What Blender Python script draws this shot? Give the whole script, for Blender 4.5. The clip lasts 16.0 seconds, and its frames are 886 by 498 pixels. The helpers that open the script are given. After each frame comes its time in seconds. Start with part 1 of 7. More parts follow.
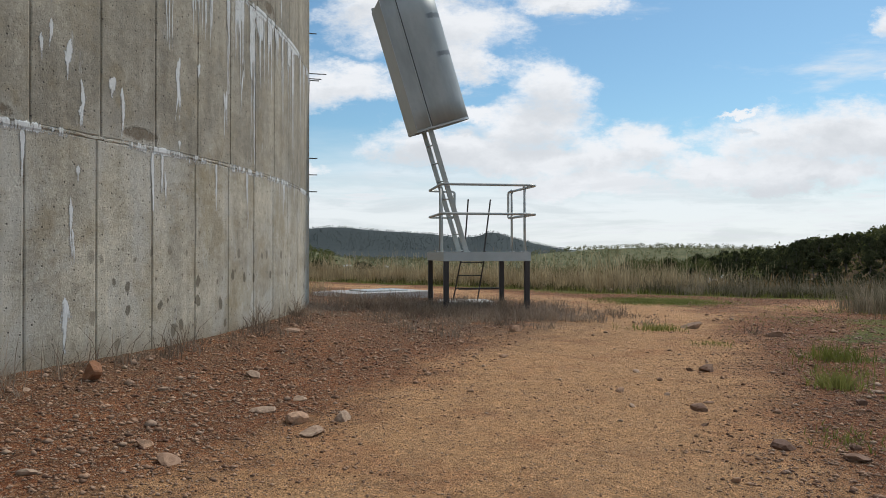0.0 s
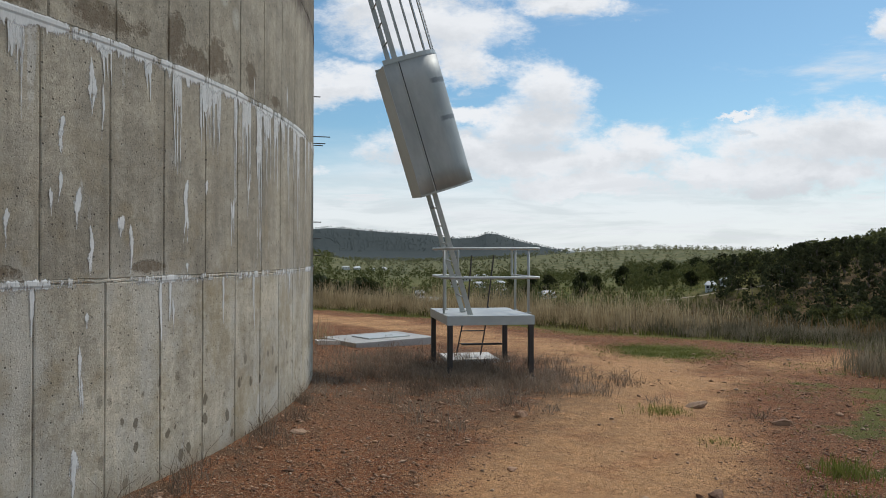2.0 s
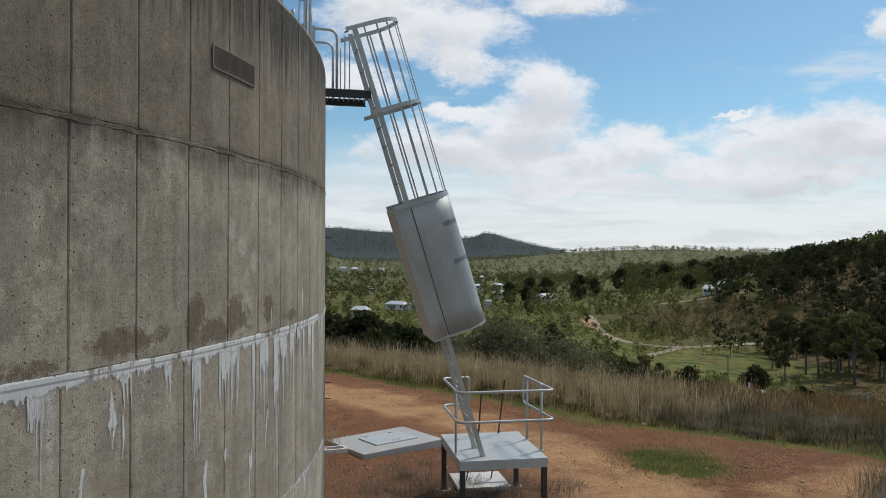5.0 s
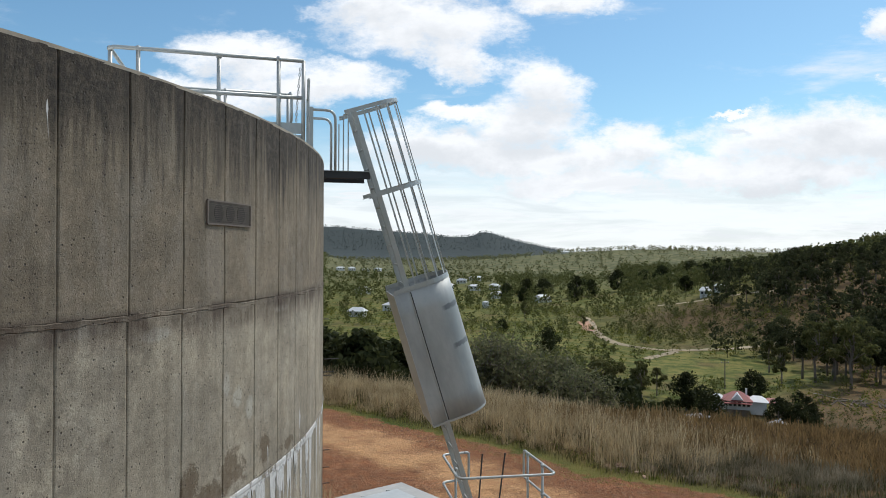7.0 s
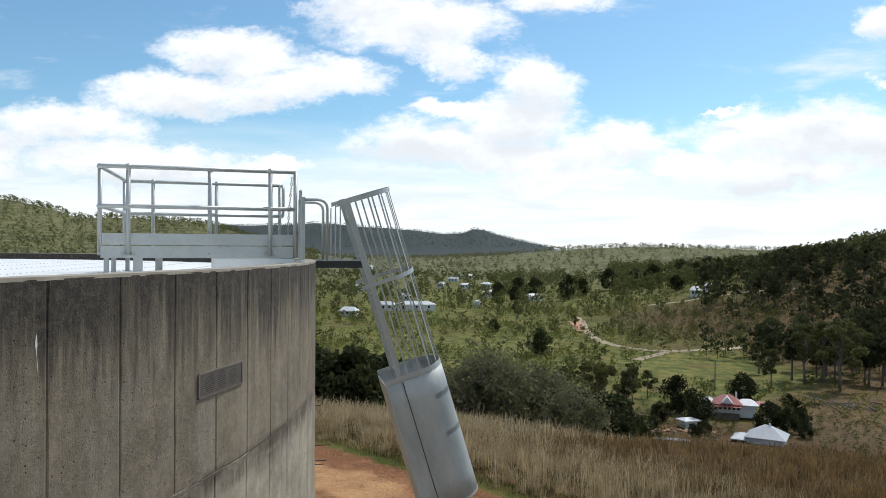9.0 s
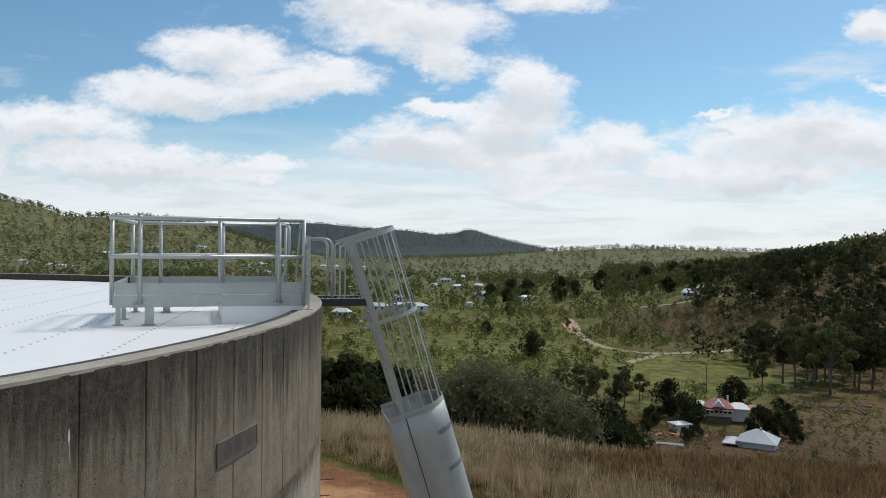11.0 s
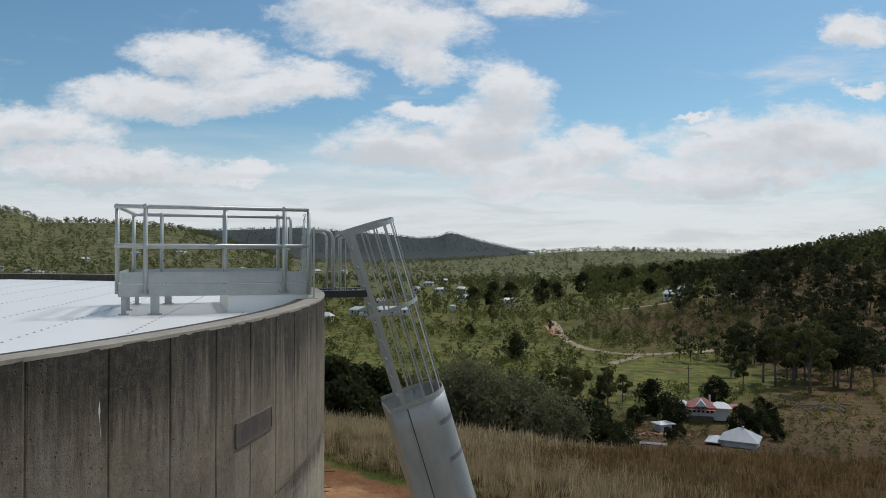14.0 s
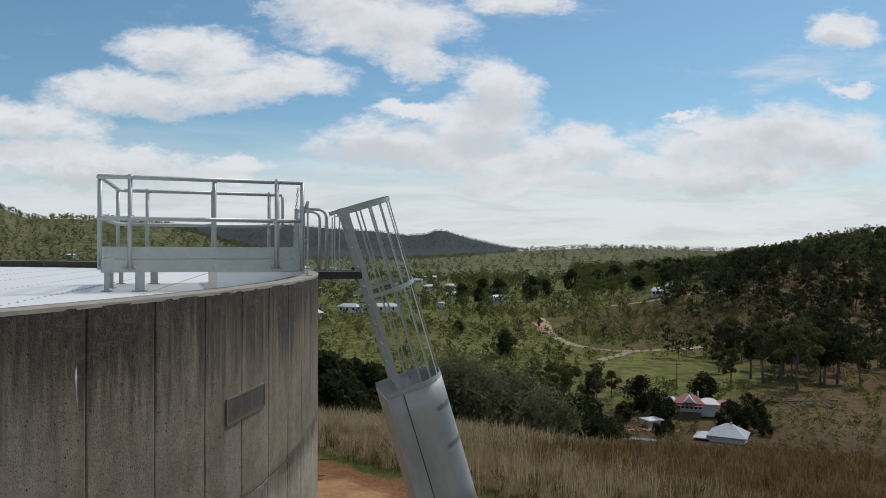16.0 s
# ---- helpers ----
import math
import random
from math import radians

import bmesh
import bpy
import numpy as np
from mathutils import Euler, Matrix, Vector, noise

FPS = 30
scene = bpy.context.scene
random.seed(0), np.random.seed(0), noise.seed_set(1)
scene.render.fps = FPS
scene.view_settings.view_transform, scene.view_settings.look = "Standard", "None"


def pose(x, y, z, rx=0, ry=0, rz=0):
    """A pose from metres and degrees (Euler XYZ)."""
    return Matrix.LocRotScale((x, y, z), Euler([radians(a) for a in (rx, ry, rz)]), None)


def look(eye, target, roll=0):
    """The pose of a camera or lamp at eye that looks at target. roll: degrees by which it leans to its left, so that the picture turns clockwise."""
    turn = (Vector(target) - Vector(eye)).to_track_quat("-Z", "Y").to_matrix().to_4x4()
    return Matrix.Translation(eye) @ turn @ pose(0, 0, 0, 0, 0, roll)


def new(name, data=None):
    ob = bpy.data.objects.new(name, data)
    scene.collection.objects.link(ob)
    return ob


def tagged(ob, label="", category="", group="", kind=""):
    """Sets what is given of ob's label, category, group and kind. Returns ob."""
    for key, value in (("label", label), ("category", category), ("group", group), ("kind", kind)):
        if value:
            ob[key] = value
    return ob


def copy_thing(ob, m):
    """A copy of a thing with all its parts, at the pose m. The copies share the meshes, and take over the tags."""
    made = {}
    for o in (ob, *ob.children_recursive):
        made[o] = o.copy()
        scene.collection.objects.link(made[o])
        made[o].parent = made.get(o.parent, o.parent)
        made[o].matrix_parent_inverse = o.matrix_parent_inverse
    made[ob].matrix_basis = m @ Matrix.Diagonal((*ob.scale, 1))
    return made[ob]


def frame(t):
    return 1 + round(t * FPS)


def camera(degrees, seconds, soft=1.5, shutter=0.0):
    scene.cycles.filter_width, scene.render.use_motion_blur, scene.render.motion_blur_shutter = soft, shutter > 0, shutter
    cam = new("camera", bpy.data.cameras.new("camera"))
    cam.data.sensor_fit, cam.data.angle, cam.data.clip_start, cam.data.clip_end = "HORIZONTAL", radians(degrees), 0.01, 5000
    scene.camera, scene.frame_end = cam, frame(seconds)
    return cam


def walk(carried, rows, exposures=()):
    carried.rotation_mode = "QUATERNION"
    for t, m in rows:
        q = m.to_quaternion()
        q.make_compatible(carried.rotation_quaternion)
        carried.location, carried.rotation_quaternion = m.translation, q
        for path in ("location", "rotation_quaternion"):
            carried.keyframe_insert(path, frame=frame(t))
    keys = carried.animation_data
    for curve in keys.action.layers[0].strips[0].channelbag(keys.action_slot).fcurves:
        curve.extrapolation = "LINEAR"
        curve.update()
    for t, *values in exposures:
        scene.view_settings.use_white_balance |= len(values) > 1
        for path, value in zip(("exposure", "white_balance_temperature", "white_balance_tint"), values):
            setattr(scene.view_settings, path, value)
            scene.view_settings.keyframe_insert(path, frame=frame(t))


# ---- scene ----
cam = camera(61.1, 16.0, 0.9)
PATH = [
    (0, (0.044, 0.39, 1.13), (0.054, 2.39, 1.141), 0.0),
    (0.5, (0.011, 0.369, 1.169), (0.023, 2.369, 1.182), 0.1),
    (1, (-0.019, 0.385, 1.369), (-0.006, 2.385, 1.382), 0.1),
    (1.5, (-0.03, 0.392, 1.731), (-0.017, 2.392, 1.744), 0.2),
    (2, (-0.042, 0.412, 2.125), (-0.028, 2.412, 2.138), 0.1),
    (2.5, (-0.051, 0.424, 2.533), (-0.036, 2.424, 2.547), 0.2),
    (3, (-0.076, 0.455, 2.949), (-0.062, 2.455, 2.963), 0.2),
    (3.5, (-0.116, 0.467, 3.357), (-0.101, 2.467, 3.371), 0.3),
    (4, (-0.165, 0.484, 3.722), (-0.151, 2.484, 3.736), 0.2),
    (4.5, (-0.239, 0.527, 4.041), (-0.222, 2.527, 4.053), 0.2),
    (5, (-0.277, 0.575, 4.357), (-0.256, 2.575, 4.368), 0.1),
    (5.2, (-0.248, 0.536, 4.501), (-0.231, 2.535, 4.513), 0.2),
    (7.5, (-0.334, 0.816, 5.947), (-0.301, 2.816, 5.953), 0.2),
    (8, (-0.31, 0.725, 6.301), (-0.273, 2.725, 6.305), 0.2),
    (8.5, (-0.297, 0.755, 6.676), (-0.255, 2.755, 6.677), 0.4),
    (9, (-0.34, 0.8, 6.997), (-0.289, 2.799, 6.996), 0.3),
    (11.5, (-0.56, 0.545, 7.581), (-0.481, 2.544, 7.582), 0.5),
    (12, (-0.609, 0.463, 7.549), (-0.52, 2.461, 7.553), 0.4),
    (12.5, (-0.636, 0.574, 7.503), (-0.542, 2.572, 7.51), 0.4),
    (13, (-0.706, 0.55, 7.466), (-0.603, 2.547, 7.472), 0.4),
    (13.5, (-0.739, 0.493, 7.43), (-0.629, 2.49, 7.437), 0.4),
    (14, (-0.784, 0.589, 7.376), (-0.665, 2.586, 7.386), 0.1),
    (14.5, (-0.816, 0.742, 7.281), (-0.689, 2.738, 7.29), 0.2),
    (15, (-0.833, 0.839, 7.217), (-0.699, 2.834, 7.224), 0.1),
    (15.5, (-0.868, 0.953, 7.143), (-0.726, 2.948, 7.149), 0.1),
    (16, (-0.889, 0.99, 7.125), (-0.74, 2.985, 7.128), 0.2),
]
walk(cam, [(t, look(eye, target, roll)) for t, eye, target, roll in PATH],
     [(0.0, 0.04, 6300, 10), (2.5, -0.03, 6300, 10), (5.2, -0.06, 6300, 10), (7.5, 0.3, 6300, 10), (9.2, 0.35, 6300, 10), (11.5, -0.08, 6300, 10), (12.6, -0.22, 6300, 10), (16.0, -0.2, 6300, 10)])

# ---- world, sun ----
SUN_AZ, SUN_EL = radians(46), radians(53)          # azimuth from +y towards +x
sun_dir = Vector((math.sin(SUN_AZ) * math.cos(SUN_EL), math.cos(SUN_AZ) * math.cos(SUN_EL), math.sin(SUN_EL)))
sun_data = bpy.data.lights.new("sun", "SUN")
sun_data.energy, sun_data.angle, sun_data.color = 2.5, radians(8), (1.0, 0.94, 0.85)
sun_lamp = new("sun", sun_data)
sun_lamp.matrix_world = look((0, 0, 60), Vector((0, 0, 60)) - sun_dir)


class Net:
    """Short hand for node trees."""

    def __init__(self, tree):
        self.tree = tree
        tree.nodes.clear()

    def put(self, kind, **sockets):
        n = self.tree.nodes.new(kind)
        for key, value in sockets.items():
            spot = n.inputs[int(key[1:])] if key[0] == "i" and key[1:].isdigit() else n.inputs[key.replace("_", " ")]
            self.feed(spot, value)
        return n

    def feed(self, spot, value):
        if hasattr(value, "links"):
            self.tree.links.new(value, spot)
        else:
            if isinstance(value, tuple) and len(value) == 3 and spot.type == "RGBA":
                value = (*value, 1)
            spot.default_value = value

    def math(self, op, a, b=0.0, c=0.0, clamp=False):
        n = self.put("ShaderNodeMath", i0=a, i1=b, i2=c)
        n.operation, n.use_clamp = op, clamp
        return n.outputs[0]

    def vec(self, op, a, b=(0, 0, 0)):
        n = self.put("ShaderNodeVectorMath", i0=a, i1=b)
        n.operation = op
        return n.outputs["Value"] if op in ("LENGTH", "DOT_PRODUCT", "DISTANCE") else n.outputs[0]

    def noise(self, where, scale, detail=4.0, rough=0.55, warp=0.0):
        n = self.put("ShaderNodeTexNoise", Vector=where, Scale=scale, Detail=detail, Roughness=rough, Distortion=warp)
        return n.outputs["Fac"]

    def ramp(self, value, low, high, a=0.0, b=1.0):
        n = self.put("ShaderNodeMapRange", i0=value, i1=low, i2=high, i3=a, i4=b)
        n.interpolation_type = "SMOOTHSTEP"
        return n.outputs[0]

    def mix(self, fac, a, b, mode="MIX"):
        n = self.tree.nodes.new("ShaderNodeMix")
        n.data_type, n.blend_type = "RGBA", mode
        self.feed(n.inputs[0], fac)
        self.feed(n.inputs[6], a)
        self.feed(n.inputs[7], b)
        return n.outputs[2]

    def xyz(self, a, b, c):
        return self.put("ShaderNodeCombineXYZ", i0=a, i1=b, i2=c).outputs[0]

    def parts(self, v):
        n = self.put("ShaderNodeSeparateXYZ", i0=v)
        return n.outputs[0], n.outputs[1], n.outputs[2]


def make_world():
    world = bpy.data.worlds.new("sky")
    scene.world = world
    world.use_nodes = True
    w = Net(world.node_tree)
    sky = w.tree.nodes.new("ShaderNodeTexSky")
    sky.sky_type, sky.sun_disc = "NISHITA", False
    sky.sun_elevation, sky.sun_rotation = SUN_EL, SUN_AZ
    sky.altitude, sky.air_density, sky.dust_density, sky.ozone_density = 300, 1.0, 0.8, 0.25
    way = w.put("ShaderNodeTexCoord").outputs["Generated"]
    x, y, z = w.parts(way)
    up = w.math("MAXIMUM", z, 0.0)
    ahead = w.math("MAXIMUM", y, 0.08)
    flat = w.math("ADD", up, 0.10)
    over = w.xyz(w.math("DIVIDE", x, flat), w.math("DIVIDE", y, flat), 0.0)      # the cloud deck, seen in perspective
    u0, v0 = w.math("DIVIDE", x, ahead), w.math("DIVIDE", z, ahead)
    wob = w.xyz(u0, w.math("MULTIPLY", v0, 1.7), 0.3)
    n1 = w.noise(wob, 7.0, 8.0, 0.66)
    n2 = w.noise(w.xyz(u0, w.math("MULTIPLY", v0, 1.7), 7.1), 7.0, 8.0, 0.66)
    u = w.math("ADD", u0, w.math("MULTIPLY", w.math("SUBTRACT", n1, 0.5), 0.17))
    v = w.math("ADD", v0, w.math("MULTIPLY", w.math("SUBTRACT", n2, 0.5), 0.10))
    # the cumulus heaps ahead: centre and half size, as tangents across and up
    heaps = CLOUDS

    def field(dv):
        best = None
        for cu, cv, ru, rv in heaps:
            du = w.math("MULTIPLY", w.math("SUBTRACT", u, cu), 1 / ru)
            dw = w.math("MULTIPLY", w.math("SUBTRACT", v, cv - dv), 1 / rv)
            d2 = w.math("ADD", w.math("MULTIPLY", du, du), w.math("MULTIPLY", dw, dw))
            h = w.math("SUBTRACT", 1.0, d2)
            best = h if best is None else w.math("SMOOTH_MAX", best, h, 0.25)
        return best

    front = w.ramp(y, 0.15, 0.4)
    here, above = field(0.0), field(0.026)
    fine = w.noise(wob, 20.0, 8.0, 0.7)
    heap = w.ramp(w.math("ADD", here, w.math("MULTIPLY", w.math("SUBTRACT", fine, 0.5), 2.0)), -0.35, 0.85)
    heap = w.math("MULTIPLY", heap, front)
    deck = w.noise(w.vec("MULTIPLY", over, (0.55, 0.75, 1)), 1.6, 8.0, 0.62, 0.3)
    rows = w.noise(w.xyz(w.math("MULTIPLY", u0, 5.0), w.math("MULTIPLY", v0, 34.0), 2.0), 1.0, 6.0, 0.6, 0.4)      # low streaks of stratus
    soft = w.noise(w.xyz(u0, w.math("MULTIPLY", v0, 1.5), 4.4), 9.0, 6.0, 0.6)
    low = w.ramp(v0, 0.13, 0.02, 0.0, 0.20)
    back = w.ramp(y, 0.3, 0.0, 0.0, 0.12)
    sheet = w.ramp(w.math("ADD", w.math("ADD", deck, w.math("MULTIPLY", low, front)), back), 0.55, 0.75)
    veil = w.ramp(w.math("ADD", v0, w.math("MULTIPLY", w.math("SUBTRACT", deck, 0.5), 0.10)), 0.18, 0.055, 0.0, 0.93)
    veil = w.math("MULTIPLY", veil, front)
    sheet = w.math("MAXIMUM", sheet, veil)
    cover = w.math("MAXIMUM", heap, w.math("MULTIPLY", sheet, 0.92))
    grey = w.math("MULTIPLY", w.ramp(w.math("ADD", above, w.math("MULTIPLY", w.math("SUBTRACT", soft, 0.5), 2.6)), 0.05, 1.25), 0.52)
    band = w.math("MULTIPLY", w.ramp(rows, 0.42, 0.62), w.ramp(v0, 0.16, 0.06, 0.0, 0.36))
    grey = w.math("MAXIMUM", w.math("MULTIPLY", grey, heap), w.math("MAXIMUM", w.math("MULTIPLY", w.ramp(deck, 0.45, 0.8), 0.30), band))
    tone = w.mix(grey, (0.955, 0.965, 0.975), (0.53, 0.565, 0.60))
    clear = w.mix(1.0, sky.outputs[0], (0.80, 1.07, 1.13), "MULTIPLY")
    sky_bg = w.put("ShaderNodeBackground", Color=clear, Strength=SKY)
    cloud_bg = w.put("ShaderNodeBackground", Color=tone, Strength=CLOUD)
    both = w.put("ShaderNodeMixShader", i0=cover, i1=sky_bg.outputs[0], i2=cloud_bg.outputs[0])
    w.tree.links.new(both.outputs[0], w.put("ShaderNodeOutputWorld").inputs[0])


SKY, CLOUD = 0.092, 0.91
CLOUDS = [(-0.25, 0.262, 0.105, 0.036), (-0.123, 0.228, 0.075, 0.034), (-0.308, 0.198, 0.125, 0.033), (-0.19, 0.215, 0.085, 0.032),
          (-0.004, 0.304, 0.125, 0.05), (0.034, 0.255, 0.05, 0.032), (0.178, 0.336, 0.08, 0.024), (-0.079, 0.328, 0.08, 0.036), (0.0, 0.385, 0.22, 0.04),
          (0.145, 0.224, 0.068, 0.048), (0.117, 0.170, 0.085, 0.04), (0.011, 0.135, 0.14, 0.042), (0.094, 0.122, 0.12, 0.038), (0.263, 0.142, 0.07, 0.036), (0.05, 0.188, 0.06, 0.015), (0.18, 0.125, 0.12, 0.034),
          (0.464, 0.155, 0.14, 0.044), (0.583, 0.15, 0.14, 0.056), (0.363, 0.118, 0.10, 0.032), (0.48, 0.105, 0.16, 0.034), (0.634, 0.304, 0.05, 0.03), (0.634, 0.228, 0.05, 0.010), (0.398, 0.194, 0.03, 0.005),
          (-0.475, 0.160, 0.12, 0.036), (-0.402, 0.115, 0.17, 0.03), (-0.226, 0.10, 0.09, 0.02), (-0.62, 0.12, 0.14, 0.05), (0.2, 0.09, 0.15, 0.025)]
make_world()


TANK_X, TANK_Y, TANK_R, RIM = -13.376, 9.456, 11.675, 6.82      # the water tank: middle, radius, rim


# ---- materials ----
def material(name):
    m = bpy.data.materials.new(name)
    m.use_nodes = True
    n = Net(m.node_tree)
    surf = n.put("ShaderNodeBsdfPrincipled")
    n.tree.links.new(surf.outputs[0], n.put("ShaderNodeOutputMaterial").inputs[0])
    return m, n, surf


def bumped(n, surf, height, strength, depth=0.01):
    b = n.put("ShaderNodeBump", Strength=strength, Distance=depth, Height=height)
    n.tree.links.new(b.outputs[0], surf.inputs["Normal"])


def simple(name, colour, rough=0.6, metal=0.0, grain=20.0, vary=0.25, bump=0.15, spread=0.0):
    """A surface with a fine grain, larger blotches and some relief."""
    m, n, s = material(name)
    at = n.put("ShaderNodeTexCoord").outputs["Object"]
    fine, wide = n.noise(at, grain, 5.0, 0.6), n.noise(at, grain * 0.12, 3.0, 0.6)
    f = n.math("ADD", n.math("MULTIPLY", n.math("SUBTRACT", fine, 0.5), vary), n.math("MULTIPLY", n.math("SUBTRACT", wide, 0.5), vary * 1.6))
    if spread:
        own = n.put("ShaderNodeObjectInfo").outputs["Random"]
        f = n.math("ADD", f, n.math("MULTIPLY", n.math("SUBTRACT", own, 0.5), spread))
    value = n.math("ADD", 1.0, f)
    vm = n.put("ShaderNodeVectorMath", i0=colour)
    vm.operation = "SCALE"
    n.feed(s.inputs["Base Color"], vm.outputs[0])
    n.feed(vm.inputs["Scale"], value)
    n.feed(s.inputs["Roughness"], n.math("ADD", rough - 0.08, n.math("MULTIPLY", wide, 0.16)))
    s.inputs["Metallic"].default_value = metal
    if bump:
        bumped(n, s, fine, bump)
    return m


GALV = simple("galvanised_steel", (0.455, 0.465, 0.445), 0.48, 0.4, 30, 0.25, 0.05)
GALV_SHEET = simple("galvanised_sheet", (0.47, 0.485, 0.475), 0.55, 0.3, 9, 0.22, 0.03)
RUSTY = simple("brown_primed_steel", (0.055, 0.045, 0.042), 0.6, 0.2, 25, 0.5, 0.1)
DARK_STEEL = simple("dark_steel", (0.05, 0.05, 0.05), 0.55, 0.3, 25, 0.4, 0.1)
ROOF_WHITE = simple("white_roof_sheet", (0.85, 0.825, 0.78), 0.45, 0.0, 3, 0.06, 0.02)
SLAB = simple("pale_concrete", (0.40, 0.39, 0.37), 0.85, 0.0, 12, 0.3, 0.25)


def concrete_wall():
    """Formed concrete in lifts, with stained joints, worn patches, a dark wash under the rim and pores."""
    m, n, s = material("weathered_concrete")
    pos = n.put("ShaderNodeNewGeometry").outputs["Position"]
    x, y, z = n.parts(pos)
    ang = n.math("ARCTAN2", n.math("SUBTRACT", y, TANK_Y), n.math("SUBTRACT", x, TANK_X))
    u = n.math("MULTIPLY", ang, TANK_R)
    at = n.xyz(u, 0.0, z)
    streak = n.noise(n.xyz(n.math("MULTIPLY", u, 7.0), 0.0, n.math("MULTIPLY", z, 0.45)), 1.0, 6.0, 0.65)
    fall = n.noise(n.xyz(n.math("MULTIPLY", u, 8.0), 2.0, n.math("MULTIPLY", z, 0.7)), 1.0, 7.0, 0.72)
    grain = n.noise(at, 70.0, 4.0, 0.7)
    wide, blot, coarse = n.noise(at, 0.75, 4.0, 0.6), n.noise(at, 2.6, 6.0, 0.66), n.noise(at, 4.5, 7.0, 0.7)
    mottle = n.noise(at, 16.0, 8.0, 0.78)

    def spot(a, zc, ra, rz, rag=0.9):
        """A ragged patch round a place on the wall, half widths in metres."""
        du = n.math("MULTIPLY", n.math("SUBTRACT", u, a * TANK_R), 1 / ra)
        dz = n.math("MULTIPLY", n.math("SUBTRACT", z, zc), 1 / rz)
        d = n.math("ADD", n.math("MULTIPLY", du, du), n.math("MULTIPLY", dz, dz))
        return n.ramp(n.math("ADD", d, n.math("ADD", n.math("MULTIPLY", n.math("SUBTRACT", coarse, 0.5), rag * 8), n.math("MULTIPLY", n.math("SUBTRACT", mottle, 0.5), rag * 3))), 1.35, 0.25)

    def union(rows):
        best = None
        for r in rows:
            k = spot(*r)
            best = k if best is None else n.math("MAXIMUM", best, k)
        return best

    # the lifts differ in tone
    low = n.ramp(n.math("ADD", z, n.math("MULTIPLY", blot, 0.10)), 1.96, 2.02)
    top = n.ramp(z, 5.18, 5.26)
    base = n.mix(low, (0.445, 0.395, 0.305), (0.345, 0.302, 0.230))
    base = n.mix(n.math("MULTIPLY", n.ramp(z, 3.62, 3.68), 0.7), base, (0.340, 0.294, 0.218))
    base = n.mix(n.math("MULTIPLY", top, 0.9), base, (0.205, 0.165, 0.114))
    tone = n.math("MULTIPLY", n.ramp(wide, 0.36, 0.64, 0.80, 1.15), n.ramp(streak, 0.38, 0.62, 0.90, 1.07))
    tone = n.math("MULTIPLY", tone, n.math("MULTIPLY", n.ramp(grain, 0.36, 0.64, 0.90, 1.09), n.math("MULTIPLY", n.ramp(mottle, 0.36, 0.64, 0.85, 1.13), n.ramp(coarse, 0.36, 0.64, 0.88, 1.10))))
    base = n.mix(1.0, base, n.xyz(tone, tone, tone), "MULTIPLY")
    # bleached, scoured areas low down
    bleach = n.math("MULTIPLY", n.ramp(n.noise(n.vec("MULTIPLY", at, (1.0, 1.0, 0.55)), 1.6, 8.0, 0.72, 0.5), 0.46, 0.62), n.ramp(z, 2.3, 1.7, 0.12, 0.6))
    base = n.mix(bleach, base, (0.50, 0.475, 0.42))
    # ochre tint in places on the lower lifts
    base = n.mix(n.math("MULTIPLY", n.math("MULTIPLY", n.ramp(blot, 0.47, 0.68), n.ramp(z, 3.7, 2.0, 0.10, 1.0)), 0.5), base, (0.27, 0.205, 0.11))
    base = n.mix(n.math("MULTIPLY", union([(-0.215, 1.70, 0.30, 0.20), (-0.21, 1.35, 0.22, 0.25), (-0.065, 1.5, 0.25, 0.3), (-0.16, 0.75, 0.3, 0.18)]), 0.3), base, (0.30, 0.225, 0.10))
    # broad soft patches of darker grey-brown towards the left of the third lift
    base = n.mix(n.math("MULTIPLY", union([(-0.40, 4.42, 0.55, 0.30), (-0.43, 4.0, 0.5, 0.2), (-0.34, 4.85, 0.35, 0.2), (-0.42, 5.0, 0.5, 0.3)]), 0.25), base, (0.11, 0.095, 0.075))
    # worn brown patches above the second joint, and a pale scuffed sweep
    worn = union([(-0.267, 3.88, 0.13, 0.17), (-0.25, 3.74, 0.28, 0.11), (-0.212, 3.82, 0.23, 0.18), (-0.155, 3.83, 0.15, 0.15), (-0.33, 3.76, 0.36, 0.09), (-0.41, 3.67, 0.35, 0.06), (-0.10, 3.72, 0.2, 0.06), (-0.295, 2.02, 0.18, 0.05), (-0.41, 2.0, 0.2, 0.05)])
    base = n.mix(n.math("MULTIPLY", worn, n.ramp(mottle, 0.3, 0.62, 0.45, 0.92)), base, (0.13, 0.092, 0.054))
    pale = union([(-0.221, 4.55, 0.06, 0.10, 0.5), (-0.205, 4.42, 0.09, 0.09, 0.5), (-0.185, 4.27, 0.08, 0.10, 0.5), (-0.365, 5.13, 0.30, 0.045, 0.5), (-0.30, 5.05, 0.2, 0.05, 0.5), (-0.12, 5.08, 0.2, 0.035, 0.5)])
    base = n.mix(n.math("MULTIPLY", pale, n.ramp(mottle, 0.35, 0.6, 0.4, 0.85)), base, (0.46, 0.43, 0.36))
    # dirt held by the top joint, and what has run from it
    drop = n.math("ADD", n.math("SUBTRACT", 5.20, z), n.math("MULTIPLY", n.math("SUBTRACT", fall, 0.5), 0.55))
    held = n.math("MULTIPLY", n.ramp(drop, 0.30, 0.0), n.ramp(z, 5.27, 5.20))
    base = n.mix(n.math("MULTIPLY", held, n.ramp(blot, 0.36, 0.56, 0.45, 0.9)), base, (0.075, 0.052, 0.036))
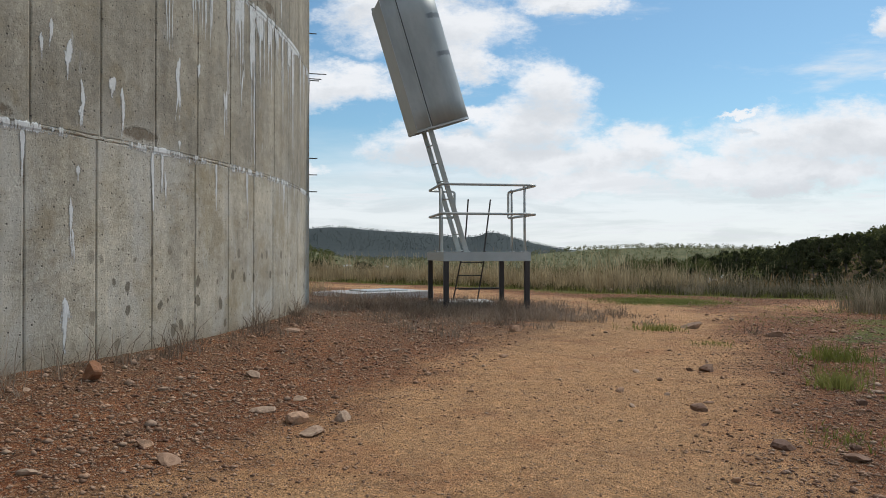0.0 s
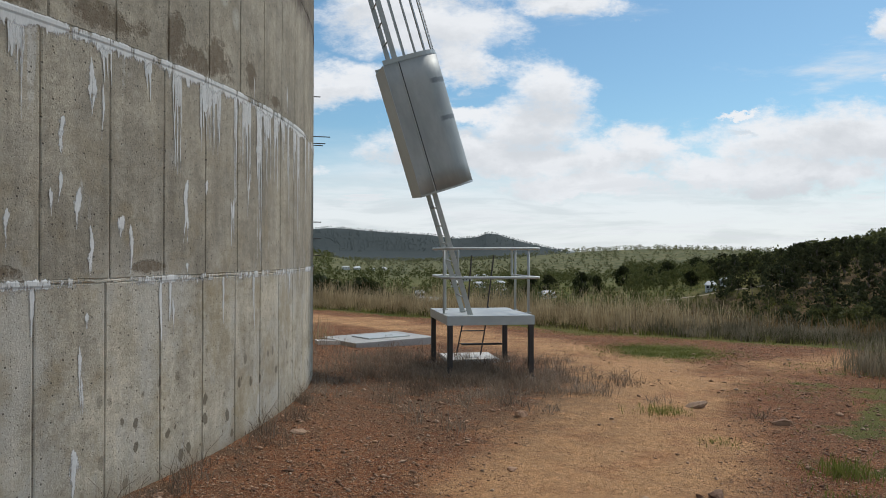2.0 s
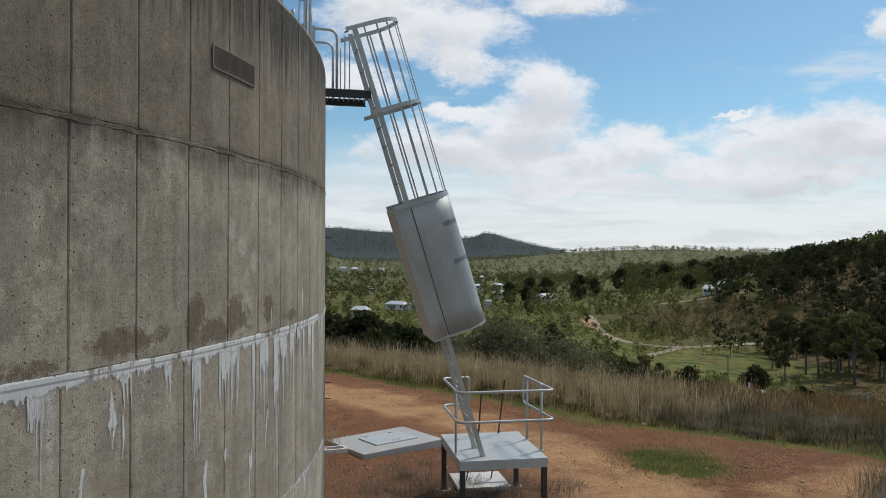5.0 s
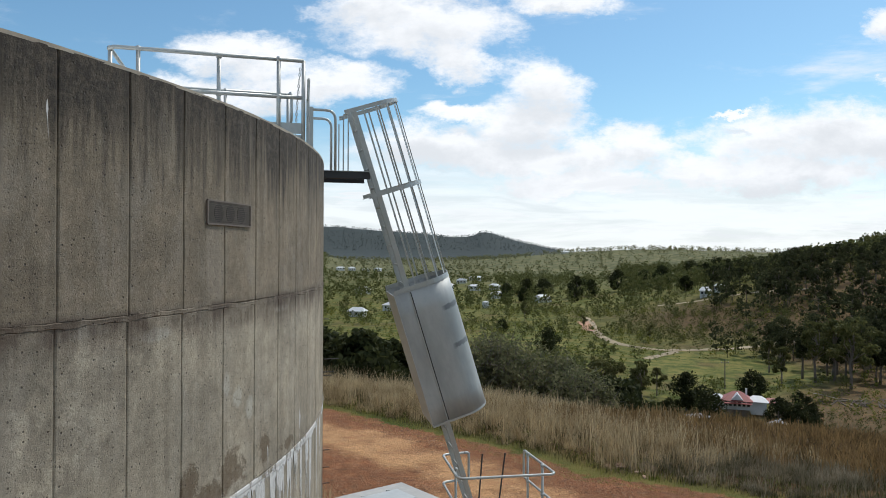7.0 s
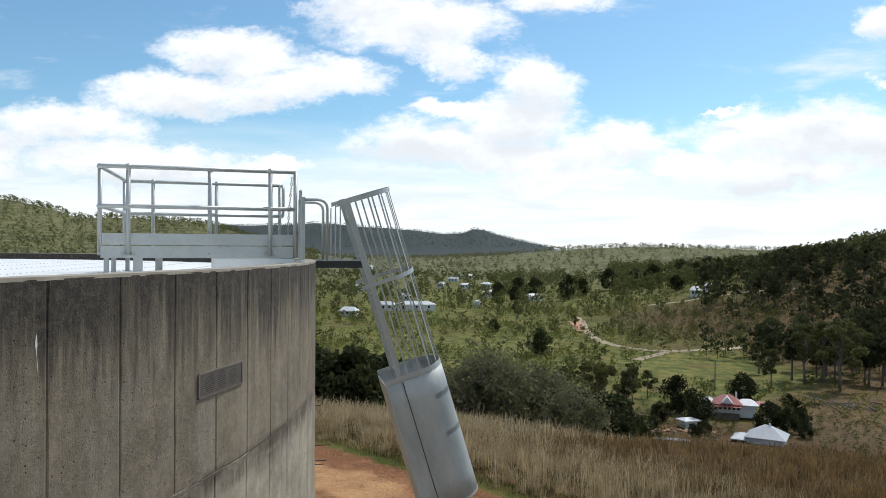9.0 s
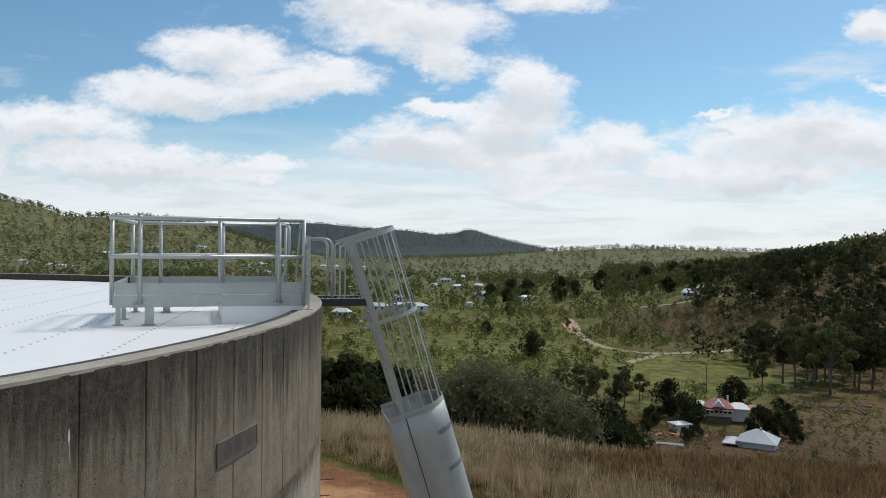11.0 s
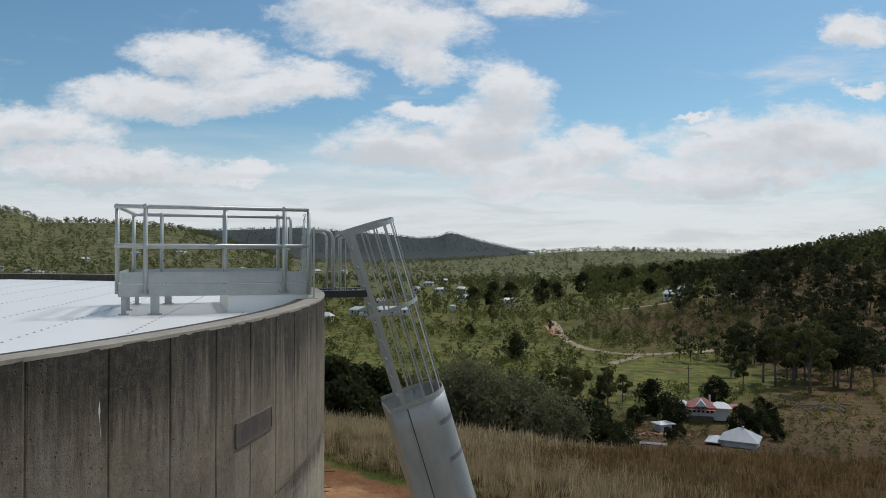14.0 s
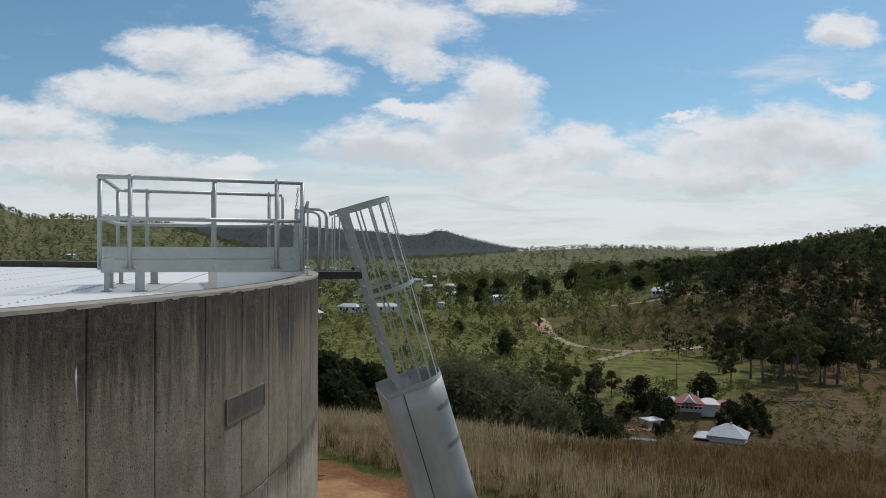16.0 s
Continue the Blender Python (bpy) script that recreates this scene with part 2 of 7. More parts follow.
    # dark wash from the rim
    reach = n.math("ADD", z, n.math("MULTIPLY", n.math("SUBTRACT", fall, 0.5), 2.6))
    reach = n.math("ADD", reach, n.math("MULTIPLY", n.math("SUBTRACT", wide, 0.5), 1.2))
    wash = n.math("MULTIPLY", n.ramp(reach, 5.95, 6.75), n.ramp(mottle, 0.38, 0.55, 0.7, 1.0))
    base = n.mix(n.math("MULTIPLY", wash, 0.97), base, (0.032, 0.026, 0.02))
    # thin lime bloom below the joints
    lane = n.noise(n.xyz(n.math("MULTIPLY", u, 6.0), 1.7, n.math("MULTIPLY", z, 0.35)), 1.0, 7.0, 0.72, 0.25)
    lime = None
    for zj, longest, amount in ((3.615, 1.3, 0.55), (1.96, 0.8, 0.35)):
        gone = n.math("DIVIDE", n.math("SUBTRACT", zj, z), longest)
        thick = n.math("SUBTRACT", n.math("ADD", lane, n.math("MULTIPLY", n.math("SUBTRACT", mottle, 0.5), 0.4)), n.math("MULTIPLY", gone, 0.2))
        run = n.math("MULTIPLY", n.math("MULTIPLY", n.ramp(thick, 0.52, 0.66), n.ramp(gone, -0.012, 0.008)), amount)
        lime = run if lime is None else n.math("MAXIMUM", lime, run)
    smear = n.ramp(n.noise(n.xyz(n.math("MULTIPLY", u, 4.0), 2.2, n.math("MULTIPLY", z, 1.3)), 1.0, 7.0, 0.74, 0.8), 0.60, 0.70)
    lime = n.math("MAXIMUM", lime, n.math("MULTIPLY", n.math("MULTIPLY", smear, n.ramp(z, 3.4, 2.6)), 0.4))
    base = n.mix(lime, base, (0.60, 0.595, 0.57))
    # pores, and round dark spots low down
    flat = n.xyz(u, z, 0.0)
    vor = n.put("ShaderNodeTexVoronoi", Vector=flat, Scale=12.0)
    vor.voronoi_dimensions = "2D"
    pit = n.math("MULTIPLY", n.ramp(vor.outputs["Distance"], 0.10, 0.055), n.ramp(n.parts(vor.outputs["Color"])[0], 0.74, 0.78))
    small = n.put("ShaderNodeTexVoronoi", Vector=flat, Scale=38.0)
    small.voronoi_dimensions = "2D"
    pit = n.math("MAXIMUM", pit, n.math("MULTIPLY", n.math("MULTIPLY", n.ramp(small.outputs["Distance"], 0.18, 0.10), n.ramp(n.parts(small.outputs["Color"])[0], 0.72, 0.76)), 0.7))
    vor2 = n.put("ShaderNodeTexVoronoi", Vector=n.xyz(n.math("ADD", u, n.math("MULTIPLY", coarse, 0.10)), n.math("ADD", n.math("MULTIPLY", z, 0.62), n.math("MULTIPLY", mottle, 0.06)), 0.0), Scale=8.0)
    vor2.voronoi_dimensions = "2D"
    size = n.ramp(n.parts(vor2.outputs["Color"])[0], 0.2, 1.0, 0.08, 0.26)
    spots = n.math("MULTIPLY", n.ramp(n.math("SUBTRACT", vor2.outputs["Distance"], size), 0.03, -0.03), n.math("MULTIPLY", n.ramp(z, 1.5, 0.9), n.ramp(n.parts(vor2.outputs["Color"])[1], 0.5, 0.6)))
    spots = n.math("MULTIPLY", spots, n.ramp(ang, -0.37, -0.31))
    base = n.mix(n.math("MULTIPLY", spots, 0.8), base, (0.10, 0.078, 0.05))
    base = n.mix(n.math("MULTIPLY", pit, 0.8), base, (0.055, 0.047, 0.04))
    # soil splashed on the foot
    base = n.mix(n.math("MULTIPLY", n.ramp(n.math("ADD", z, n.math("MULTIPLY", blot, 0.35)), 0.85, 0.45), 0.6), base, (0.20, 0.145, 0.08))
    n.feed(s.inputs["Base Color"], base)
    s.inputs["Roughness"].default_value = 0.9
    h = n.math("ADD", n.math("MULTIPLY", grain, 0.4), n.math("SUBTRACT", n.math("MULTIPLY", blot, 0.7), n.math("MULTIPLY", pit, 1.4)))
    h = n.math("SUBTRACT", h, n.math("MULTIPLY", worn, 0.5))
    bumped(n, s, n.math("ADD", h, n.math("MULTIPLY", mottle, 0.9)), 0.6, 0.014)
    return m


def lime_material():
    """White lime crust, thin and ragged towards its edges."""
    m, n, s = material("lime_crust")
    pos = n.put("ShaderNodeNewGeometry").outputs["Position"]
    soft = n.put("ShaderNodeAttribute")
    soft.attribute_name = "soft"
    wear = n.noise(n.vec("MULTIPLY", pos, (60, 60, 10)), 1.0, 6.0, 0.72)
    patch = n.noise(pos, 9.0, 5.0, 0.7)
    n.feed(s.inputs["Base Color"], n.mix(patch, (0.50, 0.49, 0.46), (0.80, 0.80, 0.785)))
    s.inputs["Roughness"].default_value = 0.9
    bumped(n, s, wear, 0.4, 0.006)
    gone = n.put("ShaderNodeBsdfTransparent")
    thick = n.math("ADD", soft.outputs["Fac"], n.math("ADD", n.math("MULTIPLY", n.math("SUBTRACT", wear, 0.5), 1.5), n.math("MULTIPLY", n.math("SUBTRACT", patch, 0.5), 0.9)))
    both = n.put("ShaderNodeMixShader", i0=n.ramp(thick, 0.12, 0.46, 0.0, 0.97), i1=gone.outputs[0], i2=s.outputs[0])
    out = [k for k in n.tree.nodes if k.bl_idname == "ShaderNodeOutputMaterial"][0]
    n.tree.links.new(both.outputs[0], out.inputs[0])
    return m


LIME = lime_material()
CONCRETE = concrete_wall()
RIM_TOP = simple("sandy_rim_concrete", (0.34, 0.30, 0.24), 0.95, 0.0, 22, 0.5, 0.5)


# ---- mesh helpers ----
def mesh_from(bm, name, mat, smooth=False):
    me = bpy.data.meshes.new(name)
    bm.normal_update()
    bm.to_mesh(me)
    bm.free()
    for mt in (mat if isinstance(mat, (list, tuple)) else (mat,)):
        me.materials.append(mt)
    if smooth:
        me.shade_smooth()
    return me


def part(name, bm, mat, parent=None, label="", smooth=False):
    ob = new(name, mesh_from(bm, name, mat, smooth))
    ob.parent = parent
    return tagged(ob, label)


def thing(name, m, label, category, group="", kind=""):
    ob = new(name)
    ob.matrix_world = m
    return tagged(ob, label, category, group, kind)


def box(bm, lo, hi, bevel=0.0, m=None):
    """A box between two corners, its edges bevelled."""
    lo, hi = Vector(lo), Vector(hi)
    t = Matrix.Translation((lo + hi) / 2) @ Matrix.Diagonal((*(hi - lo), 1))
    r = bmesh.ops.create_cube(bm, size=1, matrix=(m @ t) if m else t)
    if bevel:
        edges = list({e for v in r["verts"] for e in v.link_edges})
        bmesh.ops.bevel(bm, geom=edges, offset=bevel, segments=2, affect="EDGES", profile=0.7)
    return bm


def tube(bm, points, radius, sides=10, caps=True, squash=None):
    """A round bar along a line of points."""
    pts = [Vector(p) for p in points]
    rings, side = [], None
    for i, p in enumerate(pts):
        d = ((pts[min(i + 1, len(pts) - 1)] - p).normalized() + (p - pts[max(i - 1, 0)]).normalized()).normalized()
        if side is None:
            side = d.orthogonal().normalized()
        side = (side - d * side.dot(d)).normalized()
        other = d.cross(side)
        r = radius[i] if isinstance(radius, (list, tuple)) else radius
        rings.append([bm.verts.new(p + (side * math.cos(a) + other * math.sin(a)) * r) for a in (2 * math.pi * k / sides for k in range(sides))])
    for a, b in zip(rings, rings[1:]):
        for k in range(sides):
            bm.faces.new((a[k], a[(k + 1) % sides], b[(k + 1) % sides], b[k]))
    if caps:
        bm.faces.new(rings[0][::-1])
        bm.faces.new(rings[-1])
    return bm


def bent(points, radius, steps=5):
    """The points of a line whose corners are rounded to that radius."""
    pts = [Vector(p) for p in points]
    out = [pts[0]]
    for a, b, c in zip(pts, pts[1:], pts[2:]):
        da, dc = (a - b).normalized(), (c - b).normalized()
        r = min(radius, (a - b).length / 2, (c - b).length / 2)
        p, q = b + da * r, b + dc * r
        for k in range(steps + 1):
            t = k / steps
            out.append(p * (1 - t) ** 2 + b * 2 * t * (1 - t) + q * t * t)
    return out + [pts[-1]]


def bar(a, b, radius, sides=10):
    return tube(bmesh.new(), (a, b), radius, sides)


def ball(bm, at, r, m=None):
    bmesh.ops.create_icosphere(bm, subdivisions=2, radius=r, matrix=Matrix.Translation(at))
    return bm


DECK_AT, DECK_TURN, DECK_Z = Vector((0.665, 13.115, 0)), radians(9.2), 1.15         # the ladder platform


# ---- the lie of the land ----
HILLS = [  # x, y, height, half widths across and along
    (330, 1300, 22, 250, 380), (700, 1500, 22, 350, 400), (330, 450, 26, 120, 170), (430, 470, 15, 130, 220), (620, 600, 27, 220, 260), (192, 376, 15, 66, 92)]


def ridge(bearing):
    """Height of the far range by compass bearing from the pad, in degrees: long crest, saddle, flat-topped knoll."""
    return np.interp(bearing, (-60, -16, -12, -8.3, -4, -1, 1.5, 3.0, 3.7, 4.4, 5.2, 6.2, 8.4, 10.5, 14, 40), (138, 146, 150, 162, 142, 126, 110, 118, 137, 135, 116, 98, 62, 34, 8, 0))


def left_hill(bearing):
    """Height of the wooded hill across the valley, by bearing."""
    return np.interp(bearing, (-60, -35, -28, -26, -24.5, -22, -17.6, -15.8, -14.3, -12, -9, -5), (130, 118, 98, 88, 75, 75, 72, 65, 54, 37, 18, 0))


def brow(theta):
    """How far the made ground reaches from the tank's middle, by direction in degrees."""
    return np.interp(theta, (-180, -90, -40, 0, 11, 15, 22, 30, 50, 62, 90, 180), (40, 40, 33, 26.2, 25.0, 24.5, 22.6, 20.6, 20.2, 21.0, 22, 40))


def wave(x, y, s, seed=0.0):
    """Smooth, cheap unevenness between about -1 and 1."""
    return (np.sin(x / s + seed) * np.cos(y / s * 1.13 + 1.7 * seed) + np.sin((x * 0.62 + y * 0.79) / s * 1.9 + 2.1 + seed) * 0.6 + np.sin((x * 0.8 - y * 0.57) / s * 3.1 + seed * 3) * 0.35) / 1.95


def edge_distance(x, y):
    dx, dy = x - TANK_X, y - TANK_Y
    return np.hypot(dx, dy) - brow(np.degrees(np.arctan2(dy, dx)))


def ground_z(x, y):
    x, y = np.asarray(x, float), np.asarray(y, float)
    from_tank = np.hypot(x - TANK_X, y - TANK_Y) - TANK_R
    e = edge_distance(x, y)
    pad = 0.17 + 0.23 * np.exp(-np.maximum(from_tank, 0) / 1.1) + 0.018 * wave(x, y, 0.9) + 0.02 * wave(x, y, 2.7, 1.3) - 0.006 * np.maximum(e + 9, 0)
    s = np.maximum(e, 0)
    reach = np.interp(np.degrees(np.arctan2(y - TANK_Y, x - TANK_X)), (-180, 0, 42, 50, 60, 180), (96, 96, 90, 70, 66, 68))
    fall = -26.5 * (1 - np.exp(-(s / reach) ** 1.45))
    far = np.clip((s - 30) / 200, 0, 1)
    fall = fall + far * (1.8 * wave(x, y, 55, 0.4) + 0.5 * wave(x, y, 17, 2.0)) + 0.25 * np.clip(s / 12, 0, 1) * wave(x, y, 4.1, 3.0)
    fall = fall + np.clip((s - 150) / 400, 0, 1) * 6.5 + np.clip((s - 500) / 1400, 0, 1) * 16
    hill = np.zeros_like(x)
    for hx, hy, h, a, b in HILLS:
        hill = hill + h * np.exp(-((x - hx) / a) ** 2 - ((y - hy) / b) ** 2)
    dist, bearing = np.hypot(x, y), np.degrees(np.arctan2(x, y))
    hill = hill + ridge(bearing) * np.exp(-((dist - 3900) / 420) ** 2) + left_hill(bearing) * np.exp(-((dist - 1400) / 340) ** 2) * (y > 0)
    rough = np.clip((s - 600) / 1500, 0, 1) * (4 * wave(x, y, 210, 5.0) + 2 * wave(x, y, 70, 6.0))
    return pad + fall + (hill + rough) * np.clip((s - 60) / 120, 0, 1)


def zat(x, y):
    return float(ground_z(x, y))


def ground_material():
    m, n, s = material("ground_cover")
    pos = n.put("ShaderNodeNewGeometry").outputs["Position"]
    cov = n.put("ShaderNodeVertexColor")
    cov.layer_name = "cover"
    dirt, green, wood = n.parts(cov.outputs["Color"])
    fine, mid, wide = n.noise(pos, 38, 5, 0.65), n.noise(pos, 5.0, 5, 0.6), n.noise(pos, 0.55, 4, 0.6)
    grit = n.put("ShaderNodeTexVoronoi", Vector=pos, Scale=45.0)
    pale = cov.outputs["Alpha"]
    lane = n.ramp(n.math("ADD", pale, n.math("MULTIPLY", n.math("SUBTRACT", n.noise(pos, 0.9, 7, 0.68), 0.5), 1.9)), 0.15, 0.85)
    soil = n.mix(lane, (0.165, 0.056, 0.022), (0.50, 0.278, 0.128))
    soil = n.mix(n.math("MULTIPLY", n.ramp(n.noise(pos, 1.7, 5, 0.65), 0.48, 0.68), 0.5), soil, (0.30, 0.115, 0.05))
    soil = n.mix(n.math("MULTIPLY", n.ramp(mid, 0.48, 0.7), n.math("SUBTRACT", 0.75, n.math("MULTIPLY", lane, 0.55))), soil, (0.07, 0.035, 0.020))
    soil = n.mix(n.math("MULTIPLY", n.ramp(fine, 0.42, 0.66), 0.5), soil, (0.46, 0.27, 0.14))
    clod = n.ramp(n.noise(pos, 16, 6, 0.72), 0.36, 0.64, 0.80, 1.18)
    soil = n.mix(1.0, soil, n.xyz(clod, clod, clod), "MULTIPLY")
    speck = n.put("ShaderNodeTexVoronoi", Vector=pos, Scale=125.0)
    dust = n.noise(pos, 150, 4, 0.7)
    soil = n.mix(1.0, soil, n.xyz(n.ramp(dust, 0.4, 0.6, 0.5, 1.5), n.ramp(dust, 0.4, 0.6, 0.5, 1.5), n.ramp(dust, 0.4, 0.6, 0.5, 1.5)), "MULTIPLY")
    soil = n.mix(n.math("MULTIPLY", n.math("MULTIPLY", n.ramp(speck.outputs["Distance"], 0.36, 0.2), n.ramp(n.parts(speck.outputs["Color"])[2], 0.4, 0.5)), 0.85), soil, n.mix(n.parts(speck.outputs["Color"])[0], (0.06, 0.035, 0.025), (0.52, 0.40, 0.28)))
    pebble = n.math("MULTIPLY", n.ramp(grit.outputs["Distance"], 0.26, 0.18), n.ramp(n.parts(grit.outputs["Color"])[1], 0.72, 0.8))
    soil = n.mix(n.math("MULTIPLY", pebble, 0.8), soil, n.mix(n.parts(grit.outputs["Color"])[0], (0.07, 0.04, 0.028), (0.45, 0.34, 0.24)))
    # grass and scrub, patchy at several sizes
    far1, far2, far3 = n.noise(pos, 0.05, 6, 0.65), n.noise(pos, 0.22, 6, 0.68), n.noise(pos, 0.012, 5, 0.6)
    turf = n.mix(n.ramp(far2, 0.38, 0.62), (0.066, 0.086, 0.016), (0.185, 0.165, 0.045))
    turf = n.mix(n.math("MULTIPLY", n.ramp(far1, 0.5, 0.68), 0.7), turf, (0.115, 0.08, 0.033))
    dry = n.mix(n.ramp(mid, 0.3, 0.7), (0.042, 0.024, 0.011), (0.10, 0.058, 0.025))
    dry = n.mix(n.math("MULTIPLY", n.ramp(far2, 0.45, 0.65), 0.5), dry, (0.085, 0.055, 0.028))
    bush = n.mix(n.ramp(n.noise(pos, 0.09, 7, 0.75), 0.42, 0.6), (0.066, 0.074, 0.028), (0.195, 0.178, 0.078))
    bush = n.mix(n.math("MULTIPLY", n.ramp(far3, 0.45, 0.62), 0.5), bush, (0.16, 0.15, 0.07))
    dry = n.mix(n.math("MULTIPLY", n.ramp(n.noise(pos, 0.7, 7, 0.75), 0.46, 0.6), 0.7), dry, (0.15, 0.09, 0.036))
    base = n.mix(green, dry, turf)
    # distance haze put into the colour: the range turns blue-grey past 1700 m
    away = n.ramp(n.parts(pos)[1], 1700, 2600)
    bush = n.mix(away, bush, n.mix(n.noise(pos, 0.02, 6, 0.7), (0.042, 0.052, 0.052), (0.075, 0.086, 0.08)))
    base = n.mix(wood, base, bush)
    edge = n.math("ADD", dirt, n.math("MULTIPLY", n.math("SUBTRACT", n.noise(pos, 2.6, 8, 0.75), 0.5), 1.5))
    lit = n.put("ShaderNodeVertexColor")
    lit.layer_name = "litter"
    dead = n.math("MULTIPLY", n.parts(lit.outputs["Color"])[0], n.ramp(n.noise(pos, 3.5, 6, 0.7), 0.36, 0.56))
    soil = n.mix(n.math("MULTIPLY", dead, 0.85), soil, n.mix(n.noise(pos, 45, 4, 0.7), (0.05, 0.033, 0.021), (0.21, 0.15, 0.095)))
    base = n.mix(n.ramp(edge, 0.42, 0.58), base, soil)
    n.feed(s.inputs["Base Color"], base)
    s.inputs["Roughness"].default_value = 0.95
    s.inputs["Specular IOR Level"].default_value = 0.15
    h = n.math("ADD", n.math("MULTIPLY", n.math("ADD", fine, n.math("MULTIPLY", dust, 0.5)), 0.6), n.math("ADD", mid, n.math("MULTIPLY", n.ramp(grit.outputs["Distance"], 0.3, 0.0), 0.2)))
    bumped(n, s, h, 1.0, 0.04)
    return m


def track_dirt(x, y):
    """How bare the made ground is: 1 on the track, 0 under grass."""
    e = edge_distance(x, y)
    bare = np.clip(-(e + 0.4) / 1.2, 0, 1)
    verge = np.clip(1.3 - np.hypot((x - 4.6) / 1.25, (y - 15.7) / 1.5), 0, 1)            # grass island beside the track
    side = np.clip((x - 2.1 - 0.22 * (y - 5)) / 3.0, 0, 1) * np.clip((14.5 - y) / 4, 0, 1) * (0.75 + 0.7 * wave(x, y, 0.5, 1.0) + 0.4 * wave(x, y, 0.19, 3.0))      # thin turf on the outer side
    return np.clip(bare - 0.8 * verge - 0.9 * np.maximum(side, 0), 0, 1)


def lane_pale(x, y):
    """Where wheels have worn the dirt pale."""
    lane = np.clip(1.45 - np.abs(x - 0.2 - 0.34 * np.clip(y - 3.3, -3, 9)) / 1.3, 0, 1) * np.clip((17 - y) / 3, 0, 1)
    off = np.abs((x - 2.5) * 0.537 - (y - 11.2) * 0.844)                 # the arm that bears off along the brow
    lane = np.maximum(lane, 0.55 * np.clip(1.4 - off / 0.95, 0, 1) * np.clip((x - 1.5) / 1.5, 0, 1) * np.clip((9.5 - x) / 1.5, 0, 1))
    d = np.hypot(x - TANK_X, y - TANK_Y)
    ring = 0.72 * np.clip(1.5 - np.abs(d - 17.0) / 1.3, 0, 1) * np.clip((np.degrees(np.arctan2(y - TANK_Y, x - TANK_X)) - 12) / 10, 0, 1)
    return np.clip(np.maximum(lane, ring), 0, 1)


def make_ground():
    front = np.radians(np.concatenate([np.arange(-180, -50, 3.0), np.arange(-50, 50, 0.3), np.arange(50, 180, 3.0)]))
    near = np.arange(0.4, 30, 0.16)
    rr = [near[-1]]
    while rr[-1] < 4800:
        rr.append(rr[-1] * 1.028)
    r = np.concatenate([near, rr[1:]])
    a, q = np.meshgrid(front, r)
    x, y = q * np.sin(a), q * np.cos(a)
    z = ground_z(x, y)
    nr, na = x.shape
    co = np.stack([x, y, z], -1).reshape(-1, 3)
    co = np.vstack([co, [[0, 0, zat(0, 0)]]])
    i, j = np.meshgrid(np.arange(nr - 1), np.arange(na), indexing="ij")
    k = (j + 1) % na
    quads = np.stack([i * na + j, (i + 1) * na + j, (i + 1) * na + k, i * na + k], -1).reshape(-1, 4)
    jj = np.arange(na)
    fan = np.stack([np.full(na, nr * na), jj, (jj + 1) % na], -1)
    me = bpy.data.meshes.new("ground")
    me.from_pydata(co.tolist(), [], quads[:, ::-1].tolist() + fan[:, ::-1].tolist())
    me.update()
    X, Y = co[:, 0], co[:, 1]
    e = edge_distance(X, Y)
    cover = np.zeros((len(co), 4))
    cover[:, 0] = track_dirt(X, Y)
    cover[:, 1] = np.clip((e - 118) / 30, 0, 1) + np.clip((e + 2.2) / 1, 0, 1) * np.clip((0.5 - e) / 1.5, 0, 1) + (e < -1.2) * 0.85
    # bare paddocks, the far bank and the yard below
    bank = np.exp(-((X - 118) / 38) ** 2 - ((Y - 312) / 58) ** 2)
    yard = np.exp(-((X - 38) / 13) ** 2 - ((Y - 133) / 9) ** 2) + 0.35 * np.exp(-((X - 86) / 18) ** 2 - ((Y - 158) / 16) ** 2)
    cover[:, 0] += np.clip(yard * 1.2 - 0.5, 0, 0.52) + np.clip(bank - 0.72, 0, 0.2)
    cover[:, 1] -= np.clip(bank * 1.2, 0, 1) * 0.9
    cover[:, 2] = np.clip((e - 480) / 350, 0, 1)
    # leaf litter under the hillside forest
    az, far = np.degrees(np.arctan2(X, Y)), np.hypot(X, Y)
    litter = np.clip((az - 23) / 3, 0, 1) * np.clip((far - 135) / 20, 0, 1) * np.clip((600 - far) / 100, 0, 1)
    field = np.clip(1.6 - np.hypot((X - 76) / 24, (Y - 208) / 24), 0, 1)
    cover[:, 0] += litter * 0.40 * (1 - field)
    cover[:, 1] -= litter * (1 - field)
    cover[:, 1] += field
    cover[:, 2] += litter * 0.25 * (1 - field)
    cover = np.clip(cover, 0, 1)
    cover[:, 3] = lane_pale(X, Y)
    layer = me.color_attributes.new("cover", "FLOAT_COLOR", "POINT")
    layer.data.foreach_set("color", cover.ravel())
    dead = np.zeros((len(co), 4))
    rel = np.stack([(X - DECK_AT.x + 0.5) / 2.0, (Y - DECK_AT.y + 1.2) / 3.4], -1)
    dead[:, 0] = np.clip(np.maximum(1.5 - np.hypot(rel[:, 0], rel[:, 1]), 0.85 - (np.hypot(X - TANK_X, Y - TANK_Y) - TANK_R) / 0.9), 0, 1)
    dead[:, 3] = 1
    layer = me.color_attributes.new("litter", "FLOAT_COLOR", "POINT")
    layer.data.foreach_set("color", dead.ravel())
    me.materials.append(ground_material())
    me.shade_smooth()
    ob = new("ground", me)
    if me.polygons[0].normal.z < 0:
        me.flip_normals()
    return tagged(ob, "red dirt pad and track falling to a scrubby green valley and far hills", "ground", kind="structure")


make_ground()


# ---- the tank ----
def on_tank(angle, radius, z):
    return Vector((TANK_X + radius * math.cos(angle), TANK_Y + radius * math.sin(angle), z))


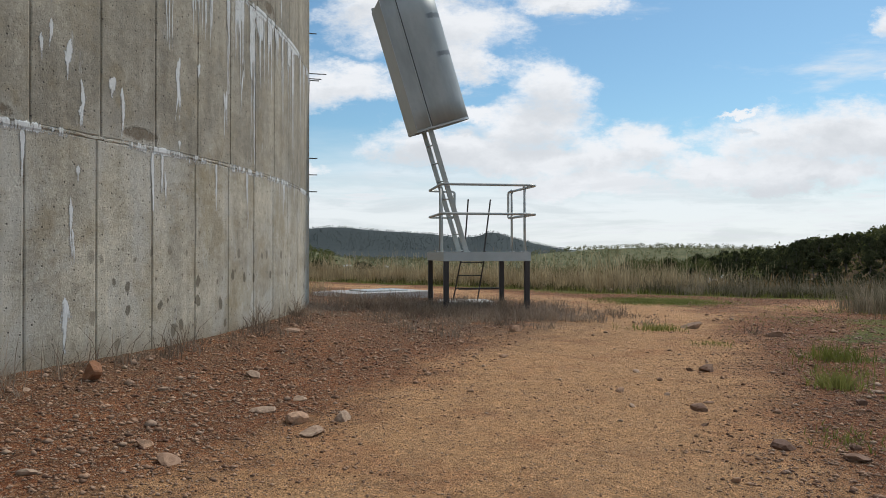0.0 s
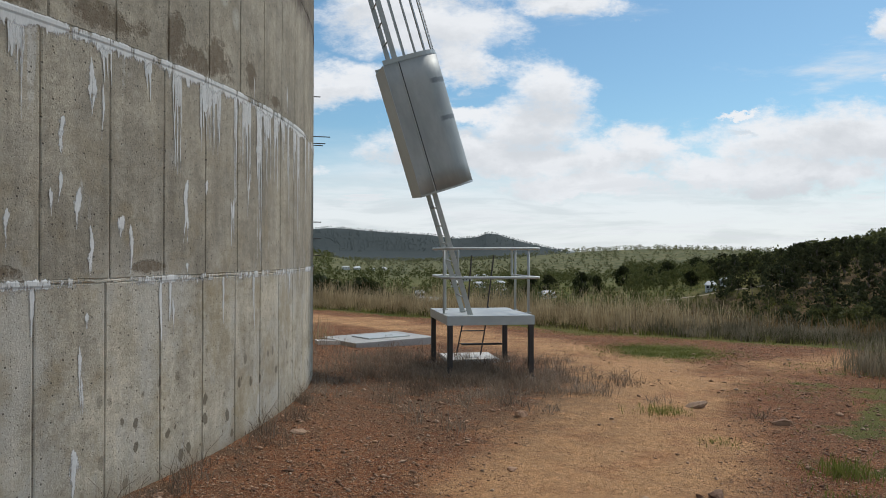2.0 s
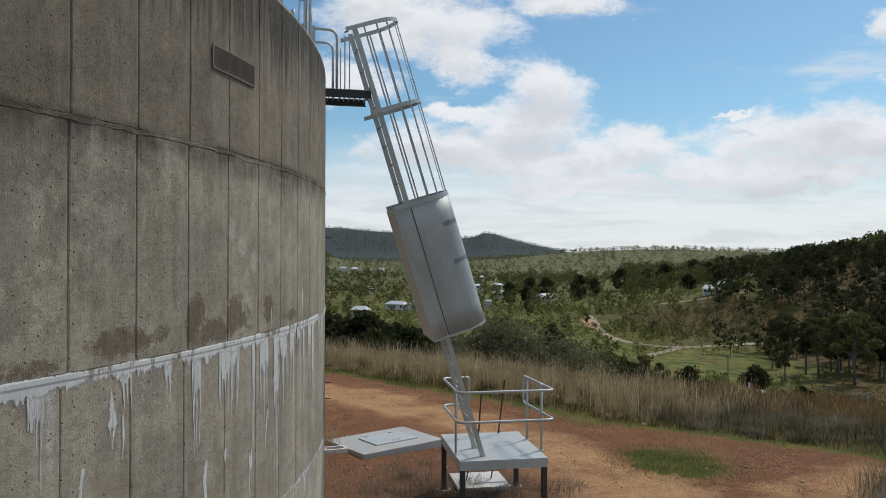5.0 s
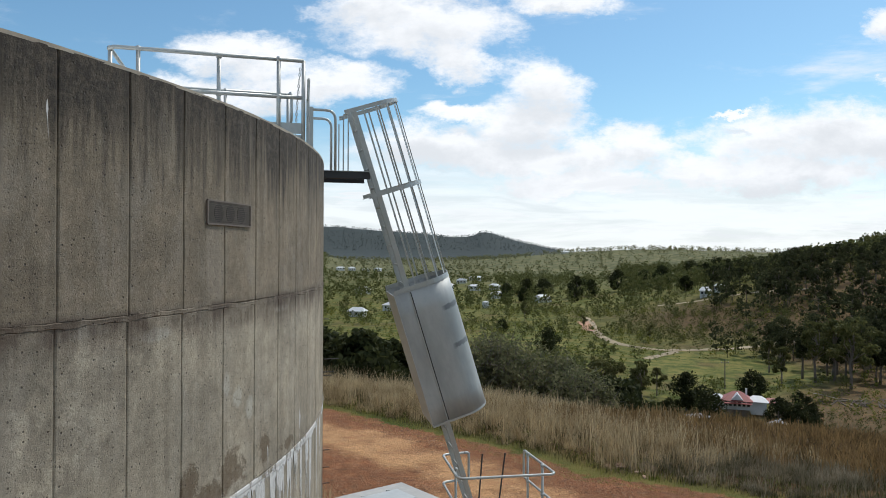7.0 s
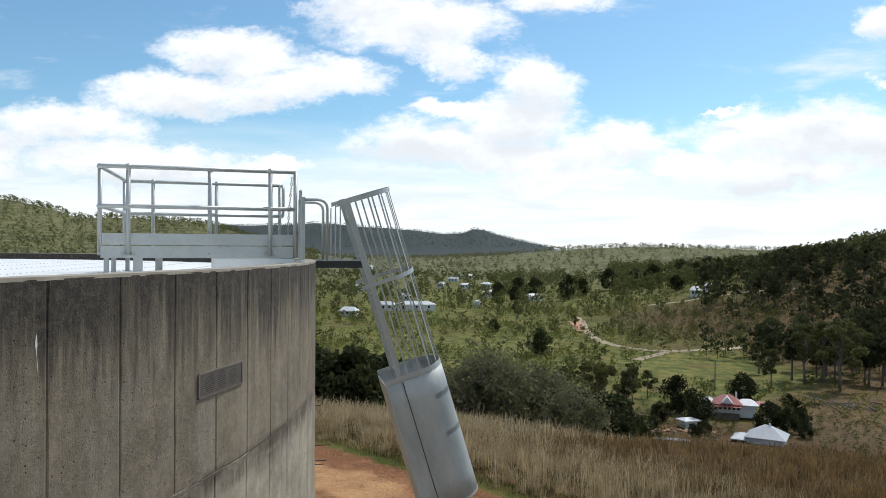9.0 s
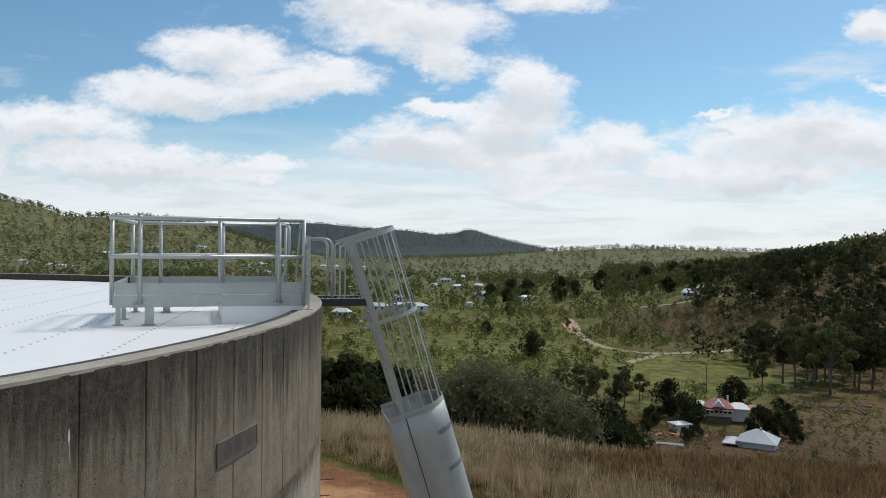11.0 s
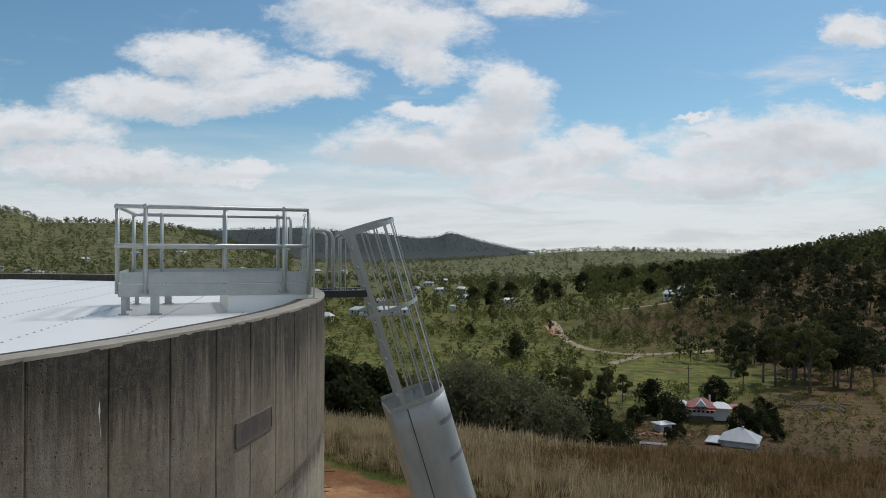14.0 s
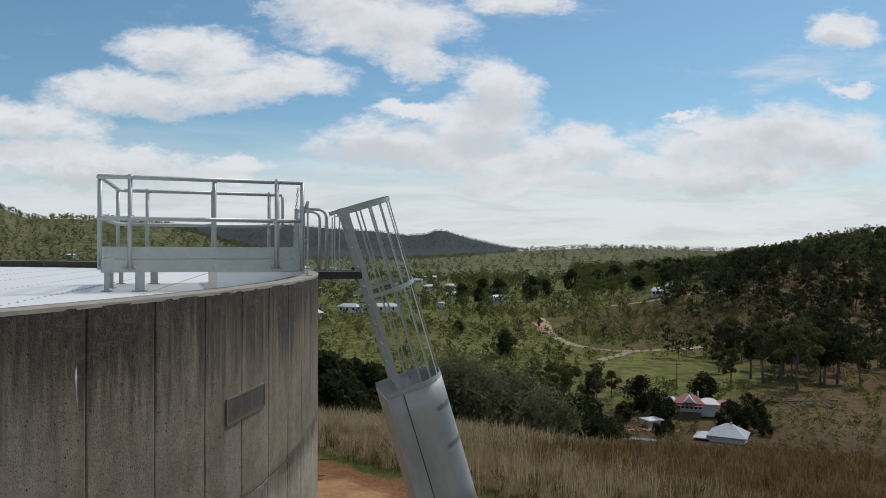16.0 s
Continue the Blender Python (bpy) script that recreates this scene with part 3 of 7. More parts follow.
PANEL = 0.0498
LIFTS = [(-0.3, 1.925, -0.3835), (1.945, 3.585, -0.380), (3.615, 5.178, -0.3755), (5.196, RIM, -0.3742)]     # foot, head and the angle of one joint
tank = thing("water_tank", Matrix.Translation((TANK_X, TANK_Y, 0)), "round grey concrete water tank with lime-streaked panelled wall and white roof", "water tank")


def ring_wall(r0, r1, z0, z1, a0, a1, steps):
    """A piece of a round wall between two radii."""
    bm = bmesh.new()
    full = a1 - a0 > 6.28
    cols = []
    for k in range(steps if full else steps + 1):
        a = a0 + (a1 - a0) * k / steps
        c, s = math.cos(a), math.sin(a)
        cols.append([bm.verts.new((r * c, r * s, z)) for r, z in ((r1, z0), (r1, z1), (r0, z1), (r0, z0))])
    pairs = list(zip(cols, cols[1:])) + ([(cols[-1], cols[0])] if full else [])
    for p, q in pairs:
        for k in range(4):
            bm.faces.new((p[k], q[k], q[(k + 1) % 4], p[(k + 1) % 4]))
    if not full:
        bm.faces.new(cols[0][::-1])
        bm.faces.new(cols[-1])
    return bm


core = part("wall", ring_wall(TANK_R - 0.30, TANK_R - 0.009, -0.4, RIM - 0.004, 0, 2 * math.pi, 256), CONCRETE, tank)


def panel_mesh(height, seed):
    """One formed panel: slightly bowed, its upright edges chamfered and a little uneven."""
    rng = random.Random(seed)
    bm = bmesh.new()
    half, gap = PANEL / 2, 0.003 / TANK_R
    cols = [(-half + gap, -0.008), (-half + gap + 0.0004, -0.003), (-half + gap + 0.0011, 0.0), (-half * 0.5, 0.001), (0, 0.0015), (half * 0.5, 0.001), (half - gap - 0.0011, 0.0), (half - gap - 0.0004, -0.003), (half - gap, -0.008)]
    rows = [0, 0.006, 0.012] + [height * k / 8 for k in range(1, 8)] + [height - 0.012, height - 0.006, height]
    grid = []
    for j, z in enumerate(rows):
        inset = -0.007 if j in (0, len(rows) - 1) else (-0.003 if j in (1, len(rows) - 2) else 0)
        line = []
        for i, (a, d) in enumerate(cols):
            d2 = min(d, inset) if (d < 0 or inset < 0) else d
            wob = rng.uniform(-0.00015, 0.00015) if 0 < i < 8 else rng.uniform(-0.00012, 0.00012)
            r = TANK_R + d2 + rng.uniform(-0.0008, 0.0008)
            line.append(bm.verts.new((r * math.cos(a + wob), r * math.sin(a + wob), z)))
        grid.append(line)
    for p, q in zip(grid, grid[1:]):
        for k in range(len(cols) - 1):
            bm.faces.new((p[k], p[k + 1], q[k + 1], q[k]))
    return mesh_from(bm, "panel", CONCRETE)


def far_panels():
    """The panels round the side that faces away, joined."""
    bm = bmesh.new()
    for z0, z1, a0 in LIFTS:
        k = 22
        while k * PANEL < 2 * math.pi - 0.75:
            half = PANEL / 2 - 0.0004
            a = a0 + (k + 0.5) * PANEL
            vs = [bm.verts.new((r * math.cos(a + s), r * math.sin(a + s), z)) for s, r, z in ((-half, TANK_R, z0), (half, TANK_R, z0), (half, TANK_R, z1), (-half, TANK_R, z1))]
            bm.faces.new(vs)
            k += 1
    return bm


for li, (z0, z1, a0) in enumerate(LIFTS):
    variants = [panel_mesh(z1 - z0, 10 * li + v) for v in range(4)]
    for k in range(-14, 22):
        p = new("panel", variants[(k * 7 + li) % 4])
        p.parent = core
        p.matrix_basis = Matrix.Translation((0, 0, z0)) @ Matrix.Rotation(a0 + (k + 0.5) * PANEL, 4, "Z")
tagged(part("far_panels", far_panels(), CONCRETE, tank), kind="stuff")


def joint_ridge(z, seed, tall, out):
    """The crumbling seam between two lifts."""
    rng = random.Random(seed)
    bm = bmesh.new()
    prev = None
    n = 620
    w1 = w2 = 0.0
    for k in range(n + 1):
        a = -1.05 + 1.75 * k / n
        w1, w2 = w1 * 0.8 + rng.uniform(-0.006, 0.006), w2 * 0.8 + rng.uniform(-0.008, 0.008)
        d = TANK_R + out * (0.4 + 0.6 * abs(noise.noise((k * 0.19, seed, 0)) * 2))
        c, s = math.cos(a), math.sin(a)
        row = [bm.verts.new((r * c, r * s, h)) for r, h in ((TANK_R - 0.008, z - tall + w1), (d, z - tall * 0.5 + w2), (d - out * 0.3 * abs(w1) * 90, z + w1), (d, z + tall * 0.5 + w1), (TANK_R - 0.008, z + tall + w2))]
        if prev:
            for i in range(4):
                bm.faces.new((prev[i], row[i], row[i + 1], prev[i + 1]))
        prev = row
    return bm


for zj, tall, out, seed in ((1.935, 0.013, 0.005, 1), (3.60, 0.022, 0.005, 2), (5.187, 0.024, 0.006, 3)):
    part("joint_seam", joint_ridge(zj, seed, tall, out), CONCRETE, tank)


def coping():
    """The rim's rough flat top."""
    bm = bmesh.new()
    prev = first = None
    n = 900
    for k in range(n):
        a = 2 * math.pi * k / n
        c, s = math.cos(a), math.sin(a)
        row = []
        chip = max(0.0, noise.noise((k * 0.23, 3.0, 1.0)) - 0.25) * 0.012
        for i, (r, z) in enumerate(((TANK_R + 0.001, RIM - 0.02), (TANK_R + 0.001 - chip, RIM + 0.004 - chip), (TANK_R - 0.09, RIM + 0.006), (TANK_R - 0.195, RIM + 0.004), (TANK_R - 0.2, RIM - 0.02), (TANK_R - 0.2, RIM - 0.2))):
            w = 0.003 * noise.noise((k * 0.5, i * 3.1, 2.0))
            row.append(bm.verts.new(((r + w) * c, (r + w) * s, z + (w if i < 5 else 0))))
        if prev:
            for i in range(5):
                bm.faces.new((prev[i], row[i], row[i + 1], prev[i + 1]))
        else:
            first = row
        prev = row
    for i in range(5):
        bm.faces.new((prev[i], first[i], first[i + 1], prev[i + 1]))
    return bm


part("rim_coping", coping(), RIM_TOP, tank, "rough sandy concrete rim")

# lime runs: angle, head, foot, width
RUNS = [(-0.395, 3.57, 2.90, 0.13), (-0.335, 3.57, 3.30, 0.12), (-0.297, 3.57, 3.25, 0.10), (-0.266, 3.57, 2.70, 0.12), (-0.226, 3.57, 2.9, 0.34), (-0.186, 3.57, 2.2, 0.07), (-0.165, 3.57, 2.7, 0.22), (-0.139, 3.57, 1.6, 0.16), (-0.095, 3.57, 2.7, 0.16), (-0.03, 3.57, 2.5, 0.16),
        (-0.121, 3.57, 2.8, 0.22), (-0.076, 3.57, 3.1, 0.14), (-0.012, 3.57, 1.75, 0.11), (0.06, 3.57, 2.95, 0.16), (-0.055, 3.57, 2.2, 0.07), (0.03, 3.57, 2.3, 0.09), (-0.354, 2.57, 2.28, 0.085), (-0.254, 2.73, 2.21, 0.09), (-0.367, 2.95, 2.75, 0.07), (-0.345, 3.36, 3.05, 0.09),
        (-0.193, 2.6, 2.15, 0.06), (-0.346, 2.32, 1.95, 0.06), (-0.313, 2.34, 1.96, 0.07), (-0.348, 1.73, 1.60, 0.06), (-0.354, 1.51, 1.05, 0.05), (-0.3576, 0.84, 0.42, 0.12), (-0.2836, 1.92, 1.45, 0.05), (-0.274, 1.92, 1.60, 0.05),
        (-0.205, 1.92, 1.5, 0.05), (-0.15, 1.92, 1.3, 0.06), (-0.05, 1.92, 1.5, 0.08), (-0.3738, 2.55, 2.36, 0.05), (-0.3196, 2.40, 2.22, 0.10), (-0.3127, 2.26, 1.98, 0.055), (-0.258, 2.60, 2.20, 0.06), (-0.3462, 2.14, 1.96, 0.06), (-0.1888, 2.62, 2.2, 0.05), (-0.3687, 2.66, 2.45, 0.05), (-0.3656, 3.02, 2.86, 0.05), (-0.346, 3.46, 3.05, 0.07), (-0.3373, 3.3, 2.9, 0.04), (-0.1603, 2.9, 2.4, 0.05), (-0.3517, 1.30, 1.05, 0.035), (-0.2705, 1.78, 1.45, 0.05), (-0.2552, 2.05, 1.96, 0.08), (-0.23, 2.75, 2.62, 0.09), (-0.4, 2.4, 2.15, 0.06), (-0.385, 1.9, 1.6, 0.05),
        (-0.06, 3.98, 3.62, 0.06), (-0.151, 3.85, 3.62, 0.03), (-0.38, 6.50, 6.27, 0.02)]


def lime_strip(bm, soft, rows):
    """A strip three points wide, whose edges thin out: each row is mid angle, half width, height, strength."""
    prev = None
    for mid, half, z, strong in rows:
        r = TANK_R + 0.0046
        row = []
        for s in (-1, 0, 1):
            v = bm.verts.new((r * math.cos(mid + s * half / TANK_R), r * math.sin(mid + s * half / TANK_R), z))
            v[soft] = 0.0 if s else strong
            row.append(v)
        if prev:
            bm.faces.new((prev[0], row[0], row[1], prev[1]))
            bm.faces.new((prev[1], row[1], row[2], prev[2]))
        else:
            head = row
        prev = row
    return head


def lime_run(angle, z1, z0, width, seed):
    """A run of lime: a few tapering fingers with ragged edges, or a spindle where it starts on the plain wall."""
    rng = random.Random(seed)
    bm = bmesh.new()
    soft = bm.verts.layers.float.new("soft")
    free = abs(z1 - 3.57) > 0.06 and abs(z1 - 1.92) > 0.06
    # strands: mid angle, width, foot, strength
    if free or width < 0.06:
        strands = [(angle, width, z0, 0.85 if free else 1.2)]
    else:
        strands = [(angle + k * width * 0.22 / TANK_R, width * 0.62, z1 - (z1 - z0) * rng.uniform(0.22, 0.4), 1.4) for k in (-1, 0, 1)]
        for f in range(max(5, int(width / 0.014))):
            strands.append((angle + rng.uniform(-0.52, 0.52) * width / TANK_R, rng.uniform(0.014, 0.034), z1 - (z1 - z0) * (0.3 + 0.7 * rng.random() ** 1.3), rng.uniform(0.9, 1.3)))
    last = None
    for a0, w, low, strong in strands:
        n = max(8, int((z1 - low) / 0.02))
        off = rng.uniform(0, 50)
        rows = []
        for k in range(n + 1):
            t = k / n
            shape = (math.sin(math.pi * min(t * 1.6, 1) ** 0.8) if t < 0.31 else (1 - (t - 0.31) / 0.69) ** 0.8 * 0.95 + 0.05) if free else max((1 - t) ** 0.3, 0.16)
            half = w / 2 * shape * (0.7 + 0.9 * abs(noise.noise((t * n * 0.22, off, 0))))
            mid = a0 + (0.022 if free else 0.009) / TANK_R * noise.noise((t * n * 0.07, off, 4)) * 2
            rows.append((mid, half, z1 + (low - z1) * t, strong - 0.5 * t))
        head = lime_strip(bm, soft, rows)
        if last:
            bm.faces.new((last[1], last[2], head[1]))
        last = head
    return bm


def lime_crust(zj, deep, strong, seed):
    """The crust that lines a joint, with short drips."""
    rng = random.Random(seed)
    bm = bmesh.new()
    soft = bm.verts.layers.float.new("soft")
    prev = None
    n = 1100
    drip = 0.0
    for k in range(n + 1):
        a = -0.95 + 1.5 * k / n
        here = strong * (0.42 + 0.9 * noise.noise((k * 0.021, seed, 3)) + 0.5 * noise.noise((k * 0.17, seed, 8)))
        drip = drip * 0.6 + max(0.0, rng.gauss(-0.4, 1.0)) * 0.4
        d = deep * (0.45 + 0.5 * noise.noise((k * 0.07, seed, 0)) + 0.9 * drip)
        c, s = math.cos(a), math.sin(a)
        row = []
        for r, z, q in ((TANK_R + 0.004, zj + 0.03, 0.0), (TANK_R + 0.0095, zj + 0.012, here * 0.9), (TANK_R + 0.0095, zj - 0.014, here), (TANK_R + 0.005, zj - 0.03, here), (TANK_R + 0.0046, zj - 0.03 - max(d, 0.01), 0.0)):
            v = bm.verts.new((r * c, r * s, z))
            v[soft] = max(0.0, q)
            row.append(v)
        if prev:
            for i in range(4):
                bm.faces.new((prev[i], row[i], row[i + 1], prev[i + 1]))
        prev = row
    return bm


for k, (a, z1, z0, w) in enumerate(RUNS):
    part("lime_run", lime_run(a, z1, z0, w, 70 + k), LIME, tank, "white lime run on the concrete")
part("lime_crust", lime_crust(3.60, 0.09, 1.25, 4), LIME, tank, "white lime crust along the joint")
part("lime_crust", lime_crust(1.935, 0.035, 0.62, 5), LIME, tank, "white lime crust along the joint")

ROOF_Z = RIM - 0.15
SHEET_AZ = radians(98)                # the roof sheets' run


def roof_sheets(roof):
    """White sheets that lap one another, from rim to rim, each a piece of its own."""
    R = TANK_R - 0.19
    w = 0.82
    d, q = Vector((math.cos(SHEET_AZ), math.sin(SHEET_AZ), 0)), Vector((math.sin(SHEET_AZ), -math.cos(SHEET_AZ), 0))
    k = -15
    while k * w < R:
        a, b = max(k * w, -R + 0.001), min((k + 1) * w + 0.05, R - 0.001)
        if b > a:
            bm = bmesh.new()
            lo, hi = math.sqrt(max(R * R - a * a, 0)), math.sqrt(max(R * R - b * b, 0))
            z0, z1 = ROOF_Z + 0.004, ROOF_Z
            vs = [q * a - d * lo + Vector((0, 0, z0)), q * b - d * hi + Vector((0, 0, z1)), q * b + d * hi + Vector((0, 0, z1)), q * a + d * lo + Vector((0, 0, z0))]
            top = [bm.verts.new(v) for v in vs]
            bot = [bm.verts.new(v - Vector((0, 0, 0.003))) for v in vs]
            bm.faces.new(top)
            bm.faces.new(bot[::-1])
            for i in range(4):
                bm.faces.new((top[i], bot[i], bot[(i + 1) % 4], top[(i + 1) % 4]))
            part("roof_sheet", bm, ROOF_WHITE, roof)
        k += 1


def roof_screws():
    bm = bmesh.new()
    R = TANK_R - 0.35
    w = 0.82
    d, q = Vector((math.cos(SHEET_AZ), math.sin(SHEET_AZ), 0)), Vector((math.sin(SHEET_AZ), -math.cos(SHEET_AZ), 0))
    rng = random.Random(4)
    for k in range(1, 14):
        a = k * w + 0.025
        if a > R:
            break
        lo = math.sqrt(R * R - a * a)
        t = -lo
        while t < lo:
            c = q * a + d * t + Vector((0, 0, ROOF_Z + 0.002))
            rr = 0.017
            ring = [bm.verts.new(c + Vector((rr * math.cos(h), rr * math.sin(h), 0.003))) for h in (0, 1.05, 2.09, 3.14, 4.19, 5.24)]
            tip = bm.verts.new(c + Vector((0, 0, 0.013)))
            for i in range(6):
                bm.faces.new((ring[i], ring[(i + 1) % 6], tip))
            t += 0.19 + rng.uniform(-0.01, 0.01)
    return bm


roof = part("roof", ring_wall(0.02, TANK_R - 0.2, ROOF_Z - 0.06, ROOF_Z - 0.01, 0, 2 * math.pi, 96), ROOF_WHITE, tank, "white sheet metal roof in lapped strips")
roof_sheets(roof)
tagged(part("roof_screws", roof_screws(), GALV, roof), kind="stuff")


def vent_grille():
    v = new("vent")
    v.parent = tank
    a0, a1, z0, z1 = -0.249, -0.187, 5.84, 6.02
    bm = ring_wall(TANK_R - 0.01, TANK_R + 0.006, z0, z1, a0, a1, 8)
    backing = part("backing", bm, VENT, v)
    # flat discs, dark in colour for the shade inside the three duct mouths
    for f in (0.24, 0.5, 0.76):
        a = a0 + (a1 - a0) * f
        bm = bmesh.new()
        bmesh.ops.create_cone(bm, cap_ends=True, segments=24, radius1=0.072, radius2=0.072, depth=0.004, matrix=Matrix.Translation(((TANK_R + 0.006) * math.cos(a), (TANK_R + 0.006) * math.sin(a), (z0 + z1) / 2)) @ Matrix.Rotation(a, 4, "Z") @ Matrix.Rotation(math.pi / 2, 4, "Y"))
        part("duct", bm, VENT_DARK, v, "round duct behind the slats, shade of its mouth in the colour")
    for zz0, zz1 in ((z0 - 0.008, z0 + 0.006), (z1 - 0.006, z1 + 0.008)):
        part("frame_rail", ring_wall(TANK_R, TANK_R + 0.016, zz0, zz1, a0, a1, 8), VENT, v)
    for aa in (a0, a1):
        part("frame_stile", ring_wall(TANK_R, TANK_R + 0.016, z0, z1, aa - 0.0008, aa + 0.0008, 1), VENT, v)
    for k in range(11):
        z = z0 + 0.012 + k * (z1 - z0 - 0.024) / 10
        part("slat", ring_wall(TANK_R + 0.002, TANK_R + 0.014, z - 0.0025, z + 0.0015, a0, a1, 8), VENT, v)
    return v


VENT_DARK = simple("duct_mouth_shade", (0.095, 0.082, 0.07), 0.8, 0.0, 30, 0.4, 0.1)
VENT = simple("weathered_vent", (0.17, 0.14, 0.115), 0.7, 0.2, 30, 0.5, 0.1)
vent_grille()


def wall_pegs():
    """Short steel bolts that stick out of the far side of the wall."""
    for z, ang, length in ((3.98, 0.245, 0.30), (3.83, 0.22, 0.2), (3.79, 0.215, 0.16), (2.62, 0.235, 0.15), (2.36, 0.235, 0.15), (2.10, 0.24, 0.15), (4.6, 0.24, 0.14)):
        bm = bar((TANK_R * math.cos(ang), TANK_R * math.sin(ang), z), ((TANK_R + length) * math.cos(ang), (TANK_R + length) * math.sin(ang), z), 0.008, 6)
        part("step_bolt", bm, DARK_STEEL, tank)


wall_pegs()


# ---- the ladder platform on the ground ----
DECK = Matrix.Translation(DECK_AT) @ Matrix.Rotation(DECK_TURN, 4, "Z")         # x away from the tank, y away from the first camera


def ladder_platform():
    t = thing("access_platform", DECK, "galvanised steel access platform on four dark legs with tubular guard rails", "platform")
    hx, hy = 0.705, 0.885
    bm = bmesh.new()
    box(bm, (-hx, -hy, DECK_Z - 0.012), (hx, hy, DECK_Z), 0.004)
    part("deck_plate", bm, GALV_SHEET, t)
    for name, lo, hi in (("skirt", (-hx, -hy, DECK_Z - 0.145), (hx, -hy + 0.008, DECK_Z - 0.0125)), ("skirt", (-hx, hy - 0.008, DECK_Z - 0.145), (hx, hy, DECK_Z - 0.0125)),
                         ("skirt", (-hx, -hy + 0.0085, DECK_Z - 0.145), (-hx + 0.008, hy - 0.0085, DECK_Z - 0.0125)), ("skirt", (hx - 0.008, -hy + 0.0085, DECK_Z - 0.145), (hx, hy - 0.0085, DECK_Z - 0.0125))):
        part(name, box(bmesh.new(), lo, hi, 0.002), GALV_SHEET, t)
    for lx, ly in ((-hx + 0.05, -hy + 0.05), (hx - 0.05, -hy + 0.05), (-hx + 0.05, hy - 0.05), (hx - 0.05, hy - 0.05)):
        w = DECK @ Vector((lx, ly, 0))
        g = zat(w.x, w.y)
        leg = part("leg", box(bmesh.new(), (lx - 0.04, ly - 0.04, g - 0.05), (lx + 0.04, ly + 0.04, DECK_Z - 0.013), 0.006), RUSTY, t, "dark brown square steel leg")
        part("foot_plate", box(bmesh.new(), (lx - 0.075, ly - 0.075, g - 0.01), (lx + 0.075, ly + 0.075, g + 0.012), 0.002), RUSTY, leg)
    # guard rails: open on the far side, where the step ladder comes up
    r = 0.021
    za, zb = DECK_Z + 0.60, DECK_Z + 1.06
    xl, xr, yn = -0.74, 0.80, -hy - 0.03
    for z in (zb, za):
        pts = [(-0.36, 0.52, z), (xl, 0.46, z), (xl, yn, z), (xr, yn, z), (xr - 0.09, 0.40, z)]
        part("top_rail" if z == zb else "mid_rail", tube(bmesh.new(), bent(pts, 0.13), r), GALV, t, smooth=True)
    part("rail_end", tube(bmesh.new(), bent([(-0.36, 0.52, zb), (-0.27, 0.53, zb), (-0.27, 0.53, za), (-0.36, 0.52, za)], 0.1), r), GALV, t, smooth=True)
    part("rail_end", tube(bmesh.new(), bent([(xr - 0.09, 0.40, zb), (xr - 0.10, 0.52, zb), (xr - 0.10, 0.52, za), (xr - 0.09, 0.40, za)], 0.08), r), GALV, t, smooth=True)
    for px, py, top in ((xl + 0.06, -0.42, zb), (xr - 0.07, -0.44, zb), (-0.50, 0.50, zb), (xr - 0.10, 0.28, zb)):
        post = part("rail_post", bar((px, py, DECK_Z - 0.1 if abs(px) > hx else DECK_Z), (px, py, zb), r), GALV, t, smooth=True)
        part("post_base", box(bmesh.new(), (px - 0.045, py - 0.045, DECK_Z + 0.0005), (px + 0.045, py + 0.045, DECK_Z + 0.011), 0.003), GALV, post)
        for z in (za, zb):
            part("rail_knuckle", ball(bmesh.new(), (px, py, z), 0.034), GALV, post, smooth=True)
    return t


ladder_platform()


def step_ladder():
    """The thin dark ladder by which one climbs onto the deck, with its foot bar."""
    w = DECK @ Vector((0.0, 1.12, 0))
    t = thing("step_ladder", DECK, "thin dark steel step ladder leaning on the platform edge", "ladder")
    foot = zat(w.x, w.y)
    for x0, x1 in ((-0.2, -0.06), (0.26, 0.36)):
        part("stile", bar((x0, 1.16, foot - 0.02), (x1 * 1.0, 0.86, DECK_Z + 0.02), 0.013, 8), RUSTY, t)
    for x, dx in ((-0.02, 0.05), (0.34, 0.10)):
        part("hand_bar", bar((x - 0.02, 0.80, DECK_Z), (x + dx, 0.80, DECK_Z + 0.95), 0.014, 8), RUSTY, t)
    for k in range(3):
        z = foot + 0.30 + k * 0.24
        f = (z - foot) / (DECK_Z - foot)
        part("rung", bar((-0.2 + 0.14 * f, 1.16 - 0.3 * f, z), (0.26 + 0.10 * f, 1.16 - 0.3 * f, z), 0.011, 8), RUSTY, t)
    part("foot_bar", box(bmesh.new(), (-0.12, 0.95, foot + 0.28), (0.64, 1.0, foot + 0.315), 0.004), RUSTY, t)
    return t


step_ladder()

# ---- the caged ladder ----
LEAN = radians(17.68)
RADIAL = DECK @ Matrix.Translation((-0.299, -0.385, 0)) @ Matrix.Rotation(radians(3.27), 4, "Z")           # square to the tank wall
LADDER = RADIAL @ Matrix.Translation((0, 0, DECK_Z)) @ Matrix.Rotation(radians(3.28), 4, "X") @ Matrix.Rotation(-LEAN, 4, "Y")      # z up along the stiles, x to the cage side


def u_line(front, back, half, z, steps=14):
    """The outline of the cage: straight cheeks and a round front."""
    c = front - half
    pts = [Vector((back, -half, z)), Vector(((back + c) / 2, -half, z)), Vector((c, -half, z))]
    for k in range(1, steps):
        a = -math.pi / 2 + math.pi * k / steps
        pts.append(Vector((c + half * math.cos(a), half * math.sin(a), z)))
    return pts + [Vector((c, half, z)), Vector(((back + c) / 2, half, z)), Vector((back, half, z))]


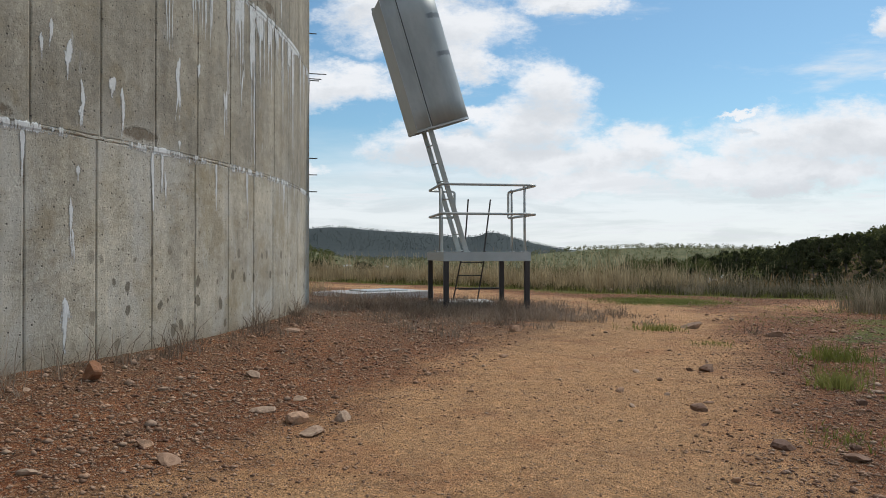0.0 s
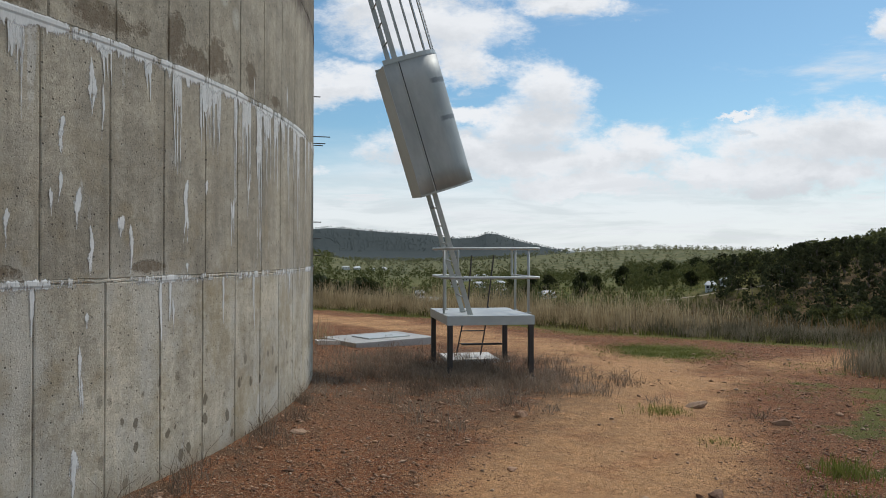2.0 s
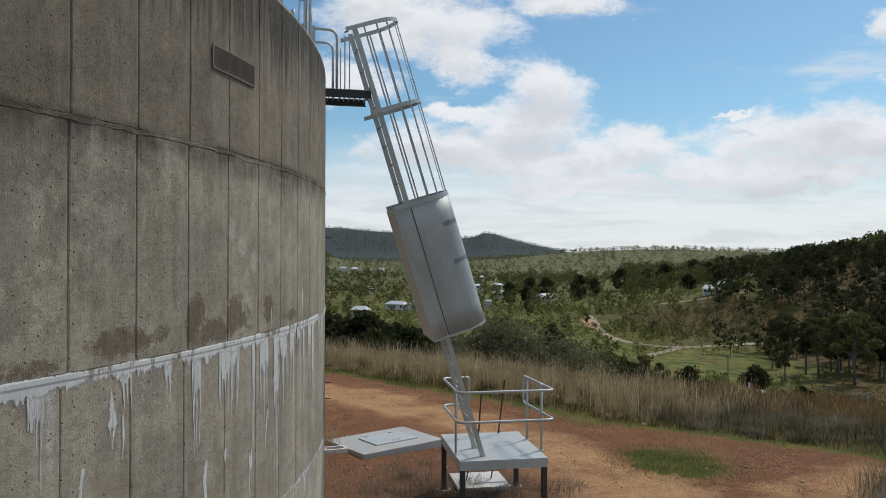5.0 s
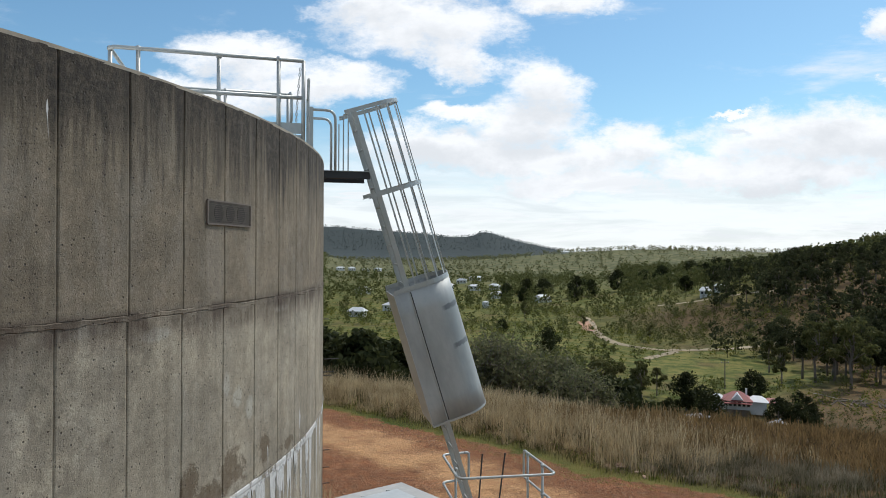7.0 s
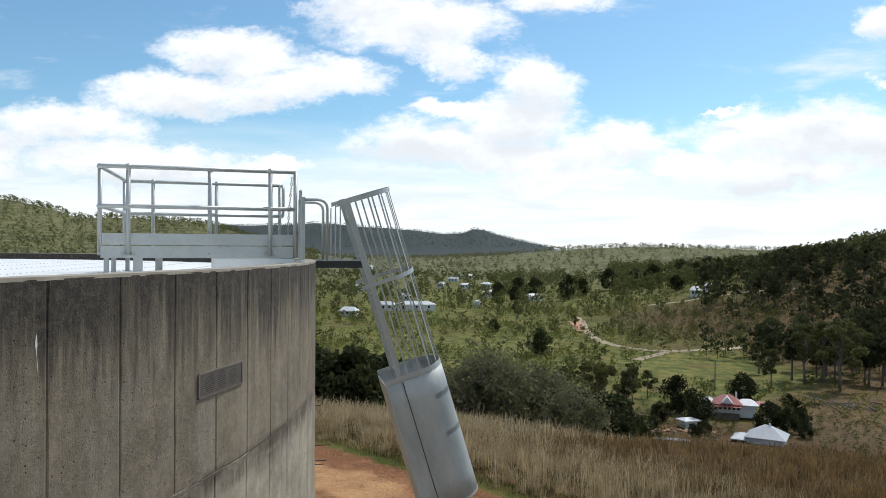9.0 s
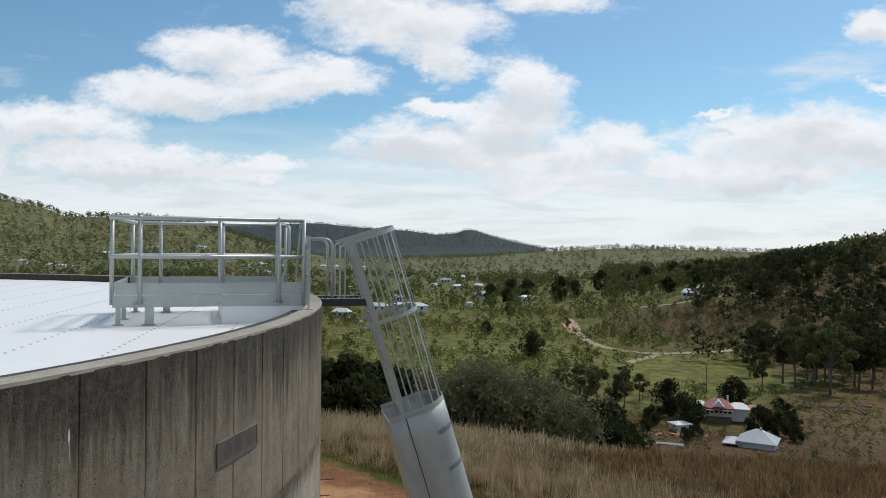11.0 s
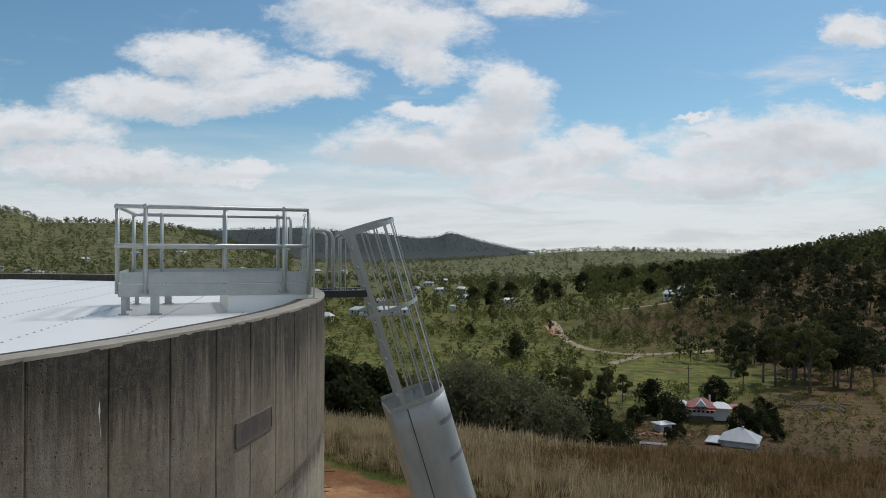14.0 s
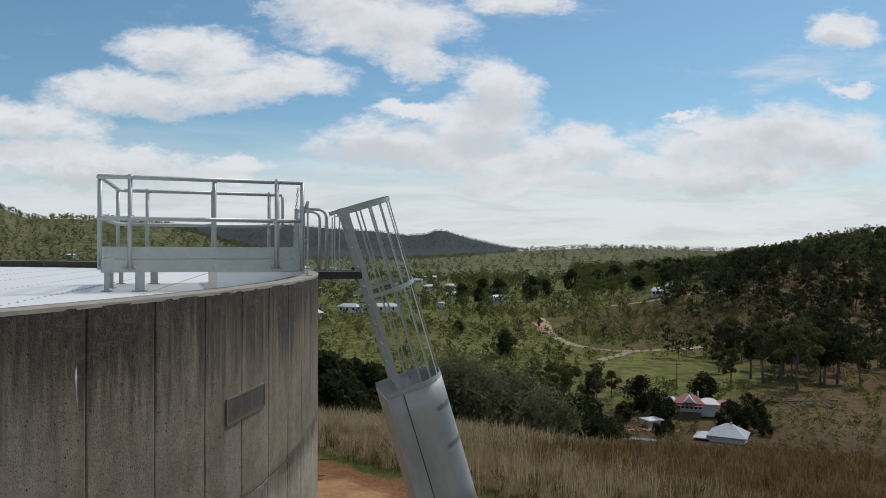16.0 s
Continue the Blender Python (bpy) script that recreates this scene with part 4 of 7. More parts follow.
def strap(pts, tall, thick, out=0.0):
    """A flat band on edge along a line of points."""
    bm = bmesh.new()
    prev = None
    n = len(pts)
    for i, p in enumerate(pts):
        d = (pts[min(i + 1, n - 1)] - pts[max(i - 1, 0)]).normalized()
        q = Vector((d.y, -d.x, 0))
        row = [bm.verts.new(p + q * o + Vector((0, 0, h))) for o, h in ((out, -tall / 2), (out + thick, -tall / 2), (out + thick, tall / 2), (out, tall / 2))]
        if prev:
            for k in range(4):
                bm.faces.new((prev[k], row[k], row[(k + 1) % 4], prev[(k + 1) % 4]))
        else:
            bm.faces.new(row[::-1])
        prev = row
    bm.faces.new(prev)
    return bm


def caged_ladder():
    t = thing("caged_ladder", LADDER, "leaning galvanised cage ladder with a solid sheet guard round its foot", "ladder")
    top = 6.85
    for s in (-1, 1):
        y = s * 0.265
        bm = bmesh.new()
        box(bm, (-0.038, y - 0.005, -0.02), (0.038, y + 0.005, top + 0.05), 0.001)
        box(bm, (-0.038, y - s * 0.0055 - (0.03 if s > 0 else 0), -0.02), (-0.031, y - s * 0.0055 + (0.03 if s < 0 else 0), top + 0.05), 0.001)
        part("stile", bm, GALV, t)
        part("stile_foot", box(bmesh.new(), (-0.05, y - 0.03, 0.0), (0.06, y + 0.03, 0.02), 0.003, Matrix.Rotation(LEAN, 4, "Y")), GALV, t)
    z = 0.3
    while z < top:
        part("rung", bar((0, -0.26, z), (0, 0.26, z), 0.0125, 8), GALV, t, smooth=True)
        z += 0.30
    front, back, half = 0.698, -0.23, 0.388
    for z in (4.16, 5.61, 6.86):
        part("hoop", strap(u_line(front, back if z < 5 else back + 0.08, half, z), 0.06, 0.008), GALV, t)
        if z > 5:
            for s in (-1, 1):
                part("hoop_bracket", box(bmesh.new(), (back + 0.08, s * half - 0.02, z - 0.03), (back + 0.092, s * half + 0.02, z + 0.03), 0.002), GALV, t)
                part("hoop_arm", box(bmesh.new(), (-0.17, s * 0.316 - 0.05, z - 0.028), (-0.11, s * 0.316 + 0.05, z - 0.02), 0.001), GALV, t)
    line = u_line(front - 0.012, 0.12, half - 0.012, 0, 14)
    picks = [0, 2, 4, 6, 8, 9, 10, 12, 14, 16, 18]
    for i in picks:
        p = line[i]
        d = math.atan2(p.y, max(p.x - (front - half), 0.0001)) if p.x > front - half else (math.pi / 2 if p.y > 0 else -math.pi / 2)
        m = Matrix.Translation((p.x, p.y, 0)) @ Matrix.Rotation(d, 4, "Z")
        part("cage_bar", box(bmesh.new(), (-0.003, -0.0125, 4.06), (0.003, 0.0125, 6.88), 0.001, m), GALV, t)
    # the sheet guard
    z0, z1 = 2.04, 4.12
    bm = bmesh.new()
    outline = u_line(front + 0.01, back, half + 0.012, 0, 24)
    inner = [Vector((p.x * 0.985, p.y * 0.985, 0)) for p in outline]
    prev = None
    zs = [z0 + (z1 - z0) * k / 6 for k in range(7)]
    cols = [[bm.verts.new((p.x, p.y, z)) for z in zs] for p in outline]
    icols = [[bm.verts.new((p.x, p.y, z)) for z in zs] for p in inner]
    for a, b, c, d in zip(cols, cols[1:], icols, icols[1:]):
        for k in range(6):
            bm.faces.new((a[k], b[k], b[k + 1], a[k + 1]))
            bm.faces.new((d[k], c[k], c[k + 1], d[k + 1]))
        bm.faces.new((a[-1], b[-1], d[-1], c[-1]))
        bm.faces.new((b[0], a[0], c[0], d[0]))
    guard = part("sheet_guard", bm, GUARD, t, "smooth galvanised sheet guard with dark smudges")
    guard.data.shade_smooth()
    part("guard_back", box(bmesh.new(), (back - 0.012, -half - 0.012, z0 + 0.001), (back - 0.001, half + 0.012, z1 - 0.001), 0.003), GALV_SHEET, guard)
    for s in (-1, 1):
        part("seam", box(bmesh.new(), (-0.012, s * (half + 0.0165) - 0.004, z0), (0.004, s * (half + 0.0165) + 0.004, z1), 0.002), GALV, guard)
        part("seam_gap", box(bmesh.new(), (0.0045, s * (half + 0.0145) - 0.003, z0 + 0.01), (0.020, s * (half + 0.0145) + 0.003, z1 - 0.01), 0.001), DARK_STEEL, guard)
        part("hinge_tab", box(bmesh.new(), (-0.06, s * (half + 0.016) - 0.006, z0 + 0.002), (0.03, s * (half + 0.016) + 0.006, z0 + 0.035), 0.002), GALV, guard)
    part("top_band", strap(u_line(front + 0.01, back, half + 0.013, z1 + 0.006), 0.012, 0.004), GALV, guard)
    part("bottom_band", strap(u_line(front + 0.01, back, half + 0.013, z0 + 0.015), 0.03, 0.004), GALV, guard)
    part("bottom_plate", box(bmesh.new(), (back, -half, z0 + 0.006), (-0.06, half, z0 + 0.012), 0.001), DARK_STEEL, guard)
    return t


def guard_material():
    m, n, s = material("guard_sheet")
    at = n.put("ShaderNodeTexCoord").outputs["Object"]
    x, y, z = n.parts(at)
    fine, wide = n.noise(at, 14, 5, 0.6), n.noise(n.vec("MULTIPLY", at, (1, 1, 0.35)), 2.4, 4, 0.6)
    base = n.mix(n.ramp(wide, 0.35, 0.65), (0.33, 0.345, 0.335), (0.455, 0.47, 0.455))
    base = n.mix(n.math("MULTIPLY", n.ramp(fine, 0.5, 0.75), 0.3), base, (0.33, 0.35, 0.36))
    smudge = None
    for zc in (3.12, 3.72):
        dz = n.math("ABSOLUTE", n.math("ADD", n.math("SUBTRACT", z, zc), n.math("MULTIPLY", n.math("SUBTRACT", fine, 0.5), 0.08)))
        front = n.math("MULTIPLY", n.ramp(x, 0.38, 0.46), n.ramp(y, -0.02, -0.10))
        one = n.math("MULTIPLY", n.ramp(dz, 0.05, 0.02), front)
        smudge = one if smudge is None else n.math("MAXIMUM", smudge, one)
    base = n.mix(n.math("MULTIPLY", smudge, 0.7), base, (0.10, 0.11, 0.12))
    n.feed(s.inputs["Base Color"], base)
    s.inputs["Metallic"].default_value = 0.3
    n.feed(s.inputs["Roughness"], n.math("ADD", 0.48, n.math("MULTIPLY", wide, 0.2)))
    bumped(n, s, wide, 0.08, 0.02)
    return m


GUARD = guard_material()
caged_ladder()


# ---- the bridge from the ladder to the roof ----
def bridge():
    t = thing("roof_bridge", RADIAL, "short steel walkway bridging the ladder and the tank rim", "walkway")
    x0, x1 = -2.53, -1.80                # from the rim to the ladder
    z0, z1 = RIM - 0.115, RIM - 0.012
    for s in (-1, 1):
        y = s * 0.36
        bm = bmesh.new()
        box(bm, (x0, y - 0.006, z0), (x1, y + 0.006, z1), 0.002)
        box(bm, (x0, y - (0.06 if s > 0 else -0.0065), z1 - 0.01), (x1, y + (0.06 if s < 0 else -0.0065), z1), 0.002)
        box(bm, (x0, y - (0.06 if s > 0 else -0.0065), z0), (x1, y + (0.06 if s < 0 else -0.0065), z0 + 0.01), 0.002)
        part("beam", bm, DARK_STEEL, t, "dark steel channel beam")
        part("edge_angle", box(bmesh.new(), (x0, y - 0.02, z1 + 0.001), (x1 + 0.05, y + 0.02, z1 + 0.011), 0.002), GALV, t)
        # hooped hand rails
        pts = [(x0 - 0.13, y, RIM + 0.88), (x0 + 0.21, y, RIM + 0.88), (x0 + 0.21, y, z1)]
        part("hoop_rail", tube(bmesh.new(), bent(pts, 0.14, 6), 0.021), GALV, t, smooth=True)
        part("gate_post", box(bmesh.new(), (x0 - 0.17, y - 0.02, RIM - 0.02), (x0 - 0.11, y + 0.02, RIM + 0.92), 0.006), GALV, t)
        for bx in (x0 + 0.31, x0 + 0.38):
            part("baluster", bar((bx + 0.02, y, z1), (bx + 0.02, y, RIM + 0.80), 0.010, 8), GALV, t)
        part("lug", box(bmesh.new(), (x1 - 0.03, y - 0.02, z1 + 0.012), (x1 + 0.05, y + 0.02, z1 + 0.05), 0.004), DARK_STEEL, t)
    for k in range(9):
        x = x0 + 0.04 + k * (x1 - x0 - 0.08) / 8
        part("tread_bar", box(bmesh.new(), (x - 0.004, -0.3, z1 - 0.05), (x + 0.004, 0.3, z1 - 0.012), 0.001), GALV, t)
    return t


bridge()


def rim_rail():
    """A short guard rail on the rim, from the roof platform's gate to the bridge."""
    t = thing("rim_rail", Matrix.Translation((-1.80, 9.72, RIM)) @ Matrix.Rotation(radians(100), 4, "Z"), "short galvanised guard rail bolted to the tank rim", "guard rail")
    top = 0.86
    part("post", box(bmesh.new(), (-0.028, -0.009, 0.004), (0.028, 0.009, top), 0.004), GALV, t)
    part("post", box(bmesh.new(), (0.75, -0.02, 0.004), (0.79, 0.02, top - 0.09), 0.004), GALV, t)
    for z, dz in ((top - 0.012, -0.09), (0.42, -0.02)):
        part("rail", tube(bmesh.new(), ((0, 0, z), (0.77, 0, z + dz)), 0.018), GALV, t, smooth=True)
    for x in (0, 0.77):
        part("base_plate", box(bmesh.new(), (x - 0.06, -0.05, 0.004), (x + 0.06, 0.05, 0.016), 0.003), GALV, t)
    return t


rim_rail()


# ---- the guarded platform on the roof ----
PF = Matrix.Translation((-3.152, 10.39, 0)) @ Matrix.Rotation(radians(16), 4, "Z")


def roof_platform():
    t = thing("roof_platform", PF, "galvanised guard-railed platform with kick boards on the white roof", "platform")
    hx, hy = 1.055, 0.98
    zb, zd, zt = RIM + 0.055, RIM + 0.20, RIM + 1.07
    for s in (-1, 1):
        part("channel", box(bmesh.new(), (-hx, s * hy - 0.006, zb), (hx, s * hy + 0.006, zb + 0.135), 0.003), GALV, t)
        part("channel_lip", box(bmesh.new(), (-hx, s * hy - (0.05 if s > 0 else -0.0065), zb + 0.125), (hx, s * hy + (0.05 if s < 0 else -0.0065), zb + 0.135), 0.002), GALV, t)
        part("kick_board", box(bmesh.new(), (-hx + 0.02, s * (hy + 0.008) - 0.004, zb + 0.148), (hx - 0.02, s * (hy + 0.008) + 0.004, zb + 0.275), 0.002), GALV, t)
        part("side_channel", box(bmesh.new(), (s * hx - 0.006, -hy + 0.007, zb), (s * hx + 0.006, hy - 0.007, zb + 0.135), 0.003), GALV, t)
    part("kick_board", box(bmesh.new(), (-hx - 0.014, -hy + 0.02, zb + 0.148), (-hx - 0.006, hy - 0.02, zb + 0.275), 0.002), GALV, t)
    grate = part("grating", box(bmesh.new(), (-hx + 0.01, -hy + 0.06, zb + 0.06), (hx - 0.01, -hy + 0.09, zb + 0.12), 0.002), GALV, t)
    for k in range(44):
        x = -hx + 0.03 + k * (2 * hx - 0.06) / 43
        part("grating_bar", box(bmesh.new(), (x - 0.0025, -hy + 0.091, zb + 0.085), (x + 0.0025, hy - 0.06, zb + 0.12), 0), GALV, grate)
    r = 0.024
    # tubes: near side, end and far side in one bend each
    for z, nm in ((zt, "top_rail"), (zt - 0.44, "mid_rail")):
        part(nm, tube(bmesh.new(), bent([(hx, -hy - 0.02, z), (-hx - 0.02, -hy - 0.02, z), (-hx + 0.07, hy + 0.02, z), (hx, hy + 0.02, z)], 0.10), r), GALV, t, smooth=True)
    for px, py in ((-0.775, -hy - 0.02), (0.765, -hy - 0.02), (0.09, -hy + 0.05), (-hx - 0.02, -hy + 0.07), (-hx + 0.06, hy - 0.1), (-0.645, hy + 0.02), (0.935, hy + 0.02), (0.185, hy + 0.02)):
        post = part("post", bar((px, py, zb + 0.03), (px, py, zt), r), GALV, t, smooth=True)
        for z in (zt, zt - 0.44):
            part("knuckle", ball(bmesh.new(), (px, py, z), 0.036), GALV, post, smooth=True)
        for d in (-0.05, 0.05):
            flat = abs(py) > hy
            at = (px + d, py, zb + 0.05) if flat else (px, py + d, zb + 0.05)
            part("bolt", ball(bmesh.new(), at, 0.02), GALV, post)
    # corner posts by the gate, and its hanging chain
    for py in (-hy - 0.02, hy + 0.02):
        part("post", bar((hx, py, zb), (hx, py, zt), r), GALV, t, smooth=True)
    part("gate_loop", tube(bmesh.new(), bent([(hx, hy - 0.02, zt - 0.02), (hx + 0.02, hy - 0.3, zt - 0.02), (hx + 0.02, hy - 0.3, zt - 0.46), (hx, hy - 0.02, zt - 0.46)], 0.12), 0.02), GALV, t, smooth=True)
    bm = bmesh.new()
    for k in range(24):
        z = zt - 0.06 - k * 0.034
        x = hx - 0.02 - 0.05 * math.sin(k / 24 * 1.5)
        m = Matrix.Translation((x, -hy + 0.16, z)) @ Matrix.Rotation(k * math.pi / 2, 4, "Z") @ Matrix.Rotation(math.pi / 2, 4, "X")
        ring = [m @ Vector((0.012 * math.cos(h), 0.021 * math.sin(h), 0)) for h in (2 * math.pi * i / 8 for i in range(9))]
        tube(bm, ring, 0.0045, 5, False)
    part("chain", bm, GALV, t, "hanging galvanised chain")
    # legs on the roof
    for px, py, w in ((-hx + 0.05, -hy + 0.06, 0.05), (-hx + 0.38, -hy + 0.02, 0.095), (-hx + 0.05, -hy + 0.75, 0.05), (-hx + 0.10, hy - 0.1, 0.05), (-hx + 0.5, hy - 0.2, 0.09), (0.9, hy - 0.1, 0.06)):
        leg = part("leg", box(bmesh.new(), (px - w / 2, py - 0.03, ROOF_Z), (px + w / 2, py + 0.03, zb + 0.0), 0.003), GALV, t)
        part("foot_plate", box(bmesh.new(), (px - w / 2 - 0.03, py - 0.06, ROOF_Z + 0.005), (px + w / 2 + 0.03, py + 0.06, ROOF_Z + 0.012), 0.002), GALV, leg)
    return t


roof_platform()


def roof_hatch():
    t = thing("roof_hatch", PF, "white sheet metal hatch kerb under the roof platform", "hatch")
    zb = RIM + 0.05
    x0, x1, y0, y1 = 0.12, 1.06, -0.97, 0.85
    for lo, hi in (((x0, y0, ROOF_Z), (x1, y0 + 0.012, zb)), ((x0, y1 - 0.012, ROOF_Z), (x1, y1, zb)), ((x0, y0 + 0.0125, ROOF_Z), (x0 + 0.012, y1 - 0.0125, zb)), ((x1 - 0.012, y0 + 0.0125, ROOF_Z), (x1, y1 - 0.0125, zb))):
        part("kerb_side", box(bmesh.new(), lo, hi, 0.003), ROOF_WHITE, t)
    part("flashing", box(bmesh.new(), (x0 - 0.10, y0 - 0.02, ROOF_Z + 0.005), (x0 - 0.001, y1, ROOF_Z + 0.012), 0.002), ROOF_WHITE, t)
    part("lid", box(bmesh.new(), (x0 + 0.02, y0 + 0.02, zb - 0.03), (x1 - 0.02, y1 - 0.02, zb - 0.012), 0.002), GALV, t)
    return t


roof_hatch()


# ---- slabs on the ground ----
def valve_slab():
    m = Matrix.Translation((-1.36, 16.95, 0)) @ Matrix.Rotation(radians(38), 4, "Z")
    t = thing("valve_pit", m, "pale concrete pit slab with a flat steel hatch cover", "pit cover")
    g = 0.14
    part("slab", box(bmesh.new(), (-1.03, -0.76, g - 0.2), (1.03, 0.76, 0.30), 0.015), SLAB, t)
    cover = part("hatch_cover", box(bmesh.new(), (-0.45, -0.36, 0.301), (0.62, 0.36, 0.325), 0.005), GALV_SHEET, t, "flat grey steel hatch cover")
    for x in (-0.25, 0.4):
        part("hinge", box(bmesh.new(), (x - 0.05, 0.361, 0.302), (x + 0.05, 0.40, 0.335), 0.004), GALV, cover)
    part("handle", tube(bmesh.new(), bent([(0.0, -0.3, 0.32), (0.0, -0.3, 0.36), (0.18, -0.3, 0.36), (0.18, -0.3, 0.32)], 0.02), 0.007, 6), GALV, cover)
    return t


valve_slab()


def landing_slab():
    m = Matrix.Translation((0.53, 14.2, 0)) @ Matrix.Rotation(radians(9.2), 4, "Z")
    t = thing("landing_slab", m, "low white concrete slab behind the platform", "slab")
    part("slab", box(bmesh.new(), (-0.47, -0.46, 0.0), (0.47, 0.46, 0.255), 0.012), PALE, t)
    return t


PALE = simple("whitish_concrete", (0.62, 0.60, 0.56), 0.85, 0.0, 12, 0.25, 0.2)
landing_slab()


def pit_frame():
    """A small hollow concrete frame at the tank's foot."""
    m = Matrix.Translation((-2.35, 16.2, zat(-2.35, 16.2))) @ Matrix.Rotation(radians(20), 4, "Z")
    t = thing("hollow_block", m, "small hollow pale concrete block lying on the dirt", "block")
    for lo, hi in (((-0.24, -0.15, -0.03), (0.24, -0.10, 0.09)), ((-0.24, 0.10, -0.03), (0.24, 0.15, 0.09)), ((-0.24, -0.0995, -0.03), (-0.18, 0.0995, 0.088)), ((0.18, -0.0995, -0.03), (0.24, 0.0995, 0.088))):
        part("side", box(bmesh.new(), lo, hi, 0.006), PALE, t)
    return t


pit_frame()
for dx, dy in ((-0.655, -0.835), (0.655, -0.835), (-0.655, 0.835), (0.655, 0.835)):
    w = DECK @ Vector((dx, dy, 0))
    bm = bmesh.new()
    bmesh.ops.create_cone(bm, cap_ends=True, segments=14, radius1=0.13, radius2=0.11, depth=0.06)
    for v in bm.verts:
        v.co += Vector((noise.noise(v.co * 7 + w) * 0.04, noise.noise(v.co * 9 - w) * 0.04, 0))
    pad = part("footing", bm, SLAB)
    pad.location = (w.x, w.y, zat(w.x, w.y) - 0.02)
    tagged(pad, "rough concrete footing under a platform leg", "footing", "platform footings")


# ---- growing things ----
def leafy(name, colour, other, rough=0.6, shine=0.25, spread=0.35):
    """Leaves or blades, each island of its own tone."""
    m, n, s = material(name)
    own = n.put("ShaderNodeNewGeometry").outputs["Random Per Island"]
    tree = n.put("ShaderNodeObjectInfo").outputs["Random"]
    pos = n.put("ShaderNodeNewGeometry").outputs["Position"]
    mixv = n.math("ADD", n.math("MULTIPLY", own, 0.5), n.math("ADD", n.math("MULTIPLY", n.math("SUBTRACT", n.noise(pos, 0.035, 3, 0.6), 0.3), 0.8), n.math("MULTIPLY", n.math("SUBTRACT", n.noise(pos, 1.3, 4, 0.65), 0.5), 3.0)), clamp=True)
    base = n.mix(mixv, colour, other)
    tone = n.math("ADD", 1.0 - spread / 2, n.math("MULTIPLY", tree, spread))
    base = n.mix(1.0, base, n.xyz(tone, tone, tone), "MULTIPLY")
    n.feed(s.inputs["Base Color"], base)
    s.inputs["Roughness"].default_value = rough
    s.inputs["Specular IOR Level"].default_value = shine
    thin = n.put("ShaderNodeBsdfTranslucent", Color=base)
    both = n.put("ShaderNodeMixShader", i0=0.38, i1=s.outputs[0], i2=thin.outputs[0])
    out = [k for k in n.tree.nodes if k.bl_idname == "ShaderNodeOutputMaterial"][0]
    n.tree.links.new(both.outputs[0], out.inputs[0])
    return m


LEAF_GUM = leafy("gum_leaves", (0.055, 0.062, 0.018), (0.14, 0.13, 0.05), 0.7, 0.1)
LEAF_DARK = leafy("dark_leaves", (0.022, 0.028, 0.010), (0.055, 0.06, 0.022), 0.7, 0.1)
# dark forest trees; cloud shade over the right hillside is in this colour too
LEAF_SHADED = leafy("cloud_shaded_leaves", (0.030, 0.035, 0.016), (0.095, 0.098, 0.044), 0.8, 0.05)
LEAF_FAR = leafy("far_leaves", (0.075, 0.092, 0.028), (0.20, 0.19, 0.075), 0.8, 0.05)
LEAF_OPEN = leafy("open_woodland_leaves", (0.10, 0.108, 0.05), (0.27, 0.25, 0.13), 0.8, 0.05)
# leaves of the far range, with the haze of distance in their blue-grey
LEAF_HAZE = leafy("haze_blue_leaves", (0.075, 0.09, 0.085), (0.13, 0.145, 0.13), 0.8, 0.05)
LEAF_SCRUB = leafy("scrub_leaves", (0.07, 0.096, 0.017), (0.25, 0.225, 0.055), 0.8, 0.05)
STRAW = leafy("dry_grass", (0.24, 0.175, 0.09), (0.70, 0.55, 0.33), 0.7, 0.1, 0.1)
BROWN_GRASS = leafy("brown_grass", (0.098, 0.064, 0.028), (0.36, 0.228, 0.098), 0.7, 0.1, 0.1)
SILVER_GRASS = leafy("silver_grass", (0.08, 0.072, 0.035), (0.40, 0.33, 0.23), 0.7, 0.1, 0.1)
GREEN_GRASS = leafy("green_grass", (0.145, 0.165, 0.032), (0.34, 0.32, 0.10), 0.6, 0.15, 0.1)
UNDER = leafy("undergrowth", (0.045, 0.055, 0.018), (0.15, 0.125, 0.055), 0.8, 0.05, 0.1)
DEAD = leafy("dead_stems", (0.15, 0.11, 0.08), (0.42, 0.33, 0.245), 0.8, 0.1, 0.2)
BARK = simple("grey_bark", (0.16, 0.13, 0.105), 0.9, 0.0, 9, 0.5, 0.4, 0.3)
TWIG = simple("grey_twig", (0.15, 0.125, 0.105), 0.9, 0.0, 9, 0.5, 0.2, 0.2)


def mesh_arrays(name, co, faces, mat, smooth=False):
    """A mesh from an array of places and one of faces that all have as many corners."""
    me = bpy.data.meshes.new(name)
    nv, nf, k = len(co), len(faces), faces.shape[1]
    me.vertices.add(nv)
    me.vertices.foreach_set("co", np.ascontiguousarray(co, np.float32).ravel())
    me.loops.add(nf * k)
    me.loops.foreach_set("vertex_index", np.ascontiguousarray(faces, np.int32).ravel())
    me.polygons.add(nf)
    me.polygons.foreach_set("loop_start", np.arange(0, nf * k, k, dtype=np.int32))
    me.update(calc_edges=True)
    me.materials.append(mat)
    if smooth:
        me.shade_smooth()
    return me


